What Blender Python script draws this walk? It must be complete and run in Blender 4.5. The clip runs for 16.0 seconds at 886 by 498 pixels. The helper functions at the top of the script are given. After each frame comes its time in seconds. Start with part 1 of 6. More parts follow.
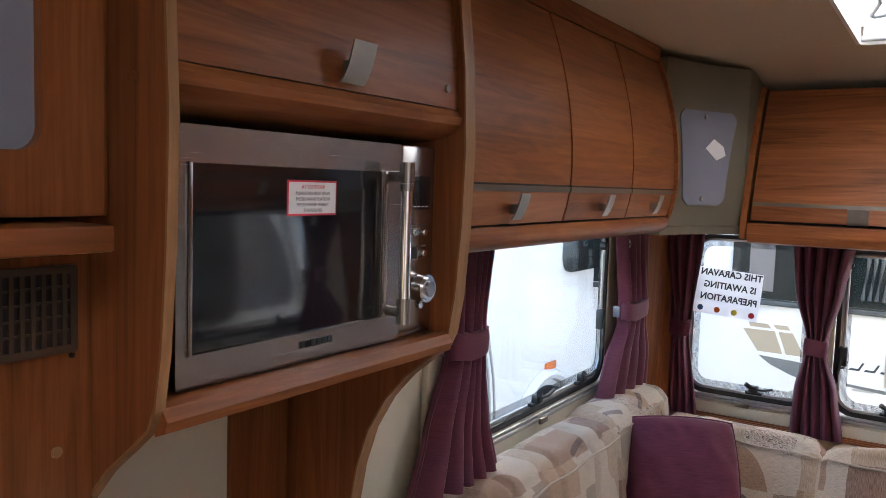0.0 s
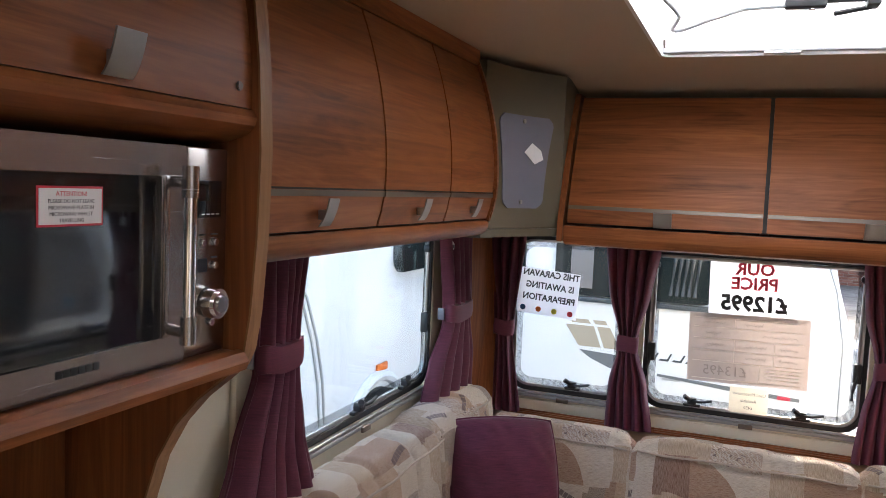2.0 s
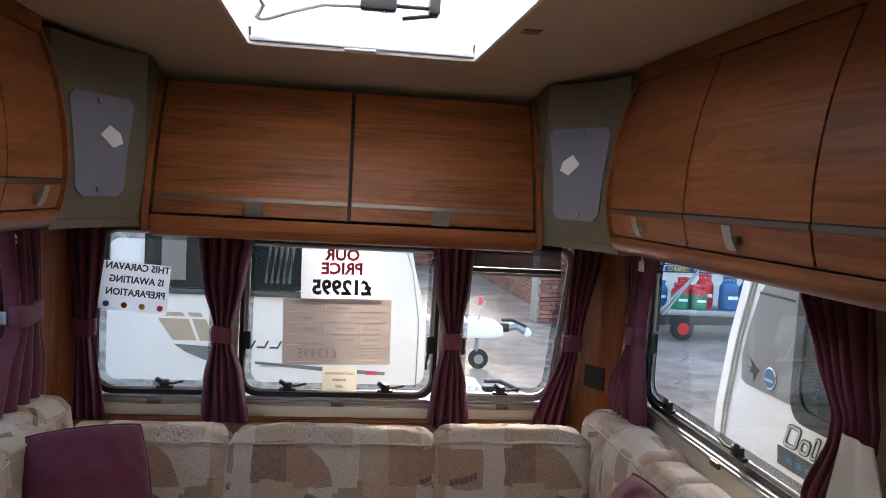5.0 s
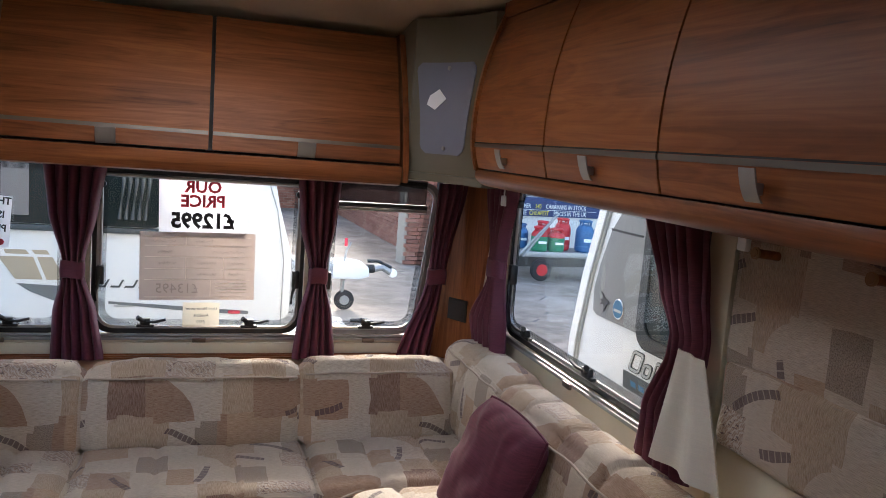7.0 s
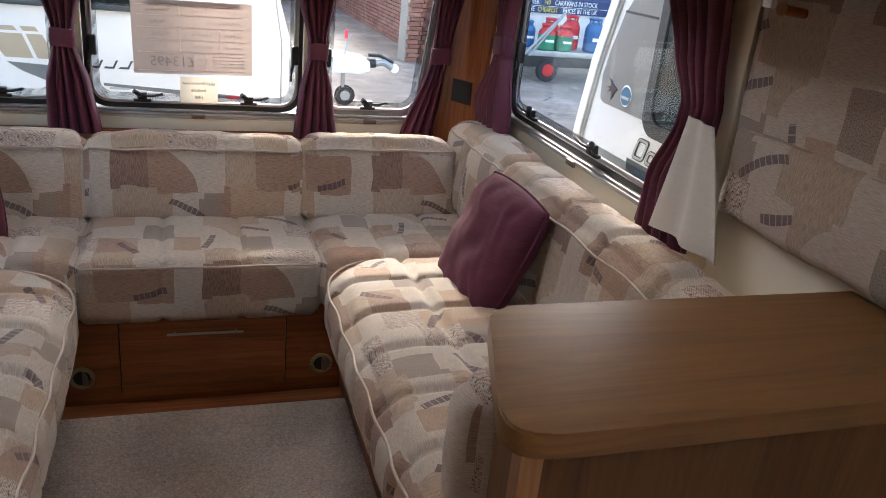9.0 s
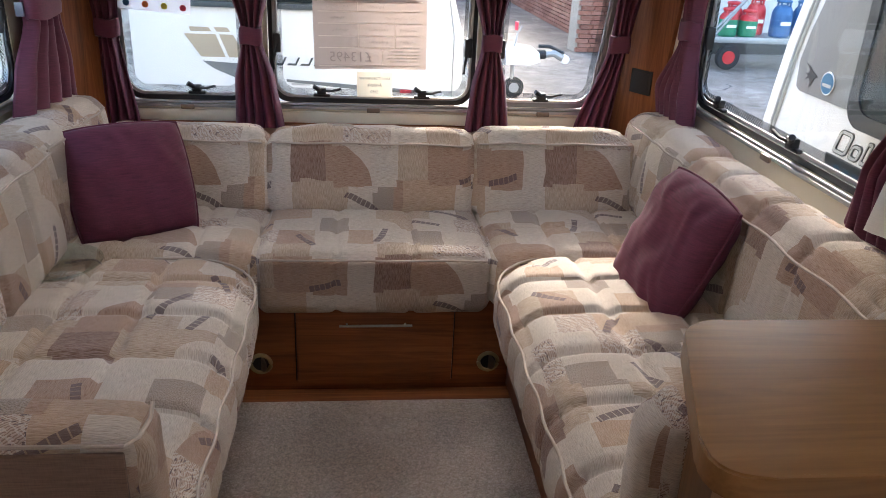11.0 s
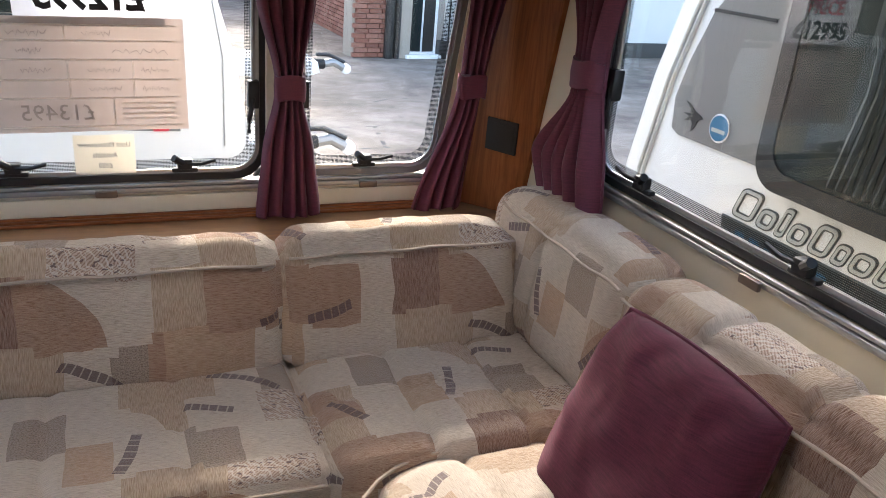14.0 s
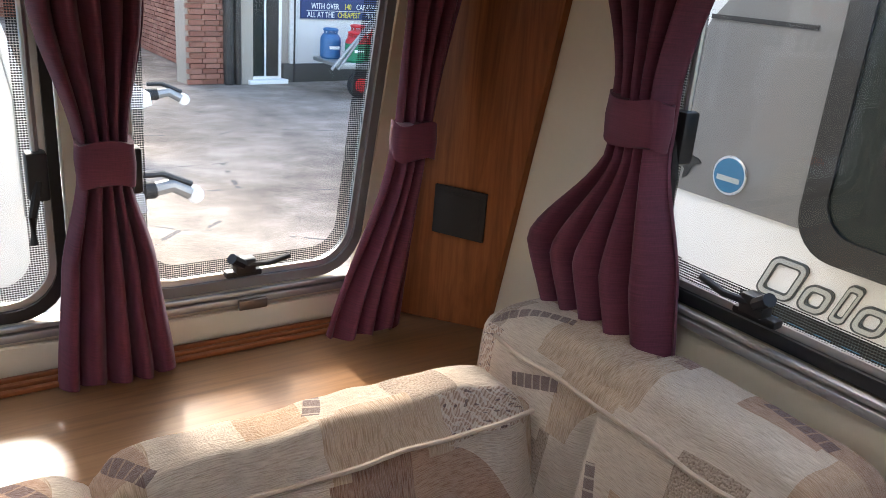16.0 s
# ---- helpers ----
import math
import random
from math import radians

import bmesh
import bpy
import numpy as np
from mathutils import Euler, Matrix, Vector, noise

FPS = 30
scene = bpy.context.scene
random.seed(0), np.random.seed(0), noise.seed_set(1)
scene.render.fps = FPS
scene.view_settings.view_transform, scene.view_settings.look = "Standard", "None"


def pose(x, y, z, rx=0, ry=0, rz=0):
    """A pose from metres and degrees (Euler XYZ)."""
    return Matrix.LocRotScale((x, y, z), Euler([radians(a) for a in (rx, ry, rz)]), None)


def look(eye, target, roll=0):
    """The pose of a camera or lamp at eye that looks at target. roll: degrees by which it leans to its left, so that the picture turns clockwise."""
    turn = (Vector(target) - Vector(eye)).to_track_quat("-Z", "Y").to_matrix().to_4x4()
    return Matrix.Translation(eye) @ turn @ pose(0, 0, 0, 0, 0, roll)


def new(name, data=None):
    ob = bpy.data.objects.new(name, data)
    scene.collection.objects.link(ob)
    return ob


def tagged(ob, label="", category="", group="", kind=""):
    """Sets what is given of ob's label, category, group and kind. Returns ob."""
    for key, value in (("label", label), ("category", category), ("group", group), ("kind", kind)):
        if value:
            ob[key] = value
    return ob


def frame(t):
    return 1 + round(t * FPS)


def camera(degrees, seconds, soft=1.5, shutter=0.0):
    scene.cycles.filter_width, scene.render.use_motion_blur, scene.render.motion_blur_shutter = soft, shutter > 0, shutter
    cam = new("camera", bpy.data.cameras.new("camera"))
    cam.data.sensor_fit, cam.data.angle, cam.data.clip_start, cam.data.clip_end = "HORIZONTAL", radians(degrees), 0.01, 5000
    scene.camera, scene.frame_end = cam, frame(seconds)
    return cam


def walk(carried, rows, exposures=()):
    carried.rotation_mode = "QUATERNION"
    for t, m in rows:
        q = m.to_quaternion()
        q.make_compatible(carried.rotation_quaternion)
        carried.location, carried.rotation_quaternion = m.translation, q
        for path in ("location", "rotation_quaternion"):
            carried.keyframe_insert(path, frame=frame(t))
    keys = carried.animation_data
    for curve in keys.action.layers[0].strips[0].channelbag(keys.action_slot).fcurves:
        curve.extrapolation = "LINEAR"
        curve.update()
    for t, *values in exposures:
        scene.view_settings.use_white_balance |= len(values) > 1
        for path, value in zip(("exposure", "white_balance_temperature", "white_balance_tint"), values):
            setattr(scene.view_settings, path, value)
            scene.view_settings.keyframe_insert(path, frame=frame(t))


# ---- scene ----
cam = camera(59.1, 16.0, 0.85)
PATH = [
    (0, (-0.065, 1.889, 1.507), (-1.149, 3.561, 1.339), 1.9),
    (0.5, (-0.058, 1.901, 1.511), (-1.141, 3.575, 1.359), 1.9),
    (1, (-0.037, 1.937, 1.508), (-1.111, 3.617, 1.358), 1.8),
    (1.5, (-0.043, 1.964, 1.517), (-0.947, 3.741, 1.36), 2.2),
    (2, (-0.05, 1.975, 1.522), (-0.77, 3.834, 1.363), 2.5),
    (2.5, (-0.039, 1.983, 1.524), (-0.531, 3.915, 1.374), 2.8),
    (3, (-0.016, 1.99, 1.525), (-0.324, 3.961, 1.378), 2.8),
    (3.5, (-0.014, 1.995, 1.521), (-0.173, 3.984, 1.37), 2.8),
    (4, (-0.018, 2.001, 1.521), (-0.023, 3.996, 1.376), 3.0),
    (4.5, (-0.022, 2.004, 1.52), (0.107, 3.995, 1.382), 3.1),
    (4.7, (-0.034, 2.009, 1.523), (0.152, 3.996, 1.385), 3.1),
    (6.8, (-0.04, 1.988, 1.497), (0.562, 3.883, 1.287), 4.4),
    (7, (-0.039, 1.987, 1.487), (0.57, 3.875, 1.23), 4.6),
    (7.5, (-0.04, 1.989, 1.46), (0.575, 3.85, 1.064), 5.1),
    (8, (-0.042, 1.991, 1.431), (0.572, 3.82, 0.904), 5.5),
    (8.5, (-0.038, 1.995, 1.408), (0.576, 3.792, 0.78), 5.9),
    (9, (-0.036, 1.993, 1.391), (0.575, 3.751, 0.658), 6.1),
    (9.5, (-0.035, 1.99, 1.384), (0.534, 3.752, 0.629), 5.8),
    (10, (-0.042, 1.983, 1.377), (0.325, 3.795, 0.613), 3.9),
    (10.2, (-0.046, 1.98, 1.376), (0.258, 3.803, 0.611), 3.3),
    (12.3, (-0.043, 2.507, 1.37), (0.132, 4.331, 0.568), 2.6),
    (12.5, (-0.064, 2.587, 1.366), (0.211, 4.417, 0.608), 2.5),
    (13, (-0.059, 2.727, 1.358), (0.453, 4.491, 0.568), 3.9),
    (13.5, (0.002, 2.906, 1.356), (0.673, 4.633, 0.602), 4.7),
    (14, (0.034, 3.079, 1.339), (0.78, 4.776, 0.588), 5.1),
    (14.5, (0.034, 3.299, 1.327), (0.918, 4.986, 0.715), 4.5),
    (15, (0.064, 3.475, 1.295), (1.051, 5.102, 0.679), 5.0),
    (15.5, (0.161, 3.697, 1.268), (1.178, 5.301, 0.643), 4.8),
    (16, (0.22, 3.873, 1.241), (1.301, 5.415, 0.565), 4.8),
]
EXPOSURES = [(t, stops, kelvin, 10) for t, stops, kelvin in ((0.0, 3.38, 6650), (1.2, 3.45, 6650), (2.7, 3.0, 6600), (4.5, 2.7, 6550), (7.0, 2.8, 6550), (9.0, 3.05, 6600), (10.2, 3.27, 6500), (12.5, 3.12, 6550), (16.0, 2.95, 6780))]
walk(cam, [(t, look(eye, target, roll)) for t, eye, target, roll in PATH], EXPOSURES)

# ---------------------------------------------------------------- daylight
SUN_AZ, SUN_EL = 7.0, 30.0
world = bpy.data.worlds.new("sky")
scene.world = world
world.use_nodes = True
wn = world.node_tree
sky = wn.nodes.new("ShaderNodeTexSky")
sky.sky_type, sky.sun_disc = "NISHITA", False
sky.sun_elevation, sky.sun_rotation = radians(SUN_EL), radians(SUN_AZ)
sky.air_density, sky.dust_density, sky.ozone_density = 1.0, 2.5, 1.0
wn.nodes["Background"].inputs["Strength"].default_value = 0.15
wn.links.new(sky.outputs["Color"], wn.nodes["Background"].inputs["Color"])

sun = new("sun", bpy.data.lights.new("sun", "SUN"))
sun.data.energy, sun.data.angle, sun.data.color = 0.95, radians(5.0), (1.0, 0.96, 0.91)
_az, _el = radians(SUN_AZ), radians(SUN_EL)
SUN_DIR = Vector((math.sin(_az) * math.cos(_el), math.cos(_az) * math.cos(_el), math.sin(_el)))
sun.matrix_world = look(SUN_DIR * 30, (0, 0, 0))

# ---------------------------------------------------------------- materials


class Nodes:
    """A small shorthand for building node trees."""

    def __init__(self, name):
        self.mat = bpy.data.materials.new(name)
        self.mat.use_nodes = True
        self.tree = self.mat.node_tree
        self.bsdf = self.tree.nodes["Principled BSDF"]
        self.out = self.tree.nodes["Material Output"]

    def put(self, kind, ins=None, **props):
        n = self.tree.nodes.new("ShaderNode" + kind)
        if "operation" in props:
            n.operation = props["operation"]
        if "data_type" in props:
            n.data_type, n.blend_type = props["data_type"], props["blend_type"]
        if "noise_dimensions" in props:
            n.noise_dimensions = props["noise_dimensions"]
        if "feature" in props:
            n.feature = props["feature"]
        for k, v in (ins or {}).items():
            self.feed(n.inputs[k], v)
        return n

    def feed(self, socket, v):
        if isinstance(v, bpy.types.NodeSocket):
            self.tree.links.new(v, socket)
        else:
            if isinstance(v, (tuple, list)) and len(v) == 3 and socket.type == "RGBA":
                v = (*v, 1)
            socket.default_value = v

    def math(self, op, a, b=0.0, c=0.0):
        return self.put("Math", {0: a, 1: b, 2: c}, operation=op).outputs[0]

    def mix(self, fac, a, b, blend="MIX"):
        n = self.put("Mix", data_type="RGBA", blend_type=blend)
        self.feed(n.inputs[0], fac), self.feed(n.inputs[6], a), self.feed(n.inputs[7], b)
        return n.outputs[2]

    def coords(self, kind="Object", scale=(1, 1, 1), rot=(0, 0, 0)):
        c = self.put("TexCoord").outputs[kind]
        return self.put("Mapping", {"Vector": c, "Scale": scale, "Rotation": [radians(a) for a in rot]}).outputs[0]

    def noise(self, vec, scale, detail=4.0, rough=0.5, dist=0.0):
        return self.put("TexNoise", {"Vector": vec, "Scale": scale, "Detail": detail, "Roughness": rough, "Distortion": dist}).outputs["Fac"]

    def ramp(self, fac, stops, mode="LINEAR"):
        n = self.put("ValToRGB", {"Fac": fac})
        e = n.color_ramp.elements
        n.color_ramp.interpolation = mode
        while len(e) < len(stops):
            e.new(0.5)
        for el, (p, col) in zip(e, stops):
            el.position, el.color = p, (*col, 1)
        return n.outputs["Color"]

    def bump(self, height, strength=0.2, distance=0.002):
        n = self.put("Bump", {"Height": height, "Strength": strength, "Distance": distance})
        self.feed(self.bsdf.inputs["Normal"], n.outputs[0])

    def set(self, **kw):
        for k, v in kw.items():
            self.feed(self.bsdf.inputs[k.replace("_", " ")], v)
        return self.mat


def plain(name, col, rough=0.5, metal=0.0, grain=0.06, scale=30.0, bump=0.05):
    """A paint, plastic or metal with fine unevenness of tone, gloss and relief."""
    n = Nodes(name)
    v = n.coords()
    big, fine = n.noise(v, scale * 0.12, 3), n.noise(v, scale, 5, 0.6)
    tone = n.math("ADD", n.math("MULTIPLY", big, 0.6), n.math("MULTIPLY", fine, 0.4))
    c = n.mix(tone, [x * (1 - grain) for x in col], [min(1, x * (1 + grain)) for x in col])
    n.set(Base_Color=c, Metallic=metal, Roughness=n.math("ADD", n.math("MULTIPLY", fine, 0.1), rough - 0.05))
    if bump:
        n.bump(fine, bump, 0.001)
    return n.mat


def timber(name, along, dark=(0.112, 0.034, 0.0105), mid=(0.222, 0.071, 0.0225), light=(0.335, 0.122, 0.042), rough=0.42, gloss=0.22):
    """Cherry-coloured foil with a long flowing grain along one axis."""
    n = Nodes(name)
    stretch = {"x": (0.55, 6, 6), "y": (6, 0.55, 6), "z": (6, 6, 0.55)}[along]
    fine = {"x": (1.5, 90, 90), "y": (90, 1.5, 90), "z": (90, 90, 1.5)}[along]
    shift = n.math("MULTIPLY", n.put("ObjectInfo").outputs["Random"], 37.0)
    base = n.put("VectorMath", {0: n.coords(), 1: n.put("CombineXYZ", {0: shift, 1: shift, 2: shift}).outputs[0]}, operation="ADD").outputs[0]
    v1 = n.put("Mapping", {"Vector": base, "Scale": stretch}).outputs[0]
    v2 = n.put("Mapping", {"Vector": base, "Scale": fine}).outputs[0]
    flow = n.noise(v1, 2.2, 5, 0.55, 0.7)
    rings = n.math("FRACT", n.math("MULTIPLY", flow, 9.0))
    rings = n.math("ABSOLUTE", n.math("SUBTRACT", rings, 0.5))
    streak = n.noise(v2, 1.0, 4, 0.65)
    tone = n.math("ADD", n.math("MULTIPLY", flow, 0.46), n.math("ADD", n.math("MULTIPLY", rings, 0.17), n.math("MULTIPLY", streak, 0.40)))
    c = n.ramp(tone, [(0.30, dark), (0.46, mid), (0.66, light)])
    n.set(Base_Color=c, Roughness=n.math("ADD", n.math("MULTIPLY", streak, 0.12), rough - 0.06), Specular_IOR_Level=gloss)
    n.bump(streak, 0.06, 0.0006)
    return n.mat


def patchwork():
    """Woven upholstery: a repeating print of cream, tan and brown patches with dashed plum bands."""
    n = Nodes("patchwork_weave")
    M = n.math
    uv = n.put("UVMap").outputs[0]
    bend = n.put("VectorMath", {0: uv, 1: n.put("VectorMath", {0: n.put("TexNoise", {"Vector": uv, "Scale": 9.0, "Detail": 2.0}).outputs["Color"], "Scale": 0.012}, operation="SCALE").outputs[0]}, operation="ADD").outputs[0]
    sep = n.put("SeparateXYZ", {0: bend})
    wide, high = 0.73, 0.50
    s = M("MULTIPLY", M("FRACT", M("DIVIDE", sep.outputs[0], wide)), wide)
    v = M("MULTIPLY", M("FRACT", M("DIVIDE", sep.outputs[1], high)), high)
    step = n.put("TexWhiteNoise", {"W": M("FLOOR", M("DIVIDE", s, 0.105))}, noise_dimensions="1D").outputs["Value"]
    vj = M("ADD", v, M("MULTIPLY", M("SUBTRACT", step, 0.5), 0.026))
    tones = {"c": ((0.63, 0.53, 0.425), 0.5), "k": ((0.50, 0.325, 0.195), 0.45), "b": ((0.245, 0.120, 0.072), 0.2), "t": ((0.49, 0.355, 0.235), 0.15),
             "g": ((0.34, 0.255, 0.19), 0.95), "p": ((0.45, 0.325, 0.25), 0.75), "o": ((0.385, 0.220, 0.130), 0.4)}
    rows = [("ctcgokc", (0, 0.11, 0.352, 0.466, 0.56, 0.60, 0.835)), ("cbocto", (0, 0.104, 0.253, 0.47, 0.582, 0.71)), ("ctpctc", (0, 0.11, 0.335, 0.55, 0.70, 0.85)),
            ("kcgcptc", (0, 0.10, 0.26, 0.38, 0.57, 0.74, 0.86)), ("ctcpkcg", (0, 0.14, 0.27, 0.45, 0.58, 0.68, 0.88))]
    across = M("DIVIDE", s, wide)
    c = kind = None
    for (kinds, stops), edge in zip(rows, (0, 0.112, 0.232, 0.30, 0.40)):
        r = n.put("ValToRGB", {"Fac": across})
        e = r.color_ramp.elements
        r.color_ramp.interpolation = "CONSTANT"
        while len(e) < len(stops):
            e.new(0.5)
        for el, p, kd in zip(e, stops, kinds):
            el.position, el.color = p, (*tones[kd][0], tones[kd][1])
        if c is None:
            c, kind = r.outputs["Color"], r.outputs["Alpha"]
        else:
            up = M("GREATER_THAN", vj, edge)
            c, kind = n.mix(up, c, r.outputs["Color"]), n.mix(up, kind, r.outputs["Alpha"])
    # rounded shapes cut by arcs
    for cs, cv, rad, lo, hi, kd, sign in ((0.19, 0.085, 0.152, 0.19, 0.36, "c", "GREATER_THAN"), (0.52, 0.30, 0.11, 0.52, 0.66, "o", "LESS_THAN"), (0.07, 0.40, 0.09, 0.0, 0.17, "c", "LESS_THAN")):
        d = M("SQRT", M("ADD", M("POWER", M("SUBTRACT", s, cs), 2.0), M("POWER", M("SUBTRACT", v, cv), 2.0)))
        m = M("MULTIPLY", M(sign, d, rad), M("MULTIPLY", M("MULTIPLY", M("GREATER_THAN", s, lo), M("LESS_THAN", s, hi)), M("MULTIPLY", M("GREATER_THAN", v, cv), M("LESS_THAN", v, cv + 0.145))))
        c, kind = n.mix(m, c, tones[kd][0]), n.mix(m, kind, (tones[kd][1],) * 3)
    # weaves: upright streaks, slubs, twill, speckle
    streak = n.noise(n.put("Mapping", {"Vector": uv, "Scale": (760, 55, 1)}).outputs[0], 1.0, 2)
    slub = n.noise(n.put("Mapping", {"Vector": uv, "Scale": (55, 760, 1)}).outputs[0], 1.0, 3, 0.6)
    twill = n.put("TexWave", {"Vector": n.put("Mapping", {"Vector": uv, "Rotation": (0, 0, 0.9)}).outputs[0], "Scale": 70.0, "Distortion": 3.0, "Detail": 1.0, "Detail Scale": 2.0}).outputs["Fac"]
    speck = n.noise(n.put("Mapping", {"Vector": uv, "Scale": (330, 330, 1)}).outputs[0], 1.0, 2)
    weave = n.mix(M("GREATER_THAN", kind, 0.34), streak, slub)
    weave = n.mix(M("GREATER_THAN", kind, 0.68), weave, twill)
    weave = n.mix(M("GREATER_THAN", kind, 0.86), weave, speck)
    weave = n.ramp(weave, [(0.34, (0, 0, 0)), (0.62, (1, 1, 1))])
    c = n.mix(weave, n.mix(1.0, c, (0.72, 0.68, 0.65), "MULTIPLY"), n.mix(0.16, c, (0.86, 0.77, 0.68)))
    # pale zigzag and dark ticks on the printed patches
    printed = M("MULTIPLY", M("GREATER_THAN", kind, 0.70), M("LESS_THAN", kind, 0.80))
    zig = n.put("TexWave", {"Vector": n.put("Mapping", {"Vector": uv, "Rotation": (0, 0, -0.7)}).outputs[0], "Scale": 26.0, "Distortion": 8.0, "Detail": 2.0, "Detail Scale": 3.0}).outputs["Fac"]
    c = n.mix(M("MULTIPLY", M("MULTIPLY", printed, M("GREATER_THAN", zig, 0.70)), 0.6), c, (0.66, 0.60, 0.52))
    tick = n.noise(n.put("Mapping", {"Vector": uv, "Scale": (85, 190, 1), "Rotation": (0, 0, 0.6)}).outputs[0], 1.0, 0)
    c = n.mix(M("MULTIPLY", M("MULTIPLY", printed, M("GREATER_THAN", tick, 0.69)), 0.8), c, (0.085, 0.045, 0.05))
    # dashed plum bands: place, tilt, half length, bow
    for cs, cv, tilt, half, bow in ((0.318, 0.050, -0.52, 0.072, -2.2), (0.665, 0.130, 0.22, 0.046, 0.0), (0.10, 0.36, 1.25, 0.052, 1.5), (0.455, 0.445, 0.55, 0.050, 1.5), (0.60, 0.325, -1.0, 0.046, 2.0), (0.24, 0.46, -0.35, 0.044, 0.0)):
        du, dv = M("SUBTRACT", s, cs), M("SUBTRACT", v, cv)
        a = M("ADD", M("MULTIPLY", du, math.cos(tilt)), M("MULTIPLY", dv, math.sin(tilt)))
        b = M("SUBTRACT", M("MULTIPLY", dv, math.cos(tilt)), M("MULTIPLY", du, math.sin(tilt)))
        b = M("SUBTRACT", b, M("MULTIPLY", M("MULTIPLY", a, a), bow))
        m = M("MULTIPLY", M("LESS_THAN", M("ABSOLUTE", a), half), M("LESS_THAN", M("ABSOLUTE", b), 0.0095))
        dash = M("GREATER_THAN", M("FRACT", M("MULTIPLY", a, 62.0)), 0.17)
        c = n.mix(M("MULTIPLY", m, M("ADD", M("MULTIPLY", dash, 0.55), 0.25)), c, (0.095, 0.050, 0.058))
    n.set(Base_Color=c, Roughness=0.92, Sheen_Weight=0.2)
    n.bump(weave, 0.8, 0.0022)
    return n.mat


def woven(name, col, slub=0.25, sheen=0.3, scale=700, rough=0.7):
    n = Nodes(name)
    v = n.coords()
    a = n.noise(n.put("Mapping", {"Vector": v, "Scale": (25, 25, scale)}).outputs[0], 1.0, 3, 0.6)
    b = n.noise(n.put("Mapping", {"Vector": v, "Scale": (scale, scale, 60)}).outputs[0], 1.0, 2)
    t = n.math("ADD", n.math("MULTIPLY", a, 0.7), n.math("MULTIPLY", b, 0.3))
    c = n.ramp(t, [(0.3, [x * (1 - slub) for x in col]), (0.7, [min(1, x * (1 + slub)) for x in col])])
    n.set(Base_Color=c, Roughness=rough, Sheen_Weight=sheen, Sheen_Roughness=0.4)
    n.bump(t, 0.25, 0.0008)
    return n.mat


def clear(name, tint, gloss=0.07, rough=0.02):
    """A thin pane: mostly clear, a little gloss."""
    n = Nodes(name)
    t, g = n.put("BsdfTransparent", {"Color": tint}), n.put("BsdfGlossy", {"Color": (1, 1, 1), "Roughness": rough})
    f = n.put("LayerWeight", {"Blend": 0.35})
    m = n.put("MixShader", {0: n.math("ADD", n.math("MULTIPLY", f.outputs["Fresnel"], 0.075), gloss * 0.22), 1: t.outputs[0], 2: g.outputs[0]})
    n.feed(n.out.inputs[0], m.outputs[0])
    return n.mat


def sheer(name, col, through_it):
    """A thin sheet that lets part of the light through: paper, blind mesh, hatch plastic."""
    n = Nodes(name)
    tone = n.mix(n.noise(n.coords(), 60, 4), [x * 0.94 for x in col], col)
    d, t = n.put("BsdfDiffuse", {"Color": tone}), n.put("BsdfTranslucent", {"Color": tone})
    m = n.put("MixShader", {0: through_it, 1: d.outputs[0], 2: t.outputs[0]})
    n.feed(n.out.inputs[0], m.outputs[0])
    return n.mat


def dotted(name):
    """Printed dot border on acrylic."""
    n = Nodes(name)
    v = n.coords(scale=(1, 1, 1))
    s = n.put("SeparateXYZ", {0: v})
    a = n.math("SUBTRACT", n.math("FRACT", n.math("MULTIPLY", n.math("ADD", s.outputs[0], s.outputs[1]), 280.0)), 0.5)
    b = n.math("SUBTRACT", n.math("FRACT", n.math("MULTIPLY", s.outputs[2], 280.0)), 0.5)
    r = n.math("SQRT", n.math("ADD", n.math("MULTIPLY", a, a), n.math("MULTIPLY", b, b)))
    dot = n.math("LESS_THAN", r, 0.36)
    t, d = n.put("BsdfTransparent"), n.put("BsdfDiffuse", {"Color": (0.03, 0.03, 0.03, 1)})
    m = n.put("MixShader", {0: dot, 1: t.outputs[0], 2: d.outputs[0]})
    n.feed(n.out.inputs[0], m.outputs[0])
    return n.mat


def brushed(name, col, rough=0.3, scale=(8, 8, 900)):
    n = Nodes(name)
    f = n.noise(n.coords(scale=scale), 1.0, 3)
    n.set(Base_Color=n.mix(f, [x * 0.86 for x in col], col), Metallic=1.0, Roughness=n.math("ADD", n.math("MULTIPLY", f, 0.16), rough - 0.06))
    n.bump(f, 0.04, 0.0004)
    return n.mat


def pile_carpet():
    n = Nodes("carpet_pile")
    v = n.coords()
    f, m, b = n.noise(v, 300, 3, 0.75), n.noise(v, 120, 3, 0.7), n.noise(v, 2.2, 3)
    t = n.math("ADD", n.math("MULTIPLY", f, 0.45), n.math("ADD", n.math("MULTIPLY", m, 0.30), n.math("MULTIPLY", b, 0.25)))
    n.set(Base_Color=n.ramp(t, [(0.40, (0.18, 0.132, 0.10)), (0.5, (0.38, 0.295, 0.23)), (0.60, (0.62, 0.51, 0.42))]), Roughness=1.0, Sheen_Weight=0.2)
    n.bump(n.math("ADD", f, m), 0.9, 0.004)
    return n.mat


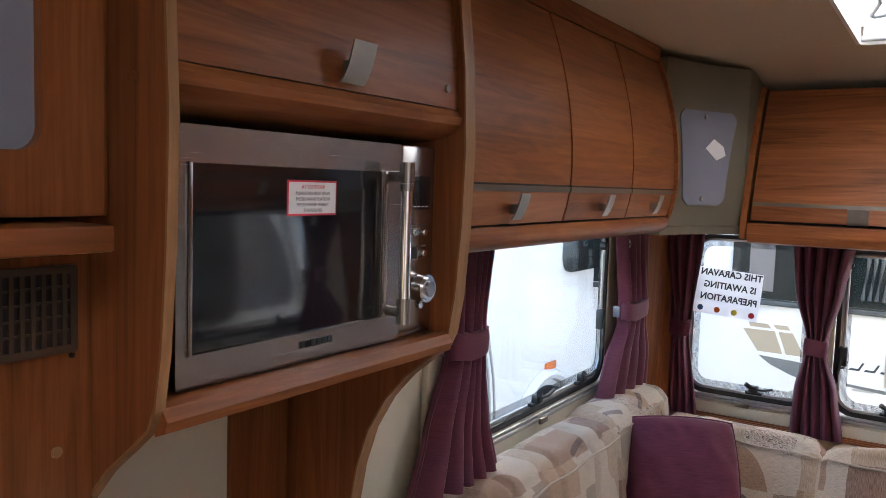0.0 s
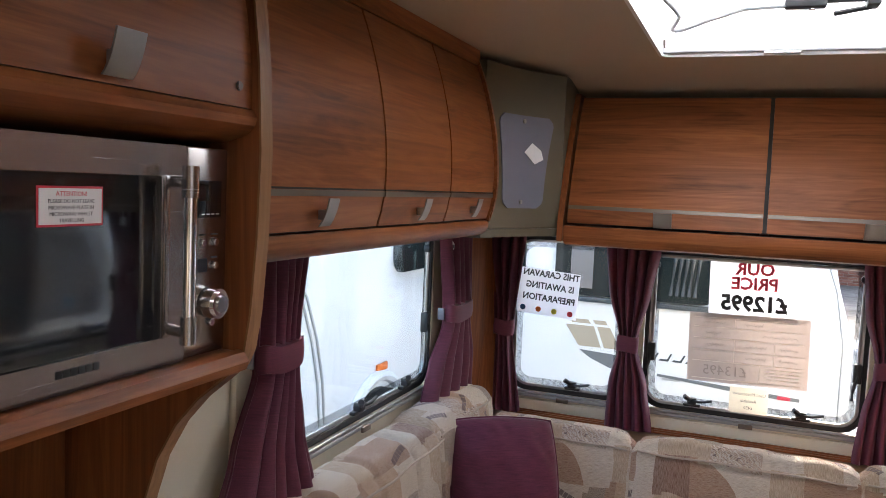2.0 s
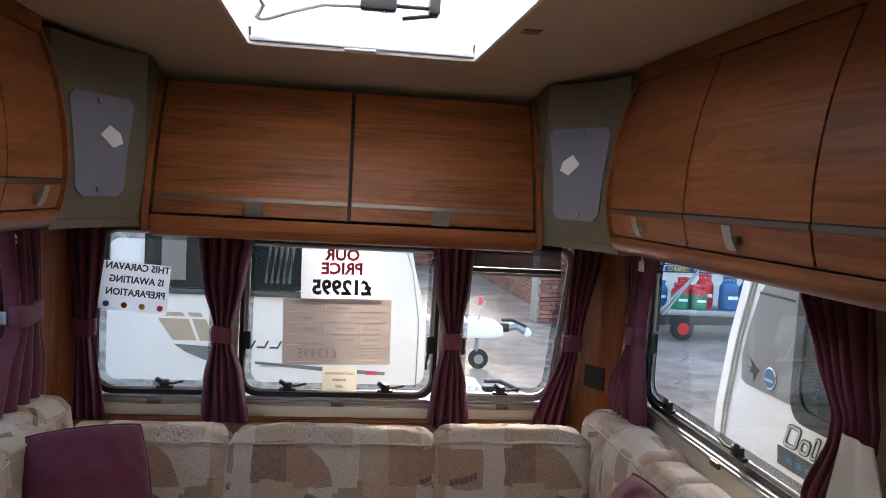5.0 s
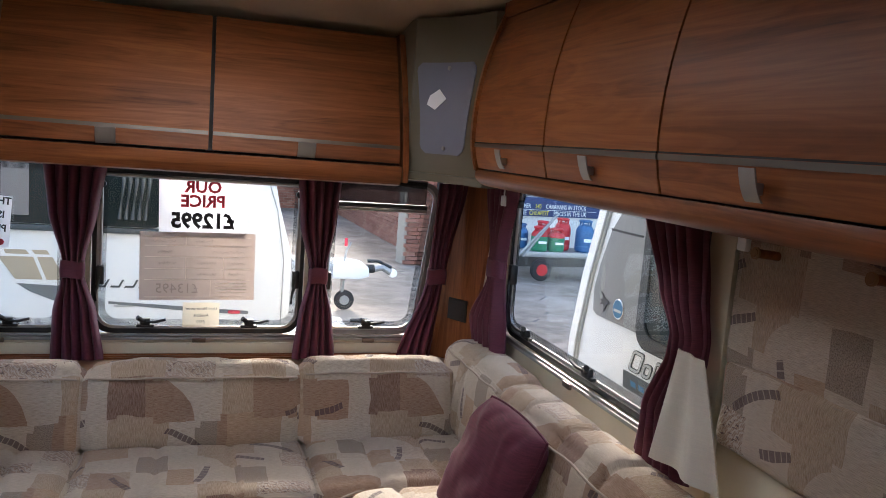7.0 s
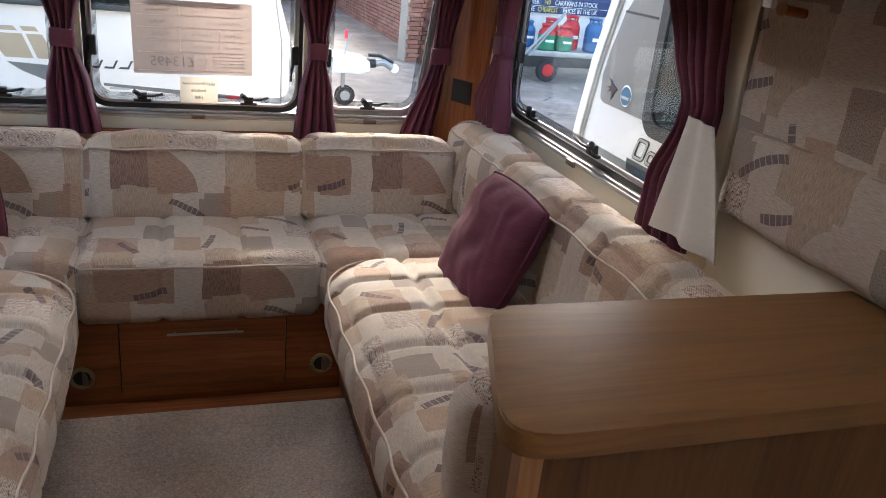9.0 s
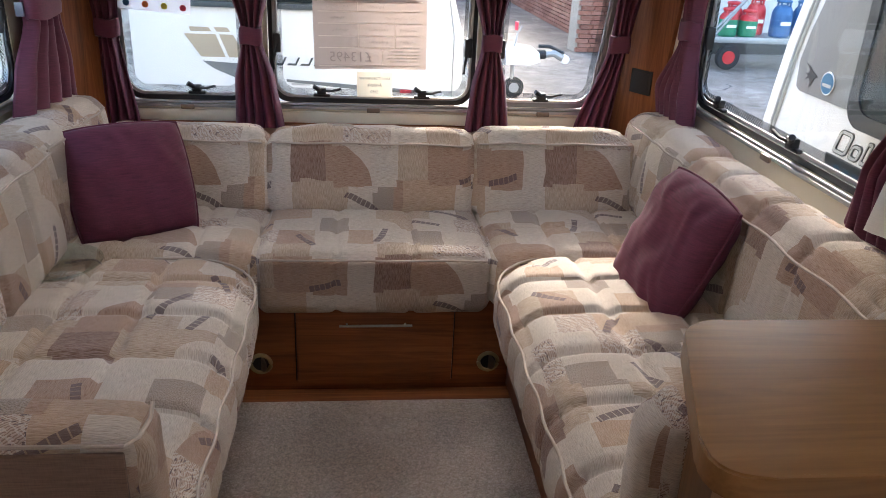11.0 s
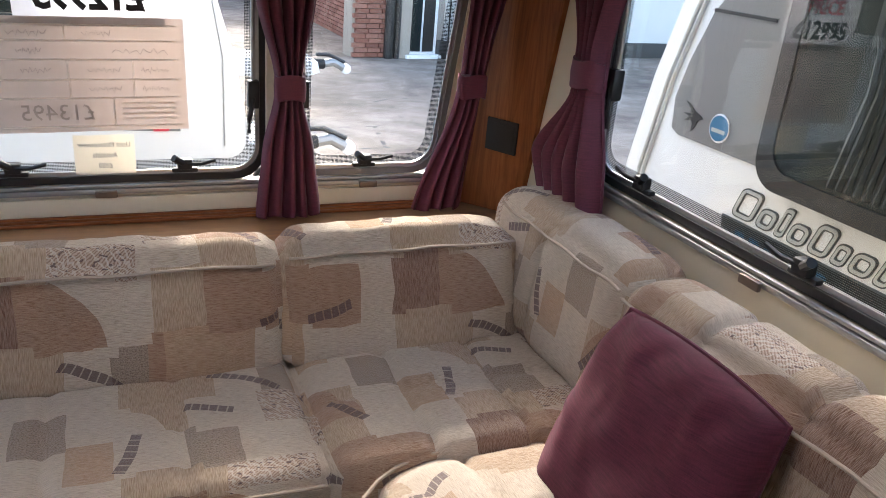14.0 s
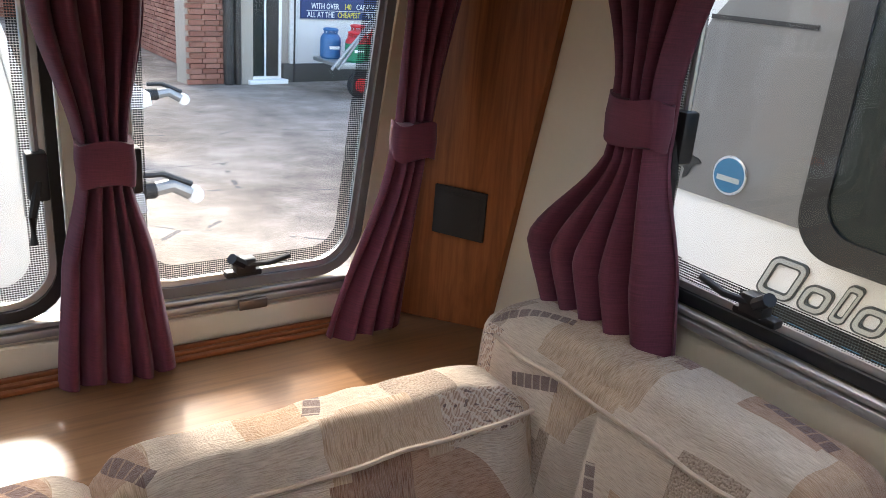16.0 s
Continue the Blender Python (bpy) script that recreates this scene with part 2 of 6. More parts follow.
def yard_ground():
    n = Nodes("worn_concrete")
    v = n.coords()
    a, b, c = n.noise(v, 0.5, 5, 0.6, 0.6), n.noise(v, 3.5, 6, 0.65), n.noise(v, 40, 4, 0.7)
    crack = n.put("TexVoronoi", {"Vector": n.coords(scale=(0.6, 0.9, 1)), "Scale": 1.0}, feature="DISTANCE_TO_EDGE").outputs["Distance"]
    t = n.math("ADD", n.math("MULTIPLY", a, 0.45), n.math("ADD", n.math("MULTIPLY", b, 0.35), n.math("MULTIPLY", c, 0.2)))
    col = n.ramp(t, [(0.38, (0.105, 0.080, 0.062)), (0.5, (0.215, 0.172, 0.140)), (0.60, (0.33, 0.275, 0.23))])
    col = n.mix(n.math("MULTIPLY", n.math("LESS_THAN", crack, 0.010), n.math("GREATER_THAN", b, 0.55)), col, (0.09, 0.08, 0.075))
    n.set(Base_Color=col, Roughness=n.math("SUBTRACT", 1.0, n.math("MULTIPLY", a, 0.25)))
    n.bump(n.math("ADD", b, c), 0.4, 0.01)
    return n.mat


def brickish(name, tones):
    """One brick's face, its tone by the piece."""
    n = Nodes(name)
    v = n.coords()
    r = n.put("ObjectInfo").outputs["Random"]
    isl = n.put("NewGeometry").outputs["Random Per Island"]
    g = n.noise(v, 25, 5, 0.65)
    k = n.math("FRACT", n.math("ADD", r, isl))
    c = n.ramp(k, [(0.0, tones[0]), (0.5, tones[1]), (1.0, tones[2])])
    n.set(Base_Color=n.mix(n.math("MULTIPLY", g, 0.5), c, [x * 0.55 for x in tones[0]]), Roughness=0.9)
    n.bump(g, 0.5, 0.003)
    return n.mat


WOOD_X, WOOD_Y, WOOD_Z = timber("cherry_x", "x"), timber("cherry_y", "y"), timber("cherry_z", "z")
TRIM = timber("pale_edge", "z", (0.19, 0.085, 0.036), (0.29, 0.145, 0.065), (0.38, 0.205, 0.10))
TOP_WOOD = timber("oak_top", "x", (0.130, 0.060, 0.0205), (0.190, 0.091, 0.031), (0.25, 0.127, 0.047), 0.34, 0.3)
# oak again, darkened in its colour for the chest faces turned from the light
CHEST_SHADED = timber("oak_shaded_side", "z", (0.070, 0.031, 0.012), (0.115, 0.052, 0.019), (0.165, 0.080, 0.031), 0.45)
SHELF_WOOD = timber("shelf_foil", "x", (0.165, 0.080, 0.035), (0.25, 0.125, 0.054), (0.33, 0.175, 0.080), 0.38, 0.32)
# near-black for dark parts and for shade painted into gaps and recesses
GAP_SHADE_BLACK = plain("gap_shade_black", (0.018, 0.014, 0.012), 0.7)
CREAM = plain("cream_wall", (0.70, 0.63, 0.49), 0.55, 0, 0.04, 120, 0.08)
CEIL = plain("ceiling_vinyl", (0.56, 0.455, 0.335), 0.6, 0, 0.04, 160, 0.12)
OLIVE = plain("olive_plastic", (0.135, 0.115, 0.075), 0.5, 0, 0.06, 200, 0.1)
FROST = plain("frosted_acrylic", (0.215, 0.222, 0.265), 0.22, 0, 0.04, 40, 0.02)
STEEL = brushed("brushed_steel", (0.44, 0.41, 0.395), 0.22, (8, 8, 1400))
SATIN = brushed("satin_nickel", (0.36, 0.345, 0.32), 0.42, (300, 300, 300))
ALU = plain("anodised_rail", (0.52, 0.52, 0.52), 0.35, 0.75, 0.05, 60)
GREY_EDGE = plain("grey_edge", (0.20, 0.20, 0.20), 0.35)
RAIL = plain("rail_grey", (0.38, 0.37, 0.355), 0.4, 0.6, 0.06, 60)
BRASS = plain("dull_brass", (0.34, 0.25, 0.125), 0.4, 0.5)
GRILLE = plain("brown_grille", (0.060, 0.034, 0.020), 0.5)
CHROME = plain("chrome", (0.85, 0.85, 0.86), 0.08, 1.0, 0.02)
SILVER_STRIP = plain("silver_strip", (0.16, 0.13, 0.105), 0.42, 0.75)
STRIP = plain("bronze_strip", (0.20, 0.155, 0.125), 0.35, 0.6)
BLACK = plain("black_plastic", (0.014, 0.014, 0.015), 0.42)
RUBBER = plain("black_rubber", (0.02, 0.02, 0.021), 0.75)
GLOSS_BLACK = plain("oven_glass", (0.010, 0.010, 0.012), 0.045, 0, 0.02, 20, 0.0)
CURTAIN = woven("plum_curtain", (0.112, 0.019, 0.040), 0.34, 0.10)
TIE = woven("plum_tie", (0.118, 0.020, 0.042), 0.26, 0.10)
PILLOW = woven("plum_cushion", (0.096, 0.0145, 0.033), 0.38, 0.03, 500, 0.88)
LINING = woven("cream_lining", (0.66, 0.62, 0.54), 0.06, 0.1)
FABRIC = patchwork()
PIPING = woven("cream_piping", (0.43, 0.345, 0.275), 0.2, 0.2, 900, 0.9)
SHADED_CLOTH = woven("shaded_brown_cloth", (0.16, 0.10, 0.07), 0.3, 0.1, 500, 0.95)
CARPET, YARD = pile_carpet(), yard_ground()
PANE, FAR_GLASS = clear("window_acrylic", (0.93, 0.95, 0.95, 1)), plain("tinted_glass", (0.014, 0.020, 0.020), 0.06, 0, 0.05, 6, 0)
FAR_GLASS.node_tree.nodes["Principled BSDF"].inputs["Specular IOR Level"].default_value = 0.28
GLOSS_BLACK.node_tree.nodes["Principled BSDF"].inputs["Specular IOR Level"].default_value = 1.0
DOTS = dotted("dot_border")
PAPER, CARD = sheer("white_paper", (0.84, 0.84, 0.87), 0.30), sheer("buff_card", (0.53, 0.465, 0.43), 0.11)
CARD_RULE = plain("pale_rule", (0.72, 0.66, 0.60), 0.6)
RED_PRINT, FAINT_INK = plain("red_print", (0.82, 0.055, 0.10), 0.6), plain("faint_ink", (0.33, 0.285, 0.26), 0.7)
CREAM_CARD = sheer("cream_card", (0.80, 0.74, 0.63), 0.35)
HATCH = sheer("hatch_plastic", (0.92, 0.92, 0.92), 0.85)
MESH = clear("blind_mesh", (0.42, 0.42, 0.42, 1), 0.02, 0.6)
PLATE_GLASS = clear("plate_glass", (0.86, 0.90, 0.88, 1), 0.3)
GEL = plain("white_gelcoat", (0.80, 0.80, 0.80), 0.22, 0, 0.02, 3, 0.0)
GREY_BAND = plain("grey_band", (0.19, 0.185, 0.18), 0.30, 0, 0.14, 60)
BEIGE_DECAL = plain("beige_decal", (0.42, 0.35, 0.26), 0.4)
SLATE_DECAL = plain("slate_decal", (0.16, 0.17, 0.175), 0.4)
SILVER_DECAL = plain("silver_decal", (0.45, 0.46, 0.45), 0.35, 0.3)
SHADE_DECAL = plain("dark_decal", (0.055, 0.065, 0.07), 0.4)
BLUE_DECAL = plain("blue_decal", (0.03, 0.15, 0.28), 0.4)
BLUE_SIGN = plain("navy_sign", (0.022, 0.045, 0.14), 0.45)
INK, INK_RED, INK_YEL, INK_WHITE = plain("ink_black", (0.03, 0.03, 0.035), 0.6), plain("ink_red", (0.62, 0.03, 0.06), 0.6), plain("ink_yellow", (0.75, 0.62, 0.06), 0.6), plain("ink_white", (0.82, 0.82, 0.82), 0.6)
# curtain colours with the dimness behind tinted glass painted in
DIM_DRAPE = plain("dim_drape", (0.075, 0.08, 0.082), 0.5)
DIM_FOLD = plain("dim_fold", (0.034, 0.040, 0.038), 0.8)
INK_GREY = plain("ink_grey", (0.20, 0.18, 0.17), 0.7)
RED, GREEN, BLUE, ORANGE = plain("bottle_red", (0.52, 0.02, 0.025), 0.4), plain("bottle_green", (0.012, 0.20, 0.10), 0.4), plain("bottle_blue", (0.03, 0.12, 0.28), 0.45), plain("amber_lens", (0.75, 0.16, 0.02), 0.25)
BRICK = brickish("red_brick", [(0.20, 0.075, 0.05), (0.28, 0.11, 0.075), (0.34, 0.16, 0.115)])
MORTAR, WHITE_BRICK = plain("mortar", (0.33, 0.29, 0.25), 0.95), brickish("painted_brick", [(0.72, 0.71, 0.68), (0.76, 0.75, 0.73), (0.80, 0.79, 0.78)])
WHITE_UPVC = plain("white_upvc", (0.80, 0.80, 0.79), 0.3)
SCREED = plain("dark_plinth", (0.06, 0.058, 0.055), 0.9)
GALV = plain("galvanised", (0.33, 0.33, 0.33), 0.5, 0.7, 0.15, 30)
PLY = plain("unseen_lining", (0.50, 0.42, 0.32), 0.7)

# ---------------------------------------------------------------- building blocks


def part(name, bm, material, parent=None, label="", smooth=32):
    """One mesh object from a bmesh, under its thing or part."""
    bmesh.ops.recalc_face_normals(bm, faces=bm.faces[:])
    lim = math.cos(radians(smooth))
    for f in bm.faces:
        f.smooth = True
    for e in bm.edges:
        if len(e.link_faces) == 2:
            e.smooth = e.link_faces[0].normal.dot(e.link_faces[1].normal) > lim
    me = bpy.data.meshes.new(name)
    bm.to_mesh(me)
    bm.free()
    me.materials.append(material)
    ob = new(name, me)
    if parent:
        hang(ob, parent)
    if label:
        tagged(ob, label)
    return ob


def world_of(ob):
    m = ob.matrix_basis.copy()
    while ob.parent:
        m = ob.parent.matrix_basis @ ob.matrix_parent_inverse @ m
        ob = ob.parent
    return m


def hang(ob, parent):
    ob.parent = parent
    ob.matrix_parent_inverse = world_of(parent).inverted()


def thing(name, at, label, category, group="", kind=""):
    ob = new(name)
    ob.empty_display_size = 0.05
    ob.matrix_basis = Matrix.Translation(at)
    return tagged(ob, label, category, group, kind)


def box(lo, hi, bevel=0.0, bm=None, seg=2):
    """A box between two corners, its edges rounded."""
    b = bmesh.new()
    bmesh.ops.create_cube(b, size=1)
    lo, hi = Vector(lo), Vector(hi)
    size = hi - lo
    for v in b.verts:
        v.co = lo + Vector(((v.co.x + 0.5) * size.x, (v.co.y + 0.5) * size.y, (v.co.z + 0.5) * size.z))
    if bevel:
        bmesh.ops.bevel(b, geom=b.edges[:], offset=min(bevel, min(abs(s) for s in size) * 0.45), segments=seg, affect="EDGES", profile=0.5)
    return join(bm, b) if bm else b


def join(bm, other):
    me = bpy.data.meshes.new("tmp")
    other.to_mesh(me)
    other.free()
    bm.from_mesh(me)
    bpy.data.meshes.remove(me)
    return bm


AX = {"x": lambda s, a, b: (s, a, b), "y": lambda s, a, b: (a, s, b), "z": lambda s, a, b: (a, b, s)}


def prism(outline, axis, s0, s1, bm=None, bevel=0.0):
    """An outline in the two other axes, drawn out along one axis."""
    b = bm or bmesh.new()
    f = AX[axis]
    lo = [b.verts.new(f(s0, p, q)) for p, q in outline]
    hi = [b.verts.new(f(s1, p, q)) for p, q in outline]
    n = len(outline)
    faces = [b.faces.new(lo), b.faces.new(hi[::-1])]
    for i in range(n):
        faces.append(b.faces.new((lo[i], hi[i], hi[(i + 1) % n], lo[(i + 1) % n])))
    if bevel:
        rim = [e for face in faces[:2] for e in face.edges]
        bmesh.ops.bevel(b, geom=rim, offset=bevel, segments=2, affect="EDGES")
    return b


def tube(pts, r, bm=None, n=8, closed=False):
    """A round bar along a line of points."""
    b = bm or bmesh.new()
    pts = [Vector(p) for p in pts]
    rings = []
    up = Vector((0, 0, 1))
    for i, p in enumerate(pts):
        d = (pts[(i + 1) % len(pts)] - pts[i - 1]) if closed else (pts[min(i + 1, len(pts) - 1)] - pts[max(i - 1, 0)])
        d.normalize()
        side = d.cross(up)
        if side.length < 0.05:
            side = d.cross(Vector((1, 0, 0)))
        side.normalize()
        u2 = side.cross(d)
        rings.append([b.verts.new(p + r * (math.cos(2 * math.pi * k / n) * side + math.sin(2 * math.pi * k / n) * u2)) for k in range(n)])
    last = len(rings) if closed else len(rings) - 1
    for i in range(last):
        a, c = rings[i], rings[(i + 1) % len(rings)]
        for k in range(n):
            b.faces.new((a[k], a[(k + 1) % n], c[(k + 1) % n], c[k]))
    if not closed:
        b.faces.new(rings[0]), b.faces.new(rings[-1][::-1])
    return b


def disc(centre, axis, r, depth, bm=None, n=28, bevel=0.0):
    """A round slab; axis is its direction."""
    b = bmesh.new()
    bmesh.ops.create_cone(b, cap_ends=True, segments=n, radius1=r, radius2=r, depth=depth)
    if bevel:
        bmesh.ops.bevel(b, geom=[e for e in b.edges if abs(e.verts[0].co.z - e.verts[1].co.z) < 1e-6], offset=bevel, segments=2, affect="EDGES")
    m = Matrix.Translation(centre) @ Vector((0, 0, 1)).rotation_difference(Vector(axis)).to_matrix().to_4x4()
    bmesh.ops.transform(b, matrix=m, verts=b.verts)
    return join(bm, b) if bm else b


def rounded(a0, b0, a1, b1, r, n=6):
    """A rectangle's outline with round corners."""
    out = []
    for ca, cb, start in ((a1 - r, b1 - r, 0), (a0 + r, b1 - r, 90), (a0 + r, b0 + r, 180), (a1 - r, b0 + r, 270)):
        for k in range(n + 1):
            t = radians(start + 90 * k / n)
            out.append((ca + r * math.cos(t), cb + r * math.sin(t)))
    return out


def ring(outer, inner, axis, s0, s1, bm=None):
    """A frame between two outlines of equally many points."""
    b = bm or bmesh.new()
    f = AX[axis]
    v = [[b.verts.new(f(s, p, q)) for p, q in o] for o, s in ((outer, s0), (outer, s1), (inner, s1), (inner, s0))]
    n = len(outer)
    for i in range(n):
        j = (i + 1) % n
        for k in range(4):
            a, c = v[k], v[(k + 1) % 4]
            b.faces.new((a[i], a[j], c[j], c[i]))
    return b


def wall_with_openings(axis, s0, s1, lo, hi, holes):
    """A wall slab with rectangular openings right through it."""
    b = bmesh.new()
    us = sorted({lo[0], hi[0], *[h[0] for h in holes], *[h[2] for h in holes]})
    vs = sorted({lo[1], hi[1], *[h[1] for h in holes], *[h[3] for h in holes]})
    f = AX[axis]
    solid = lambda i, j: 0 <= i < len(us) - 1 and 0 <= j < len(vs) - 1 and not any(
        h[0] <= (us[i] + us[i + 1]) / 2 <= h[2] and h[1] <= (vs[j] + vs[j + 1]) / 2 <= h[3] for h in holes)
    grid = {}

    def vert(i, j, s):
        if (i, j, s) not in grid:
            grid[i, j, s] = b.verts.new(f(s, us[i], vs[j]))
        return grid[i, j, s]
    for i in range(len(us) - 1):
        for j in range(len(vs) - 1):
            if not solid(i, j):
                continue
            for s in (s0, s1):
                b.faces.new((vert(i, j, s), vert(i + 1, j, s), vert(i + 1, j + 1, s), vert(i, j + 1, s)))
            for di, dj, p, q in ((-1, 0, (i, j), (i, j + 1)), (1, 0, (i + 1, j), (i + 1, j + 1)), (0, -1, (i, j), (i + 1, j)), (0, 1, (i, j + 1), (i + 1, j + 1))):
                if not solid(i + di, j + dj):
                    b.faces.new((vert(*p, s0), vert(*q, s0), vert(*q, s1), vert(*p, s1)))
    return b


def lettering(name, words, size, m, material, parent, width=1.0, depth=0.0003, spacing=1.0, bold=0.0):
    """Words in the built-in font, centred on the pose m."""
    cu = bpy.data.curves.new(name, "FONT")
    cu.body, cu.size, cu.align_x, cu.align_y = words, size, "CENTER", "CENTER"
    cu.extrude, cu.resolution_u, cu.space_line, cu.offset = depth, 2, spacing, bold
    cu.materials.append(material)
    ob = new(name, cu)
    ob.matrix_basis = m @ Matrix.Diagonal((width, 1, 1, 1))
    hang(ob, parent)
    return ob


def cushion(name, lo, hi, parent, along="y", inward=1, r=0.05, puff=0.02, seams=(), cross=(), lean=0.0, div=(36, 20, 8), round_ends=0.0, material=None, seed=1, sag=0.004, bullet=None, print_at=None):
    """A stuffed block: rounded edges, swollen faces, stitched seams, slight sag. lean shifts the top along the depth."""
    lo, hi = Vector(lo), Vector(hi)
    mid, half = (lo + hi) / 2, (hi - lo) / 2
    la = 0 if along == "x" else 1
    da = 1 - la
    nn = [0, 0, 0]
    nn[la], nn[da], nn[2] = div
    r = min(r, min(half) * 0.98)
    verts, faces, uvs, index = [], [], [], {}

    def place(p):
        key = tuple(round(c, 5) for c in p)
        if key in index:
            return index[key]
        q = Vector([p[i] * half[i] for i in range(3)])
        inner = Vector([max(-half[i] + r, min(half[i] - r, q[i])) for i in range(3)])
        d = q - inner
        if d.length > 1e-9:
            lim = max(abs(c) for c in d)
            q = inner + d.normalized() * min(r, lim if lim < r else r)
        nrm = Vector([p[i] if abs(p[i]) > 0.999 else 0 for i in range(3)])
        fl = [1 - p[i] ** 4 for i in range(3)]
        for i in range(3):
            if abs(p[i]) > 0.999:
                o = [fl[j] for j in range(3) if j != i]
                q[i] += math.copysign(puff * o[0] * o[1] * (0.6 if i == da else 1.0), p[i])
        w = mid + q
        dip = 0.0
        for s in seams:
            dip += math.exp(-((w[la] - s) / 0.011) ** 2)
        for s in cross:
            dip += math.exp(-((w[da] - s) / 0.011) ** 2) * (1 if p[2] > 0.9 else 0)
        for i in range(3):
            if abs(p[i]) > 0.999:
                q[i] -= math.copysign(min(dip, 1.2) * min(0.019, puff * 1.05) * (1 if i == 2 or (i == da and p[i] * inward < 0) else 0), p[i])
        nz = noise.noise_vector(Vector(mid + q) * 7 + Vector((seed, seed * 3, 0)))
        q += Vector(nz) * sag + Vector(noise.noise_vector(Vector(mid + q) * 19 + Vector((seed * 2, 0, seed)))) * sag * 0.55
        q[da] += lean * (q[2] / max(half[2], 1e-6)) * 0.5
        w = mid + q
        if bullet:
            (bx, by), br, (sx, sy) = bullet
            ox, oy = (w.x - (bx + sx * -br)) * sx, (w.y - (by + sy * -br)) * sy
            if ox > 0 and oy > 0:
                far_, rim_ = math.hypot(ox, oy), max(ox, oy)
                if far_ > 1e-6:
                    w.x += (rim_ / far_ - 1) * ox * sx
                    w.y += (rim_ / far_ - 1) * oy * sy
        index[key] = len(verts)
        verts.append(w)
        return index[key]
    for ax in range(3):
        a, b = [i for i in range(3) if i != ax]
        for sgn in (-1, 1):
            for i in range(nn[a]):
                for j in range(nn[b]):
                    quad, uvq = [], []
                    for u, v in ((i, j), (i + 1, j), (i + 1, j + 1), (i, j + 1)):
                        p = [0, 0, 0]
                        p[ax], p[a], p[b] = sgn, -1 + 2 * u / nn[a], -1 + 2 * v / nn[b]
                        k = place(p)
                        quad.append(k)
                        w = [mid[c] + p[c] * half[c] for c in range(3)]
                        s0, v0 = print_at or (seed * 0.77, seed * 0.31)
                        uvq.append((w[da] * inward + seed * 1.7, w[2]) if ax == la else (w[la] + s0, w[da] * inward + w[2] + v0))
                    if sgn * (1 if ax != 1 else -1) < 0:
                        quad, uvq = quad[::-1], uvq[::-1]
                    faces.append(quad), uvs.extend(uvq)
    me = bpy.data.meshes.new(name)
    me.from_pydata(verts, [], faces)
    layer = me.uv_layers.new(name="weave")
    layer.data.foreach_set("uv", [c for p in uvs for c in p])
    me.polygons.foreach_set("use_smooth", [True] * len(me.polygons))
    me.materials.append(material or FABRIC)
    ob = new(name, me)
    if parent:
        hang(ob, parent)
    return ob

# ---------------------------------------------------------------- shell of the caravan
W, FRONT, REAR = 1.06, 5.06, 0.30
CEIL_Z = 1.925
SIDE_HOLE = (3.44, 0.832, 4.60, 1.395)
FRONT_HOLES = [(-0.935, 0.70, -0.455, 1.345), (-0.395, 0.70, 0.385, 1.345), (0.445, 0.70, 0.865, 1.345)]
SLANT = 0.075


def structure(name, bm, material, label, smooth=32):
    return tagged(part(name, bm, material, None, "", smooth), label, kind="structure")


structure("wall_left", wall_with_openings("x", -W - 0.03, -W, (REAR, -0.05), (FRONT + 0.03, 2.0), [(3.44, 0.832, 4.50, 1.395)]), CREAM, "cream vinyl-faced caravan side wall with a window opening")
# the doorway hole is out of view, added to let daylight onto the kitchen side
structure("wall_right", wall_with_openings("x", W, W + 0.03, (REAR, -0.05), (FRONT + 0.03, 2.0), [SIDE_HOLE, (1.10, 0.02, 1.85, 1.80)]), CREAM, "cream vinyl-faced caravan side wall with a window and an added unseen doorway opening")
structure("wall_front", wall_with_openings("y", FRONT, FRONT + 0.03, (-W, -0.05), (W, 2.0), FRONT_HOLES[:2] + [(0.445, 0.70, 0.865 + SLANT, 1.345)]), CREAM, "cream front wall with three window openings")
structure("wall_rear", wall_with_openings("y", REAR - 0.03, REAR, (-W - 0.03, -0.05), (W + 0.03, 2.0), []), PLY, "plain wall closing the caravan at its rear")
structure("floor", box((-W, REAR, -0.05), (W, FRONT, -0.006)), WOOD_X, "reddish wood-effect laminate floor")
structure("carpet", box((-0.70, 1.2, -0.006), (0.70, 4.10, 0.006), 0.004), CARPET, "worn brown-grey cut-pile carpet between the seats")

# ceiling: flat, with the hatch opening, curving down towards the front
HX0, HX1, HY0, HY1 = -0.315, 0.345, 3.22, 4.285
# the second, rear hole is unseen and only lets in fill light
bm = wall_with_openings("z", CEIL_Z, CEIL_Z + 0.04, (-W, REAR), (W, 4.36), [(HX0, HY0, HX1, HY1), (-0.30, 1.40, 0.25, 2.02)])
drop = [(4.36, CEIL_Z)] + [(4.36 + 0.70 * t, CEIL_Z - 0.14 * t ** 1.6) for t in [k / 10 for k in range(1, 11)]]
prism(drop + [(y, z + 0.04) for y, z in drop[::-1]], "x", -W, W, bm)
structure("ceiling", bm, CEIL, "beige vinyl caravan ceiling falling towards the front")

# roof hatch
hatch = thing("roof_hatch", ((HX0 + HX1) / 2, (HY0 + HY1) / 2, CEIL_Z), "white translucent roof hatch with a dark wind-out stay", "roof hatch", kind="structure")
o, i = rounded(HX0 - 0.03, HY0 - 0.03, HX1 + 0.03, HY1 + 0.03, 0.04), rounded(HX0 + 0.004, HY0 + 0.004, HX1 - 0.004, HY1 - 0.004, 0.03)
part("surround", ring(o, i, "z", CEIL_Z - 0.008, CEIL_Z - 0.001), CEIL, hatch)
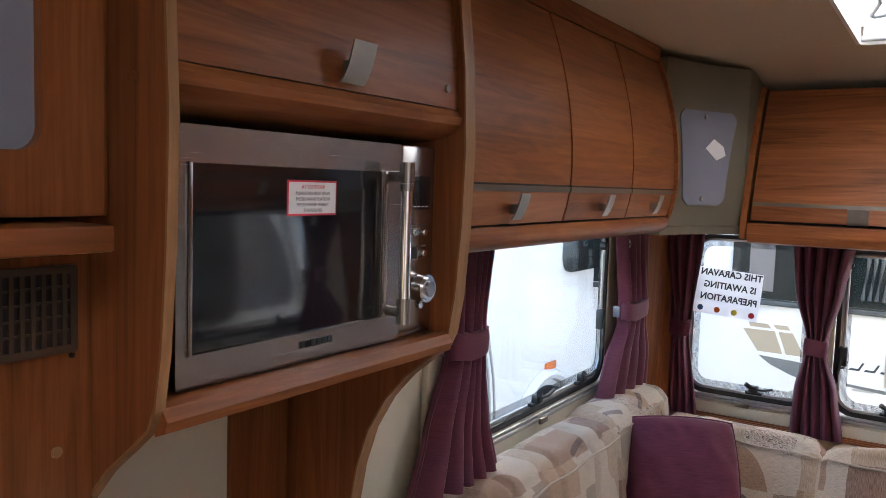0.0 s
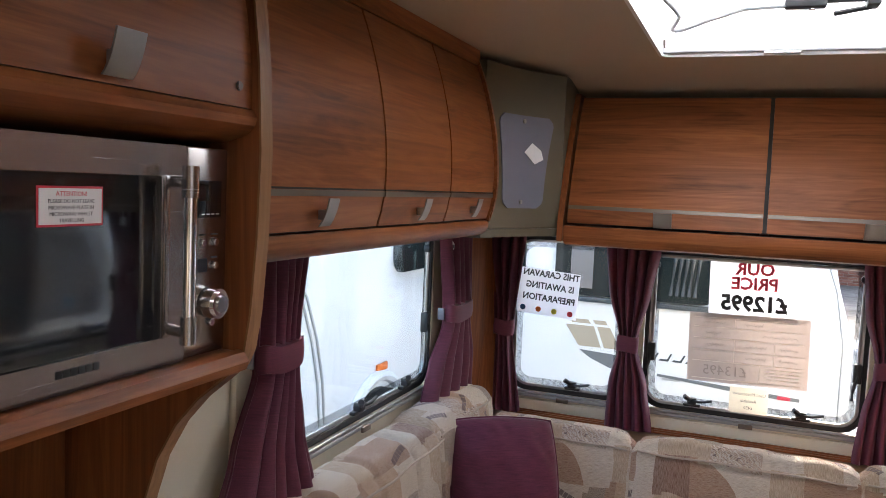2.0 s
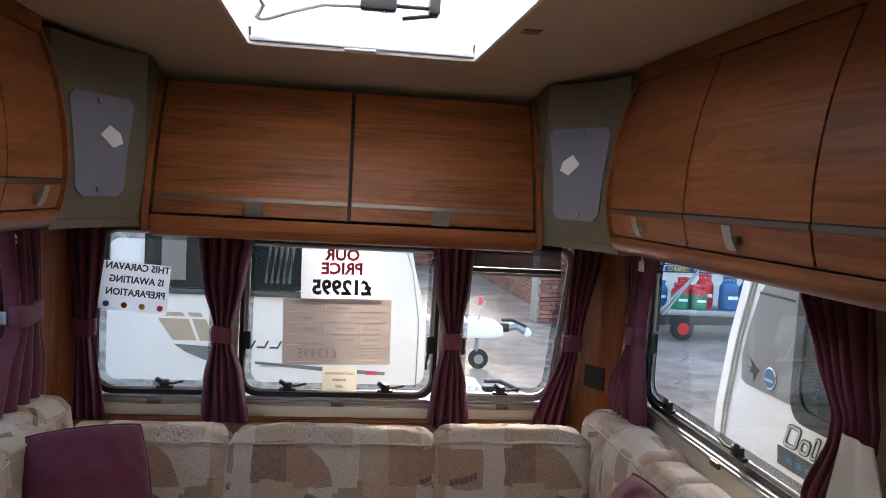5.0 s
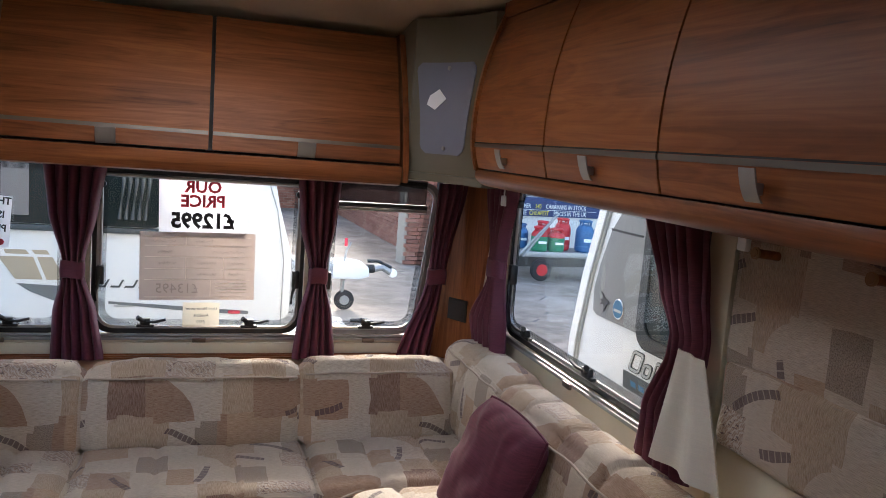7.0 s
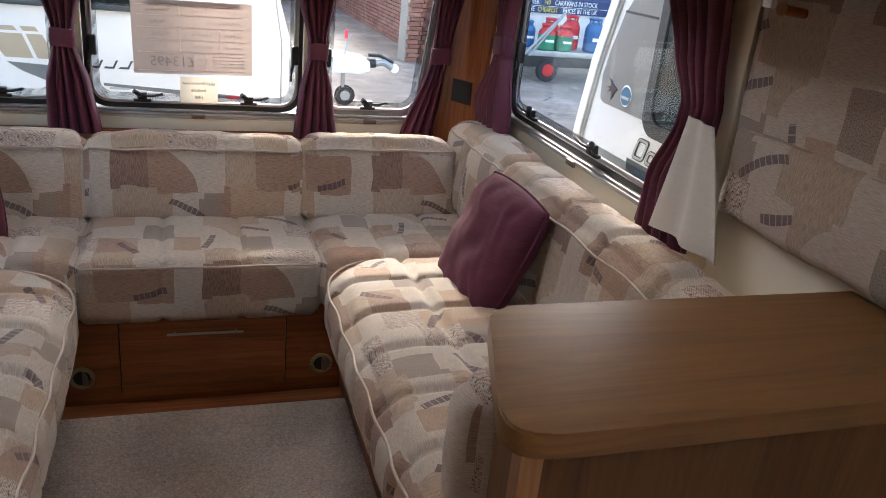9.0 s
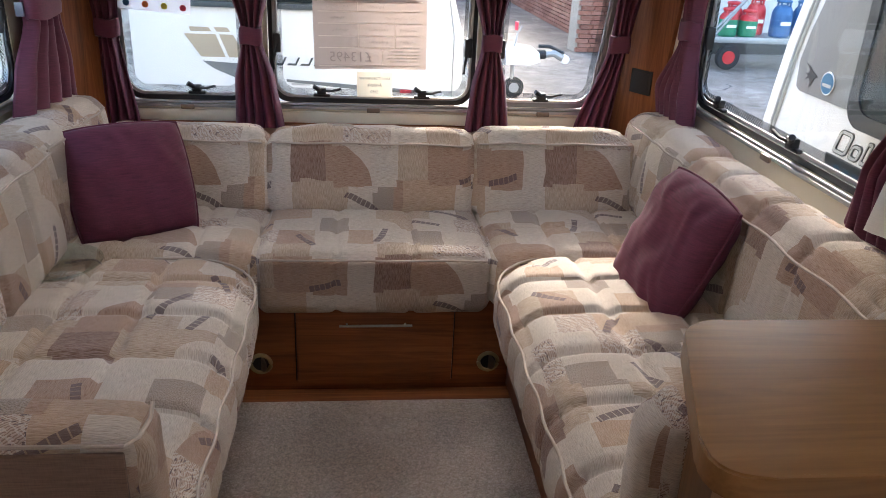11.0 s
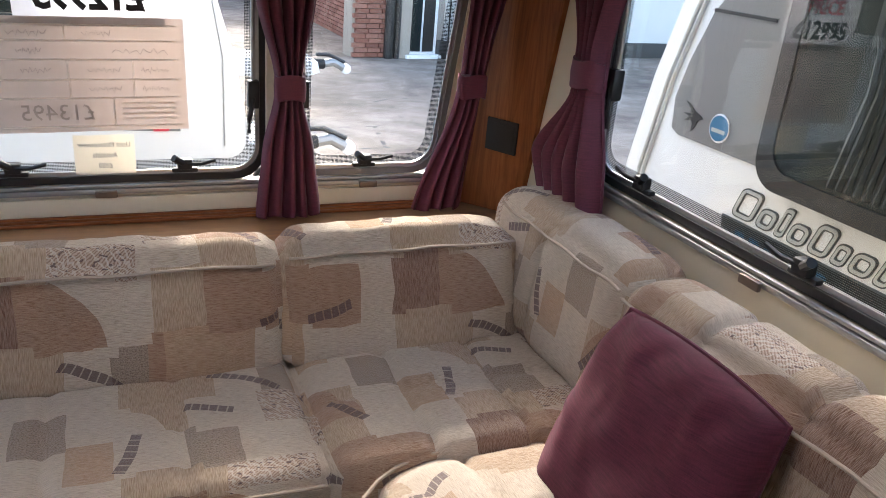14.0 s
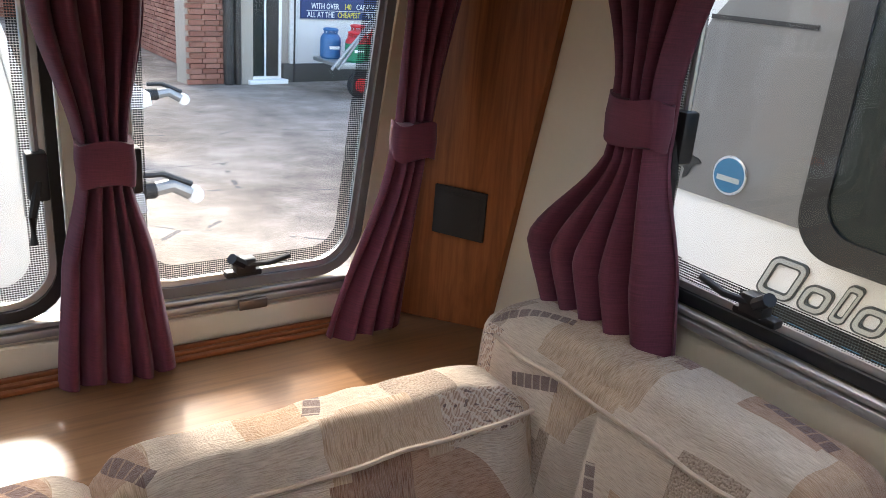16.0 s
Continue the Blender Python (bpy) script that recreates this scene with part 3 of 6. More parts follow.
o, i = rounded(HX0 + 0.003, HY0 + 0.003, HX1 - 0.003, HY1 - 0.003, 0.03), rounded(HX0 + 0.012, HY0 + 0.012, HX1 - 0.012, HY1 - 0.012, 0.025)
part("inner_rim", ring(o, i, "z", CEIL_Z - 0.014, CEIL_Z + 0.09), WHITE_UPVC, hatch, "white moulded rim")
part("blind_rail", box((HX0 + 0.012, HY1 - 0.03, CEIL_Z - 0.006), (HX1 - 0.012, HY1 - 0.014, CEIL_Z + 0.008), 0.003), ALU, hatch, "grey blind rail")
part("blind_pull", box((-0.04, HY1 - 0.036, CEIL_Z - 0.012), (0.05, HY1 - 0.012, CEIL_Z - 0.007), 0.002), WHITE_UPVC, hatch)
part("dome", box((HX0 - 0.05, HY0 - 0.05, CEIL_Z + 0.09), (HX1 + 0.05, HY1 + 0.05, CEIL_Z + 0.10), 0.004), HATCH, hatch, "translucent white dome").visible_shadow = False
SZ = CEIL_Z + 0.05
part("stay", tube([(0.0, 3.985, SZ), (-0.09, 4.0, SZ), (-0.17, 4.10, SZ), (-0.25, 4.225, SZ), (-0.272, 4.235, SZ), (-0.278, 4.215, SZ), (-0.245, 4.06, SZ), (-0.25, 3.98, SZ), (-0.28, 3.90, SZ + 0.02)], 0.0055), GALV, hatch, "bent wire stay")
part("stay_block", box((-0.005, 3.965, SZ - 0.008), (0.085, 4.005, SZ + 0.034), 0.006), BLACK, hatch)
part("stay_screw", disc((0.055, 3.985, SZ - 0.010), (0, 0, 1), 0.007, 0.003, None, 14), CHROME, hatch)
part("stay_rod", tube([(0.085, 3.985, SZ + 0.008), (0.19, 3.985, SZ + 0.008)], 0.006), BLACK, hatch)
b = box((0.165, 3.955, SZ - 0.010), (0.192, 4.015, SZ + 0.034), 0.004)
tube([(0.178, 4.0, SZ - 0.006), (0.105, 4.03, SZ - 0.012)], 0.006, b)
part("catch", b, BLACK, hatch)
part("rivet", disc((-0.09, 4.08, CEIL_Z + 0.088), (0, 0, 1), 0.008, 0.003, None, 12), ALU, hatch)
for x in (HX0 + 0.016, HX1 - 0.016):
    part("corner_hook", tube([(x, HY1 - 0.02, CEIL_Z - 0.004), (x, HY1 - 0.035, CEIL_Z + 0.03)], 0.003, None, 6), STRIP, hatch)
part("label_patch", box((0.375, 3.85, CEIL_Z - 0.0025), (0.425, 3.90, CEIL_Z - 0.0005)), STRIP, hatch)


# ---------------------------------------------------------------- windows


def catch(parent, at, axis, side):
    """A black window catch with a lever; axis is the way the rail runs, side the way into the room."""
    a = Vector((1, 0, 0)) if axis == "x" else Vector((0, 1, 0))
    inn = Vector((0, -side, 0)) if axis == "x" else Vector((-side, 0, 0))
    p = Vector(at)
    lo = lambda u, d, z: p + a * (u * 1.25) + inn * (d * 1.2) + Vector((0, 0, z * 1.2))
    b = bmesh.new()
    for c0, c1 in (((-0.025, 0.0, 0.0), (0.025, 0.016, 0.010)), ((-0.014, 0.004, 0.008), (0.014, 0.024, 0.030))):
        q0, q1 = lo(*c0), lo(*c1)
        box([min(q0[k], q1[k]) for k in range(3)], [max(q0[k], q1[k]) for k in range(3)], 0.004, b)
    tube([lo(-0.004, 0.020, 0.022), lo(-0.022, 0.03, 0.036)], 0.009, b)
    tube([lo(0.004, 0.020, 0.020), lo(0.03, 0.028, 0.022), lo(0.058, 0.03, 0.030)], 0.005, b)
    return part("catch", b, BLACK, parent, "black lever catch")


def window(name, axis, plane, u0, z0, u1, z1, side, catches, stays, label, slant=0.0, edge=None):
    """A framed acrylic window in a wall; side is +1 where outside lies along +axis."""
    win = thing(name, AX[axis](plane, (u0 + u1) / 2, z0), label, "window", kind="structure")
    ins = lambda d: plane - side * d
    lean_ = lambda pts: [(u + slant * (z - z0) / (z1 - z0) * (u - u0) / (u1 - u0), z) for u, z in pts]
    o, i = rounded(u0 + 0.004, z0 + 0.004, u1 - 0.004, z1 - 0.004, 0.075), rounded(u0 + 0.019, z0 + 0.021, u1 - 0.019, z1 - 0.019, 0.066)
    part("window_frame", ring(lean_(o), lean_(i), axis, ins(-0.028), ins(-0.002)), edge or BLACK, win, "rubber-edged window frame")
    o2, i2 = rounded(u0 + 0.0175, z0 + 0.0195, u1 - 0.0175, z1 - 0.0175, 0.067), rounded(u0 + 0.028, z0 + 0.031, u1 - 0.028, z1 - 0.028, 0.059)
    part("inner_bead", ring(lean_(o2), lean_(i2), axis, ins(-0.022), ins(-0.010)), ALU, win, "grey inner bead")
    p = part("pane", prism(lean_(rounded(u0 + 0.02, z0 + 0.022, u1 - 0.02, z1 - 0.02, 0.06)), axis, ins(-0.019), ins(-0.016)), PANE, win, "clear acrylic pane")
    p.visible_shadow = False
    o3, i3 = rounded(u0 + 0.026, z0 + 0.029, u1 - 0.026, z1 - 0.026, 0.060), rounded(u0 + 0.052, z0 + 0.056, u1 - 0.052, z1 - 0.05, 0.045)
    d = part("dot_border", ring(lean_(o3), lean_(i3), axis, ins(-0.0150), ins(-0.0145)), DOTS, win, "printed black dot border")
    d.visible_shadow = False
    run = "x" if axis == "y" else "y"
    lo, hi = (lambda d0, d1: (min(ins(d0), ins(d1)), max(ins(d0), ins(d1))))(0.001, 0.020)
    mk = lambda ua, ub, za, zb, da, db: box(AX[axis](min(ins(da), ins(db)), ua, za), AX[axis](max(ins(da), ins(db)), ub, zb), 0.003)
    part("blind_rail", mk(u0 - 0.02, u1 + 0.02, z0 - 0.020, z0 - 0.007, 0.001, 0.016), RAIL, win, "anodised lower blind rail")
    part("rail_lip", mk(u0 - 0.02, u1 + 0.02, z0 - 0.0055, z0 + 0.003, 0.001, 0.012), RAIL, win)
    part("blind_pull", mk((u0 + u1) / 2 - 0.025, (u0 + u1) / 2 + 0.025, z0 - 0.026, z0 - 0.008, 0.017, 0.027), STRIP, win, "small brown pull tab")
    for u in catches:
        catch(win, AX[axis](ins(-0.008), u, z0 + 0.028), run, side)
    for u in stays:
        b = tube([AX[axis](ins(0.004), u, z0 + 0.25), AX[axis](ins(0.006), u, z1 - 0.09)], 0.0055)
        part("stay_rod", b, ALU, win, "grey telescopic stay")
        b = box(AX[axis](min(ins(-0.008), ins(0.02)), u - 0.014, z0 + 0.19), AX[axis](max(ins(-0.008), ins(0.02)), u + 0.014, z0 + 0.26), 0.005)
        tube([AX[axis](ins(0.016), u, z0 + 0.22), AX[axis](ins(0.022), u - 0.012, z0 + 0.17), AX[axis](ins(0.022), u - 0.014, z0 + 0.13)], 0.006, b)
        part("stay_knob", b, BLACK, win, "black stay clamp")
        part("stay_pivot", disc(AX[axis](ins(0.004), u, z1 - 0.085), AX[axis](1, 0, 0), 0.014, 0.022, None, 16, 0.003), BLACK, win)
    return win


hy = SIDE_HOLE
window("window_left", "x", -W, hy[0], hy[1], 4.50, hy[3], -1, [3.95, 4.28], [4.43], "black-framed side window open to the white caravan parked outside")
window("window_right", "x", W, hy[0], hy[1], hy[2], hy[3], 1, [3.93, 4.38], [4.54], "black-framed side window facing the neighbouring caravan")
h = FRONT_HOLES
window("window_front_1", "y", FRONT, *h[0][:4], 1, [-0.66], [-0.48], "small front window beside the centre pane")
window("window_front_2", "y", FRONT, *h[1][:4], 1, [-0.20, 0.18], [-0.36, 0.35], "wide centre front window with sale notices stuck to it")
w3 = window("window_front_3", "y", FRONT, *h[2][:4], 1, [0.645], [0.475], "small front window with its fly screen partly drawn down", SLANT, GREY_EDGE)
structure("wall_front_fillet", prism([(0.862, 0.7005), (0.8645 + SLANT, 0.7005), (0.8645 + SLANT, 1.3445)], "y", FRONT + 0.0005, FRONT + 0.0295), CREAM, "cream wall beside the slanting edge of the front window")
# invented cover for the unseen rear ceiling hole that brightens the kitchen
tagged(part("roof_light", box((-0.34, 1.36, CEIL_Z + 0.045), (0.29, 2.06, CEIL_Z + 0.055)), HATCH), "unseen translucent white panel, added to light the kitchen from above", kind="structure").visible_shadow = False

# blinds at the heads of the front windows
part("blind_bar", box((0.45, FRONT - 0.030, 1.228), (0.862, FRONT - 0.006, 1.246), 0.003), BLACK, w3, "dark fly-screen bar")
part("bar_lip", box((0.45, FRONT - 0.028, 1.214), (0.862, FRONT - 0.010, 1.226), 0.003), RAIL, w3)
part("fly_screen", box((0.452, FRONT - 0.014, 1.247), (0.86, FRONT - 0.012, 1.345)), MESH, w3, "fine grey fly-screen mesh").visible_shadow = False
cas = thing("blind_cassette", (0, FRONT - 0.03, 1.31), "dark blind cassette above the centre front window", "blind cassette")
part("case", box((-0.395, FRONT - 0.05, 1.305), (0.385, FRONT - 0.001, 1.345), 0.006), BLACK, cas)
part("lip", box((-0.39, FRONT - 0.054, 1.292), (0.38, FRONT - 0.03, 1.304), 0.004), ALU, cas, "grey blind edge")

# sill panel, front shelf and its grooved back strip
structure("front_sill", box((-0.93, FRONT - 0.014, 0.625), (0.91, FRONT - 0.001, 0.671), 0.004), CREAM, "cream moulded panel under the front windows")
structure("front_shelf", box((-W + 0.001, 4.60, 0.598), (W - 0.001, FRONT - 0.016, 0.618), 0.004), SHELF_WOOD, "wood-effect shelf behind the front backrests")
for k in range(3):
    structure("shelf_groove_strip", box((-0.93, FRONT - 0.060 + 0.014 * k, 0.6185), (0.91, FRONT - 0.050 + 0.014 * k, 0.626 + 0.003 * k), 0.002), WOOD_X, "grooved wooden strip at the back of the shelf")


# ---------------------------------------------------------------- overhead lockers
def side_x(z):
    return 0.748 + (0.60 * (z - 1.54) ** 2 if z > 1.54 else 1.5 * (1.54 - z) ** 2)


def front_y(z):
    t = z - 1.42
    return 4.517 + 0.25 * t + 0.37 * t * t if t > 0 else 4.517 + 0.1 * t


def shell_profile(fn, z0, z1, thick, sgn, n=14):
    zs = [z0 + (z1 - z0) * k / n for k in range(n + 1)]
    return [(sgn * fn(z), z) for z in zs] + [(sgn * (fn(z) + thick), z) for z in zs[::-1]]


def bow_handle(parent, p, run, out, h=0.062, w=0.036):
    """A curved satin plate handle standing off its door."""
    a, o = (Vector((0, 1, 0)), Vector((out, 0, 0))) if run == "y" else (Vector((1, 0, 0)), Vector((0, out, 0)))
    b = bmesh.new()
    pts = []
    for k in range(9):
        t = k / 8
        pts.append((0.010 + 0.026 * t ** 0.8 - 0.006 * t * t, -h * 0.5 + h * t))
    rows = []
    for d, z in pts:
        rows.append([b.verts.new(Vector(p) + a * u + o * (d + e) + Vector((0, 0, z))) for u, e in ((-w / 2, 0), (w / 2, 0), (w / 2, -0.003), (-w / 2, -0.003))])
    for r0, r1 in zip(rows, rows[1:]):
        for k in range(4):
            b.faces.new((r0[k], r0[(k + 1) % 4], r1[(k + 1) % 4], r1[k]))
    b.faces.new(rows[0]), b.faces.new(rows[-1][::-1])
    q0, q1 = Vector(p) - a * 0.008 + Vector((0, 0, -0.014)), Vector(p) + a * 0.008 + o * 0.018 + Vector((0, 0, 0.004))
    box([min(q0[k], q1[k]) for k in range(3)], [max(q0[k], q1[k]) for k in range(3)], 0.002, b)
    return part("handle", b, SATIN, parent, "curved satin nickel handle")


def side_locker(sgn, y0, y1, z0=1.4345, label="", ym=None):
    unit = thing("overhead_locker", (sgn * 0.9, (y0 + y1) / 2, 1.40), label or "curved cherry-wood overhead locker with a satin handle", "overhead locker", "overhead lockers")
    zs = [1.41 + (1.885 - 1.41) * k / 12 for k in range(13)]
    prof = [(sgn * (side_x(z) + 0.02), z) for z in zs] + [(sgn * (W - 0.002), 1.885), (sgn * (W - 0.002), 1.41)]
    # locker body coloured black so the gaps round the door read as shaded
    part("body", prism(prof, "y", y0 + 0.001, y1 - 0.001), GAP_SHADE_BLACK, unit)
    door = part("door", prism(shell_profile(side_x, z0, 1.878, 0.017, sgn), "y", y0 + 0.0034, y1 - 0.0034, None, 0.0015), WOOD_Y, unit)
    part("strip", prism([(sgn * (side_x(z) - 0.0025), z) for z in (1.496, 1.507)] + [(sgn * (side_x(z) + 0.002), z) for z in (1.507, 1.496)], "y", y0 + 0.003, y1 - 0.003), SILVER_STRIP, door, "thin silvered inlay strip")
    part("slot", prism([(sgn * (side_x(z) - 0.0012), z) for z in (1.5075, 1.511)] + [(sgn * (side_x(z) + 0.002), z) for z in (1.511, 1.5075)], "y", y0 + 0.003, y1 - 0.003), GAP_SHADE_BLACK, door)
    bow_handle(door, (sgn * (side_x(1.468) - 0.001), ym or (y0 + y1) / 2, 1.468), "y", -sgn, 0.050)
    return unit


LEFT_Y = [2.935, 3.435, 3.815, 4.165]
RIGHT_Y = [2.52, 3.225, 3.715, 4.205]
for a, c in zip(LEFT_Y, LEFT_Y[1:]):
    side_locker(-1, a, c)
for a, c in zip(RIGHT_Y, RIGHT_Y[1:]):
    side_locker(1, a, c, ym=2.95 if a < 3 else None)

for sgn, ys in ((-1, LEFT_Y), (1, RIGHT_Y)):
    y0, y1 = ys[0], ys[-1] + 0.012
    lower = [(0.764, 1.430), (0.760, 1.419), (0.761, 1.408), (0.767, 1.397), (0.779, 1.388), (0.797, 1.382), (0.83, 1.379), (W - 0.002, 1.379), (W - 0.002, 1.408), (0.80, 1.408), (0.79, 1.430)]
    pel = thing("locker_pelmet", (sgn * 0.9, (y0 + y1) / 2, 1.34), "rounded cherry-wood pelmet under the overhead lockers", "pelmet")
    part("rail", prism([(sgn * x, z) for x, z in lower], "y", y0, y1, None, 0.006), WOOD_Y, pel)
    zs = [1.43 + (1.895 - 1.43) * k / 14 for k in range(15)]
    edge = [(0.768, 1.42), (0.757, 1.44)] + [(side_x(z) - 0.010, z) for z in zs] + [(W - 0.002, 1.895), (W - 0.002, 1.42)]
    part("end_panel", prism([(sgn * x, z) for x, z in edge], "y", ys[-1] + 0.0005, ys[-1] + 0.016, None, 0.004), WOOD_Y, pel, "edged end panel")
    zz = [(side_x(1.880) - 0.004, 1.8795), (side_x(1.880) - 0.004, 1.9235), (0.98, 1.9235), (0.98, 1.8865), (0.86, 1.8865)]
    part("cornice", prism([(sgn * x, z) for x, z in zz], "y", y0, y1), WOOD_Y, pel, "wooden cornice against the ceiling")

front = thing("front_pelmet", (0, 4.7, 1.34), "cherry-wood pelmet and end panels of the front lockers", "pelmet")
fp = [(4.512, 1.413), (4.508, 1.392), (4.512, 1.368), (4.524, 1.352), (4.55, 1.346), (FRONT - 0.002, 1.346), (FRONT - 0.002, 1.41), (4.56, 1.413)]
part("rail", prism(fp, "x", -0.612, 0.612, None, 0.003), WOOD_X, front)
for s in (-1, 1):
    zs = [1.36 + (1.862 - 1.36) * k / 12 for k in range(13)]
    ed = [(front_y(z) - 0.012, z) for z in zs] + [(FRONT - 0.002, 1.862), (FRONT - 0.002, 1.36)]
    part("end_panel", prism(ed, "x", *sorted((s * 0.6125, s * 0.632)), None, 0.003), WOOD_Z, front, "edged end panel")
# black post and bodies paint the shade between the front doors
part("mid_post", prism([(front_y(z) + 0.010, z) for z in (1.42, 1.60, 1.85)] + [(FRONT - 0.01, 1.85), (FRONT - 0.01, 1.42)], "x", -0.010, 0.010), GAP_SHADE_BLACK, front)
for x0, x1 in ((-0.608, -0.002), (0.002, 0.608)):
    unit = thing("front_locker", ((x0 + x1) / 2, 4.8, 1.41), "wide cherry-wood front locker with lift-up door", "overhead locker", "front lockers")
    zs = [1.416 + (1.852 - 1.416) * k / 10 for k in range(11)]
    body = [(front_y(z) + 0.02, z) for z in zs] + [(FRONT - 0.003, 1.852), (FRONT - 0.003, 1.416)]
    part("body", prism(body, "x", x0 + (0.011 if x0 > 0 else 0.003), x1 - (0.011 if x1 < 0 else 0.003)), GAP_SHADE_BLACK, unit)
    door = part("door", prism(shell_profile(front_y, 1.4225, 1.848, 0.017, 1), "x", x0 + 0.004, x1 - 0.004, None, 0.0015), WOOD_X, unit)
    part("strip", prism([(front_y(z) - 0.0025, z) for z in (1.468, 1.480)] + [(front_y(z) + 0.002, z) for z in (1.480, 1.468)], "x", x0 + 0.005, x1 - 0.005), SILVER_STRIP, door, "thin silvered inlay strip")
    bow_handle(door, (-0.298 if x0 < -0.1 else 0.293, front_y(1.445) - 0.001, 1.444), "x", -1, 0.048, 0.056)

# olive corner panels with frosted speaker plates
for s in (-1, 1):
    ys = (4.182 if s < 0 else 4.222)
    xa, ya, xb, yb = 0.792, ys, 0.633, 4.535
    cp = thing("corner_panel", (s * 0.75, 4.4, 1.37), "olive corner panel between lockers carrying a frosted plate", "corner panel", "corner panels")
    n = 10
    line = []
    for k in range(n + 1):
        t = k / n
        line.append((xa + (xb - xa) * t + 0.020 * math.sin(math.pi * t), ya + (yb - ya) * t + 0.022 * math.sin(math.pi * t)))
    out = [(s * x, y) for x, y in line] + [(s * 0.633, 4.80), (s * (W - 0.002), 4.80), (s * (W - 0.002), ys)]
    part("panel", prism(out, "z", 1.40, 1.90), OLIVE, cp)
    part("base_lip", prism([(s * (x - 0.006), y - 0.006) for x, y in line] + [(s * 0.633, 4.80), (s * (W - 0.002), 4.80), (s * (W - 0.002), ys)], "z", 1.374, 1.399), OLIVE, cp)
    # the plate bends with the panel
    b = bmesh.new()
    du = Vector((xb - xa, yb - ya, 0))
    L = du.length
    du.normalize()
    nrm = Vector((-abs(du.y), -abs(du.x), 0))
    def at(t, z, off):
        x = xa + (xb - xa) * t + 0.020 * math.sin(math.pi * t)
        y = ya + (yb - ya) * t + 0.022 * math.sin(math.pi * t)
        p = Vector((x, y, z)) + nrm * off
        return Vector((s * p.x, p.y, p.z))
    rowsz = [1.464 + (1.756 - 1.464) * k / 20 for k in range(21)]
    mid_t, wid = (0.53, 1.05) if s < 0 else (0.575, 1.16)
    def half_w(z):
        t = (z - 1.464) / (1.756 - 1.464)
        w = 0.240 + 0.095 * t ** 1.8
        e = min(z - 1.464, 1.756 - z)
        return w * wid - max(0, 0.028 - e) ** 2 / 0.028 * 2.6
    fr, bk = [], []
    for z in rowsz:
        hw = half_w(z)
        fr.append([b.verts.new(at(mid_t + hw * u, z, 0.005)) for u in (-1, -0.5, 0, 0.5, 1)])
        bk.append([b.verts.new(at(mid_t + hw * u, z, 0.001)) for u in (-1, -0.5, 0, 0.5, 1)])
    for g, flip in ((fr, 0), (bk, 1)):
        for r0, r1 in zip(g, g[1:]):
            for k in range(4):
                b.faces.new((r0[k], r0[k + 1], r1[k + 1], r1[k]))
    for r0, r1, q0, q1 in zip(fr, fr[1:], bk, bk[1:]):
        b.faces.new((r0[0], r1[0], q1[0], q0[0])), b.faces.new((r0[4], r1[4], q1[4], q0[4]))
    for g, q in ((fr[0], bk[0]), (fr[-1], bk[-1])):
        for k in range(4):
            b.faces.new((g[k], g[k + 1], q[k + 1], q[k]))
    plate = part("plate", b, FROST, cp, "frosted blue-grey acrylic plate")
    for z in (1.484, 1.738):
        c = at(mid_t - 0.02, z, 0.007)
        part("screw", disc(c, Vector((s * nrm.x, nrm.y, 0)), 0.007, 0.005, None, 14, 0.001), SATIN, plate)
    b = bmesh.new()
    off = 0.0 if s < 0 else 0.04
    quad = [(t + off, z) for t, z in ((0.53, 1.642), (0.66, 1.606), (0.76, 1.622), (0.73, 1.650), (0.62, 1.672))]
    f1 = [b.verts.new(at(t, z, 0.0068)) for t, z in quad]
    f0 = [b.verts.new(at(t, z, 0.0052)) for t, z in quad]
    b.faces.new(f1), b.faces.new(f0[::-1])
    for k in range(5):
        b.faces.new((f1[k], f1[(k + 1) % 5], f0[(k + 1) % 5], f0[k]))
    part("sticker", b, INK_WHITE, plate, "small white paper sticker")

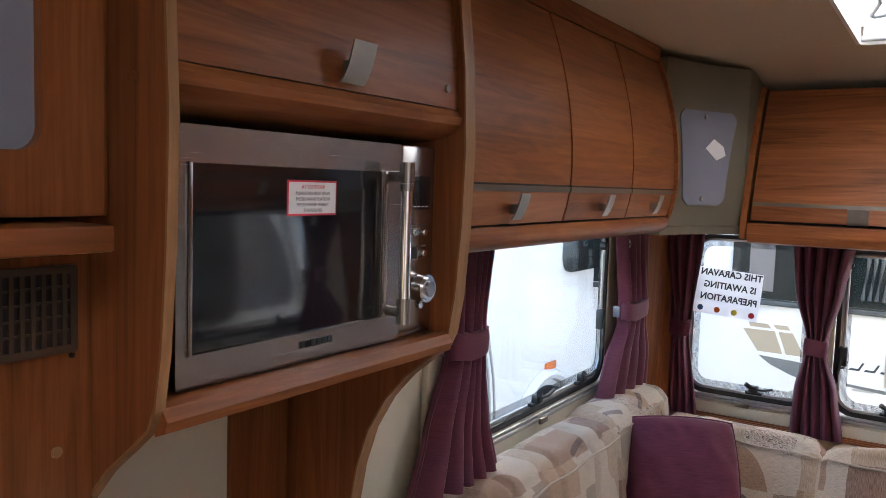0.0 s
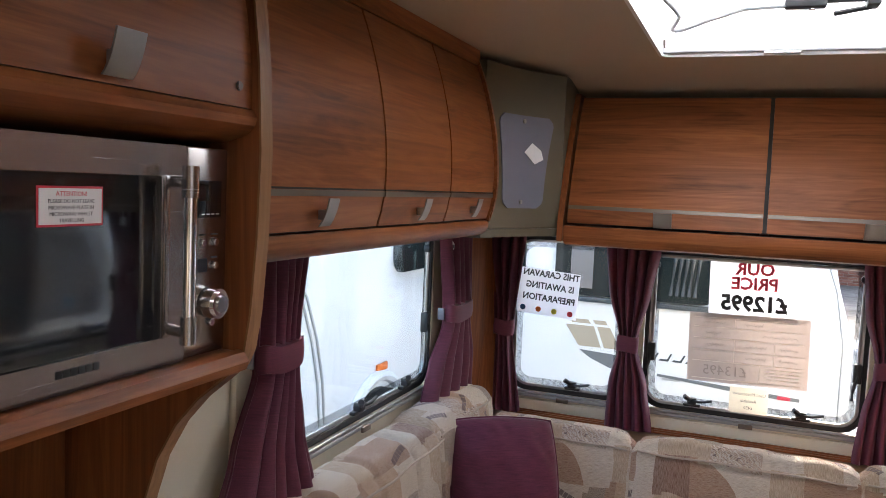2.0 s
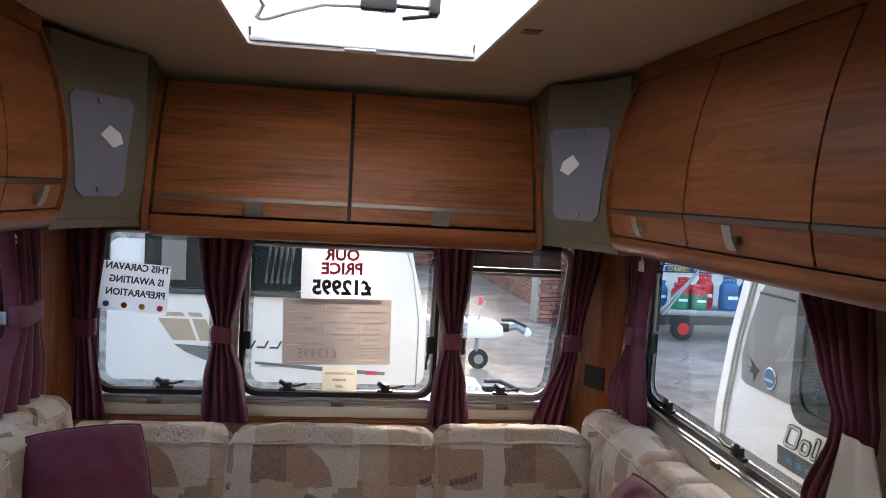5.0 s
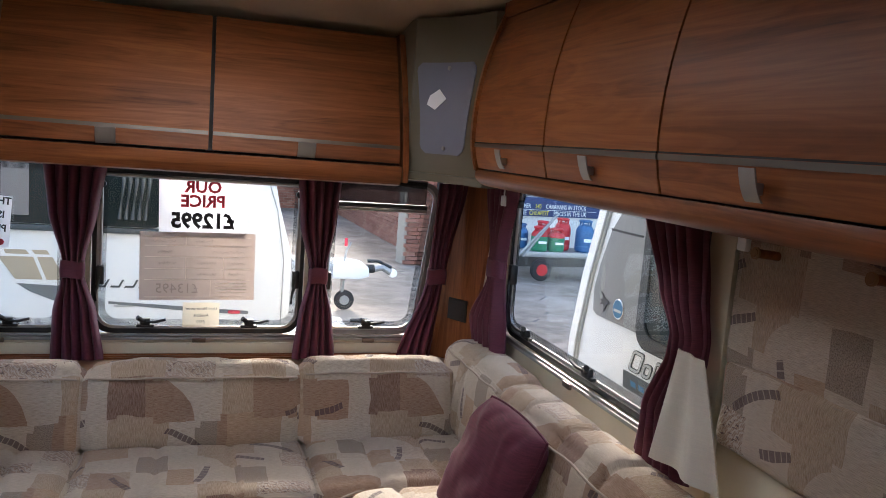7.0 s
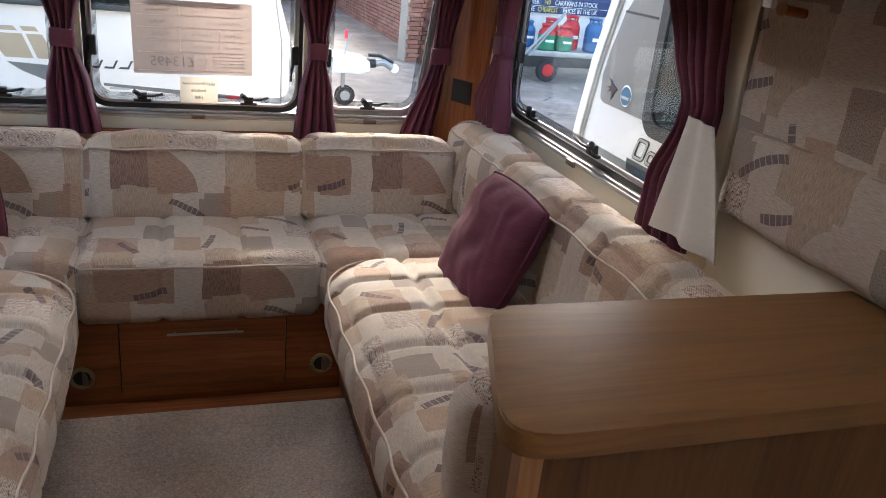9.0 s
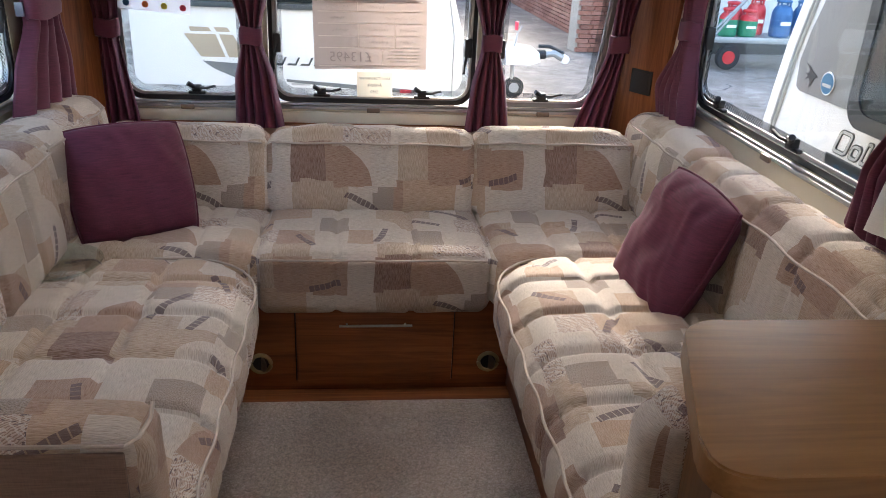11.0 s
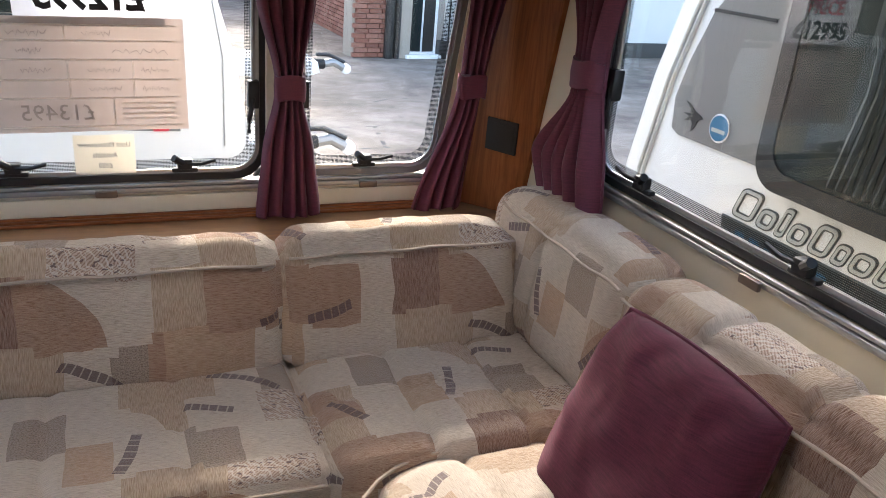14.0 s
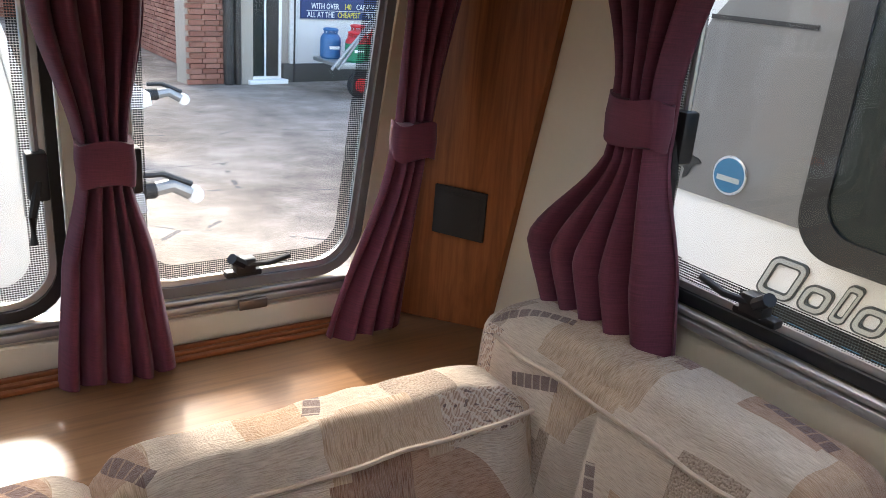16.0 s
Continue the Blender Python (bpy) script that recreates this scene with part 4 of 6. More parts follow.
# front corners under the lockers: wooden boards with a dark vent recess
for s in (-1, 1):
    b = bmesh.new()
    foot, head = [(0.915, FRONT - 0.002), (1.045, 4.895)], [(0.915 + 0.07, FRONT - 0.002), (1.045, 4.76)]
    grids = []
    for off in (0.0, 0.014):
        g = []
        for i in range(13):
            f = i / 12
            p, q = [foot[j][0] + (head[j][0] - foot[j][0]) * f for j in (0, 1)], [foot[j][1] + (head[j][1] - foot[j][1]) * f for j in (0, 1)]
            g.append([b.verts.new((s * (p[0] + (p[1] - p[0]) * k / 4 + off), q[0] + (q[1] - q[0]) * k / 4 + off * 0.07, 0.62 + 0.732 * f)) for k in range(5)])
        grids.append(g)
        for r0, r1 in zip(g, g[1:]):
            for k in range(4):
                b.faces.new((r0[k], r0[k + 1], r1[k + 1], r1[k]))
    for k in (0, 4):
        for i in range(12):
            b.faces.new((grids[0][i][k], grids[0][i + 1][k], grids[1][i + 1][k], grids[1][i][k]))
    board = structure("corner_board_%s" % ("left" if s < 0 else "right"), b, WOOD_Z, "upright wooden corner board beside the front windows")
    if s > 0:
        v = thing("socket_recess", (0.955, 4.88, 0.81), "black square socket recess in the wooden corner board", "socket")
        f = (0.838 - 0.62) / 0.732
        p, q = Vector((0.915 + 0.07 * f, FRONT - 0.002, 0.838)), Vector((1.045, 4.895 - 0.135 * f, 0.838))
        d, c = (q - p).normalized(), p.lerp(q, 0.58)
        nn = Vector((d.y, -d.x, 0))
        for nm, hw, hh, o0, o1, mt in (("surround", 0.050, 0.044, 0.0, 0.004, GAP_SHADE_BLACK), ("plate", 0.040, 0.034, 0.0042, 0.0055, GAP_SHADE_BLACK)):
            b = bmesh.new()
            f1 = [b.verts.new(c + d * u * hw + nn * (o1 + 0.004) + Vector((0, 0, w * hh))) for u, w in ((-1, -1), (1, -1), (1, 1), (-1, 1))]
            f0 = [b.verts.new(c + d * u * hw + nn * (o0 + 0.002) + Vector((0, 0, w * hh))) for u, w in ((-1, -1), (1, -1), (1, 1), (-1, 1))]
            b.faces.new(f1), b.faces.new(f0[::-1])
            for k in range(4):
                b.faces.new((f1[k], f1[(k + 1) % 4], f0[(k + 1) % 4], f0[k]))
            part(nm, b, mt, v)

# cream posts at the rear ends of the side windows
for s in (-1, 1):
    structure("window_post_%s" % ("left" if s < 0 else "right"), box((min(s * W, s * (W - 0.022)), 3.345, 0.76), (max(s * W, s * (W - 0.022)), 3.435, 1.377), 0.010), CREAM, "cream padded post beside the side window")

# ---------------------------------------------------------------- seating


def piping(parent, pts, r=0.0034, closed=False):
    return part("piping", tube(pts, r, None, 7, closed), PIPING, parent, "corded cream piping")


# seat boxes
structure("seat_base_front", box((-0.415, 4.18, -0.006), (0.415, 4.60, 0.300), 0.003), WOOD_X, "wooden seat base across the front of the lounge")
structure("seat_base_right", box((0.418, 2.97, -0.006), (W - 0.001, 4.60, 0.300), 0.003), WOOD_Y, "wooden seat base along the side of the lounge")
structure("seat_base_left", box((-W + 0.001, 2.935, -0.006), (-0.418, 4.60, 0.300), 0.003), WOOD_Y, "wooden seat base along the side of the lounge")
drawer = thing("drawer_front", (0, 4.17, 0.036), "cherry-wood drawer front with a slim metal bar handle", "drawer")
# black sheet behind the panel paints a shadow gap round the drawer
part("gap", box((-0.247, 4.1772, 0.031), (0.239, 4.1797, 0.295)), GAP_SHADE_BLACK, drawer)
panel = part("panel", box((-0.242, 4.158, 0.036), (0.234, 4.1770, 0.290), 0.004), WOOD_X, drawer)
b = tube([(-0.112, 4.145, 0.238), (0.106, 4.145, 0.238)], 0.004)
for x in (-0.09, 0.085):
    tube([(x, 4.145, 0.238), (x, 4.165, 0.238)], 0.003, b)
part("handle", b, SATIN, panel, "slim satin bar handle")
for x in (-0.352, 0.351):
    sp = thing("warm_air_outlet", (x, 4.178, 0.09), "round brass-rimmed warm-air outlet in the seat base", "air vent", "warm air outlets")
    b = bmesh.new()
    tube([(x + 0.030 * math.cos(a), 4.176, 0.092 + 0.030 * math.sin(a)) for a in [2 * math.pi * k / 28 for k in range(28)]], 0.0065, b, 8, True)
    part("rim", b, BRASS, sp, "dull brass rim")
    part("throat", disc((x, 4.1775, 0.092), (0, 1, 0), 0.029, 0.004), GAP_SHADE_BLACK, sp)
    part("flap", disc((x + 0.004, 4.1735, 0.092), (0.75, 0.6, 0), 0.024, 0.003, None, 20), STRIP, sp)

SEATS = "upholstered lounge seating"
z0, z1 = 0.300, 0.478
seat = thing("seat_cushion", (0, 4.3, z0), "centre front seat cushion in cream and tan patchwork weave", "seat cushion", SEATS)
cushion("pad", (-0.348, 4.125, z0 - 0.018), (0.332, 4.56, z1), seat, "x", 1, 0.034, 0.010, (-0.12, 0.10), (), 0, (66, 26, 12), seed=2)
piping(seat, [(-0.330 + 0.645 * k / 16, 4.113 + 0.002 * math.cos(k), z1 - 0.012) for k in range(17)])
for s, x0, x1 in ((1, 0.328, 0.93), (-1, -0.93, -0.344)):
    seat = thing("seat_cushion", (s * 0.62, 4.33, z0), "corner seat cushion in cream and tan patchwork weave", "seat cushion", SEATS)
    cushion("pad", (x0, 4.112, z0), (x1, 4.56, z1 + 0.002), seat, "x", 1, 0.05, 0.014, (s * 0.52, s * 0.72), (4.33,), 0, (40, 30, 8), seed=4 + s)
for s, y0, y1 in ((1, 2.975, 4.135), (-1, 2.94, 4.115)):
    seat = thing("seat_cushion", (s * 0.66, (y0 + y1) / 2, z0), "long side seat cushion, tufted, in cream and tan patchwork weave", "seat cushion", SEATS)
    xs = sorted((s * 0.325, s * 0.93))
    seams = [3.16, 3.35, 3.54, 3.73, 3.92]
    cushion("pad", (xs[0], y0, z0 - 0.012), (xs[1], y1, z1 + 0.012), seat, "y", s, 0.075, 0.020, seams, (s * 0.56, s * 0.74), 0, (120, 48, 12), seed=8 + 3 * s, bullet=((s * 0.325, y1), 0.19, (-s, 1)))
    edge = [(s * (0.322 + 0.004 * math.sin(k * 1.3)), y0 + 0.04 + (y1 - y0 - 0.23) * k / 24, z1 - 0.026) for k in range(25)]
    edge += [(s * (0.515 - 0.193 * math.cos(radians(a))), y1 - 0.19 + 0.196 * math.sin(radians(a)), z1 - 0.024 + 0.014 * a / 90) for a in (12, 26, 40, 54, 68, 82, 90)] + [(s * 0.62, y1 + 0.006, z1 - 0.010)]
    piping(seat, edge)

BACKS = "lounge backrests"
for k, (x0, x1) in enumerate(((-0.862, -0.352), (-0.346, 0.318), (0.324, 0.862))):
    bk = thing("backrest_cushion", ((x0 + x1) / 2, 4.58, 0.45), "front backrest cushion in cream and tan patchwork weave", "backrest cushion", BACKS)
    cushion("pad", (x0, 4.512, 0.462), (x1, 4.622, 0.712 if k < 2 else 0.722), bk, "x", 1, 0.034, 0.018, (), (), 0.075, (46, 12, 22), seed=21 + 7 * k, sag=0.009, print_at=((0.826, 0.346, 0.246)[k], -4.974))
    piping(bk, [(x0 + 0.012 + (x1 - x0 - 0.024) * t / 18, 4.533 + 0.0015 * math.sin(t * 1.7 + k) - 0.006 * math.sin(math.pi * t / 18), (0.690 if k < 2 else 0.700) + 0.002 * math.sin(t * 0.9 + 2 * k) + 0.004 * math.sin(math.pi * t / 18)) for t in range(19)])
for s in (1, -1):
    bk = thing("backrest_cushion", (s * 0.95, 4.42, 0.47), "corner side backrest cushion in patchwork weave", "backrest cushion", BACKS)
    xs = sorted((s * 0.868, s * (1.032 if s > 0 else 1.052)))
    cushion("pad", (xs[0], 4.145, 0.47), (xs[1], 4.72, 0.780 if s > 0 else 0.792), bk, "y", s, 0.05, 0.014, (4.46,), (), s * 0.03, (44, 16, 22), seed=51 + 5 * s)
    piping(bk, [(s * (0.874 + 0.002 * math.sin(t)), 4.16 + 0.50 * t / 14, (0.748 if s > 0 else 0.760) + 0.003 * math.sin(t * 1.4)) for t in range(15)])
    y0 = 2.985 if s > 0 else 3.03
    bk = thing("backrest_cushion", (s * 0.95, 3.6, 0.47), "long side backrest cushion in patchwork weave beneath the side window", "backrest cushion", BACKS)
    xs = sorted((s * 0.845, s * (1.008 if s > 0 else 1.025)))
    cushion("pad", (xs[0], y0, 0.47), (xs[1], 4.138, 0.788 if s > 0 else 0.802), bk, "y", s, 0.055, 0.016, (3.25, 3.48, 3.71, 3.93), (), s * 0.03, (110, 18, 22), seed=71 + 5 * s)
    piping(bk, [(s * (0.852 + 0.002 * math.sin(t)), y0 + 0.03 + (4.12 - y0 - 0.03) * t / 24, (0.750 if s > 0 else 0.764) + 0.004 * math.sin(t * 1.1)) for t in range(25)])

arm = thing("arm_cushion", (0.6, 3.03, 0.47), "upright end cushion in patchwork weave against the wooden chest", "arm cushion", "arm cushions")
cushion("pad", (0.385, 2.962, 0.44), (0.84, 3.075, 0.725), arm, "x", 1, 0.05, 0.018, (), (), 0.02, (36, 12, 22), seed=91)
arm = thing("arm_cushion", (-0.7, 3.07, 0.47), "box end cushion in patchwork weave, its rear side coloured brown for shade", "arm cushion", "arm cushions")
cushion("pad", (-0.98, 2.982, 0.488), (-0.348, 3.095, 0.702), arm, "x", 1, 0.028, 0.010, (), (), 0.0, (36, 12, 16), seed=96)
# the rear face lies in shade; the dark brown carries that
part("side_cloth", box((-0.965, 2.972, 0.495), (-0.366, 2.980, 0.685), 0.003), SHADED_CLOTH, arm, "ribbed side cloth, its shade put in as dark brown")
piping(arm, [(-0.97, 2.98, 0.694), (-0.6, 2.978, 0.697), (-0.366, 2.98, 0.694), (-0.352, 3.0, 0.694), (-0.346, 3.04, 0.696), (-0.352, 3.08, 0.696)])

# scatter cushions


def scatter(name, m, size, label, seed):
    th = thing(name, m.translation, label, "scatter cushion", "plum scatter cushions")
    b = bmesh.new()
    n = 40
    rows = {}
    for sgn in (-1, 1):
        for i in range(n + 1):
            for j in range(n + 1):
                u, v = -1 + 2 * i / n, -1 + 2 * j / n
                rim_ = i in (0, n) or j in (0, n)
                if rim_ and sgn > 0:
                    rows[sgn, i, j] = rows[-1, i, j]
                    continue
                d = ((1 - u ** 4) * (1 - v ** 4)) ** 0.55
                wr = noise.noise(Vector((u * 2.6 + seed, v * 2.6, sgn * 2.0))) * 0.007
                p = Vector((u * size / 2 * math.sqrt(1 - 0.13 * v * v), v * size / 2 * math.sqrt(1 - 0.13 * u * u), sgn * (0.062 * d + wr * d + 0.0050 * math.sin(11 * u + 7 * v + 5 * noise.noise(Vector((u * 2, v * 2, seed)))) * d * (u * u + v * v) + 0.0030 * math.sin(17 * math.atan2(v, u) + seed) * d * max(0.0, u * u + v * v - 0.35))))
                rows[sgn, i, j] = b.verts.new(m @ p)
    for sgn in (-1, 1):
        for i in range(n):
            for j in range(n):
                b.faces.new([rows[sgn, a, c] for a, c in ((i, j), (i + 1, j), (i + 1, j + 1), (i, j + 1))])
    part("cover", b, PILLOW, th, "", 80)
    loop = [(u, -1) for u in [k / 8 - 1 for k in range(16)]] + [(1, v) for v in [k / 8 - 1 for k in range(16)]] + [(-u, 1) for u in [k / 8 - 1 for k in range(16)]] + [(-1, -v) for v in [k / 8 - 1 for k in range(16)]]
    part("seam", tube([m @ Vector((u * size / 2 * math.sqrt(1 - 0.13 * v * v), v * size / 2 * math.sqrt(1 - 0.13 * u * u), 0)) for u, v in loop], 0.004, None, 6, True), PILLOW, th)
    return th


def basis(origin, across, up):
    x = Vector(across).normalized()
    z = x.cross(Vector(up)).normalized()
    y = z.cross(x)
    return Matrix(((x.x, y.x, z.x, origin[0]), (x.y, y.y, z.y, origin[1]), (x.z, y.z, z.z, origin[2]), (0, 0, 0, 1)))


scatter("scatter_cushion", basis((-0.715, 4.315, 0.628), (0.868, 0.45, 0), (-0.24, 0.42, 0.88)), 0.345, "plum scatter cushion propped in the lounge corner", 3)
scatter("scatter_cushion", basis((0.752, 3.868, 0.618), (0.06, -1, -0.03), (0.40, 0, 0.92)), 0.365, "plum scatter cushion tilted against the side backrest", 9)

plate = thing("turntable_plate", (-0.86, 4.0, 0.496), "round clear glass turntable plate lying on the seat", "glass plate")
b = bmesh.new()
prof = [(0.0, 0.0), (0.09, 0.0), (0.112, 0.004), (0.122, 0.013), (0.120, 0.015), (0.110, 0.007), (0.09, 0.004), (0.0, 0.004)]
rings = [[b.verts.new((-0.84 + r * math.cos(a), 4.0 + r * math.sin(a), 0.500 + z)) for a in [2 * math.pi * k / 36 for k in range(36)]] for r, z in prof[1:-1]]
for r0, r1 in zip(rings, rings[1:]):
    for k in range(36):
        b.faces.new((r0[k], r0[(k + 1) % 36], r1[(k + 1) % 36], r1[k]))
b.faces.new(rings[0][::-1]), b.faces.new(rings[-1])
part("dish", b, PLATE_GLASS, plate)


# ---------------------------------------------------------------- curtains


def curtain(name, axis, plane, side, stations, pleats, label, tie_z, seed=0, hold=True, band=True):
    """A gathered curtain tied at the waist. stations: height, centre, half width, depth; side: the way into the room."""
    cu = thing(name, AX[axis](plane, stations[-1][1], stations[-1][0]), label, "curtain", "plum curtains")

    def form(z):
        st = stations
        for a, c in zip(st, st[1:]):
            if c[0] <= z <= a[0]:
                t = (a[0] - z) / (a[0] - c[0])
                t = 0.55 * t + 0.45 * t * t * (3 - 2 * t)
                return [a[k] + (c[k] - a[k]) * t for k in (1, 2, 3)]
        return list(st[-1][1:])
    nz, nu = 34, pleats * 12
    b = bmesh.new()
    fr, bk = [], []
    z_top, z_bot = stations[0][0], stations[-1][0]
    for i in range(nz + 1):
        z = z_top + (z_bot - z_top) * i / nz
        c, hw, d = form(z)
        f, r = [], []
        for j in range(nu + 1):
            u = -1 + 2 * j / nu
            ph = pleats * math.pi * u + 0.9 * noise.noise(Vector((u * 1.7 + seed, z * 2.0, 0.3))) * 2.2
            wv = 0.5 + 0.5 * math.cos(ph)
            wob = noise.noise(Vector((u * 2.2, z * 5.0, seed + 4.0)))
            dep = d * (0.18 + 0.82 * wv ** 0.8) * (1 - 0.55 * u ** 6) + 0.004 * wob
            su = u + 0.035 * math.sin(ph) + 0.02 * wob
            zz = z + (0.010 * noise.noise(Vector((u * 3.1, seed, 1.0))) + 0.006 * math.cos(ph) if i == nz else 0)
            f.append(b.verts.new(AX[axis](plane + side * dep, c + hw * su, zz)))
            r.append(b.verts.new(AX[axis](plane + side * (dep - 0.007 if 0 < j < nu else dep - 0.004), c + hw * su, zz)))
        fr.append(f), bk.append(r)
    for g in (fr, bk):
        for r0, r1 in zip(g, g[1:]):
            for k in range(nu):
                b.faces.new((r0[k], r0[k + 1], r1[k + 1], r1[k]))
    for k in (0, nu):
        for f0, f1, q0, q1 in zip(fr, fr[1:], bk, bk[1:]):
            b.faces.new((f0[k], f1[k], q1[k], q0[k]))
    for g, q in ((fr[0], bk[0]), (fr[-1], bk[-1])):
        for k in range(nu):
            b.faces.new((g[k], g[k + 1], q[k + 1], q[k]))
    part("drape", b, CURTAIN, cu, "", 70)
    if not band:
        return cu
    c, hw, d = form(tie_z)
    b = bmesh.new()
    lo, hi = [], []
    for z, store in ((tie_z - 0.030, lo), (tie_z + 0.030, hi)):
        for k in range(28):
            a = 2 * math.pi * k / 28
            su = math.copysign(abs(math.cos(a)) ** 0.7, math.cos(a))
            sd = math.copysign(abs(math.sin(a)) ** 0.7, math.sin(a))
            store.append(b.verts.new(AX[axis](plane + side * (d * 0.5 + (d * 0.5 + 0.004) * sd), c + (hw + 0.003) * su, z + 0.004 * math.sin(a * 3 + seed))))
    mid = [b.verts.new((v.co + w.co) / 2 + (Vector(AX[axis](plane + side * d * 0.5, c, 0)) - (v.co + w.co) / 2) * Vector((1, 1, 0)) * -0.05) for v, w in zip(lo, hi)]
    for r0, r1 in ((lo, mid), (mid, hi)):
        for k in range(28):
            b.faces.new((r0[k], r0[(k + 1) % 28], r1[(k + 1) % 28], r1[k]))
    b.faces.new(lo[::-1]), b.faces.new(hi)
    part("tie_band", b, TIE, cu, "plain plum tie-back band", 60)
    if hold:
        b = box(AX[axis](plane - 0.012, c - hw - 0.012, tie_z - 0.02), AX[axis](plane + 0.012, c - hw - 0.004, tie_z + 0.02), 0.002)
        part("tie_stud", b, FROST, cu, "clear plastic tie holder")
    return cu


FY = FRONT - 0.055
curtain("curtain", "y", FY, -1, [(1.345, -0.948, 0.086, 0.04), (1.0, -0.938, 0.042, 0.04), (0.94, -0.935, 0.035, 0.04), (0.628, -0.915, 0.060, 0.045)], 4, "plum curtain tied back beside the front window", 0.97, seed=1, hold=False)
curtain("curtain", "y", FY, -1, [(1.345, -0.442, 0.104, 0.045), (1.15, -0.448, 0.080, 0.045), (0.985, -0.444, 0.037, 0.044), (0.93, -0.444, 0.037, 0.044), (0.80, -0.436, 0.072, 0.048), (0.624, -0.424, 0.088, 0.05)], 5, "plum curtain tied back between front windows", 0.957, seed=2, hold=False)
curtain("curtain", "y", FY, -1, [(1.345, 0.420, 0.084, 0.045), (1.15, 0.422, 0.070, 0.045), (0.985, 0.427, 0.034, 0.044), (0.93, 0.427, 0.034, 0.044), (0.80, 0.428, 0.066, 0.048), (0.622, 0.430, 0.085, 0.05)], 5, "plum curtain tied back between front windows", 0.957, seed=3, hold=False)
curtain("curtain", "y", FY - 0.03, -1, [(1.345, 0.945, 0.062, 0.04), (1.0, 0.905, 0.036, 0.04), (0.94, 0.895, 0.036, 0.04), (0.632, 0.825, 0.072, 0.045)], 4, "plum curtain tied back beside the front window", 0.97, seed=4, hold=False)
SX = 1.02
curtain("curtain", "x", -SX, 1, [(1.377, 4.58, 0.145, 0.04), (1.12, 4.60, 0.105, 0.05), (1.04, 4.60, 0.100, 0.05), (0.92, 4.56, 0.17, 0.06), (0.77, 4.53, 0.22, 0.06)], 5, "plum side-window curtain gathered in a tie-back", 1.08, seed=5)
curtain("curtain", "x", -SX, 1, [(1.377, 3.455, 0.100, 0.05), (1.17, 3.442, 0.074, 0.05), (1.10, 3.442, 0.072, 0.05), (0.95, 3.41, 0.13, 0.065), (0.79, 3.39, 0.192, 0.085)], 6, "plum side-window curtain flaring below its tie-back", 1.135, seed=6)
curtain("curtain", "x", SX, -1, [(1.377, 4.595, 0.130, 0.04), (1.13, 4.57, 0.045, 0.045), (1.03, 4.565, 0.042, 0.045), (0.87, 4.610, 0.145, 0.06), (0.775, 4.575, 0.125, 0.06)], 5, "plum side-window curtain fanned out below its tie-back", 1.075, seed=7, hold=False)
cu = curtain("curtain", "x", SX, -1, [(1.377, 3.510, 0.125, 0.05), (1.21, 3.450, 0.080, 0.05), (1.12, 3.414, 0.060, 0.045), (1.07, 3.416, 0.060, 0.045), (0.93, 3.480, 0.080, 0.04), (0.795, 3.468, 0.112, 0.04)], 6, "plum side-window curtain turned to show its cream lining", 1.11, seed=8, hold=False, band=False)
b = bmesh.new()
rows = []
for i in range(15):
    t = i / 14
    z = 1.10 - 0.262 * t
    lft, rgt = 3.392 + 0.045 * t, 3.330 - 0.105 * t
    rows.append([b.verts.new((SX - 0.058 - 0.012 * math.sin(u * 11 + 1.5 * t) * (0.3 + 0.7 * t) + 0.016 * u, lft + (rgt - lft) * u, z - 0.01 * u)) for u in [k / 12 for k in range(13)]])
back = [[b.verts.new(v.co + Vector((0.004, 0, 0))) for v in r] for r in rows]
for g in (rows, back):
    for r0, r1 in zip(g, g[1:]):
        for k in range(12):
            b.faces.new((r0[k], r0[k + 1], r1[k + 1], r1[k]))
for k in (0, 12):
    for f0, f1, q0, q1 in zip(rows, rows[1:], back, back[1:]):
        b.faces.new((f0[k], f1[k], q1[k], q0[k]))
for g, q in ((rows[0], back[0]), (rows[-1], back[-1])):
    for k in range(12):
        b.faces.new((g[k], g[k + 1], q[k + 1], q[k]))
part("lining", b, LINING, cu, "cream cotton lining", 70)

# curtain track ends
for s, y in ((-1, 4.50),):
    k = thing("track_end", (s * 1.0, y, 1.32), "white round curtain-track end knob", "curtain track")
    part("knob", disc((s * 1.0, y, 1.318), (1, 0, 0), 0.017, 0.02, None, 20, 0.004), WHITE_UPVC, k)
    part("core", disc((s * 0.988, y, 1.318), (1, 0, 0), 0.006, 0.004, None, 12), INK_GREY, k)

for y, z in ((3.252, 1.354), (4.512, 1.322)):
    k = thing("track_end", (0.985, y, z), "white plastic tab at the end of the curtain track", "curtain track")
    tab = box((0.976, y - 0.013, z - 0.020), (0.990, y + 0.013, z + 0.016), 0.003)
    part("tab", tab, WHITE_UPVC, k)
    part("clip", tube([(0.983, y, z + 0.016), (0.983, y, 1.378)], 0.003, None, 6), WHITE_UPVC, k)

# ---------------------------------------------------------------- notices on the front windows
GY = FRONT - 0.006


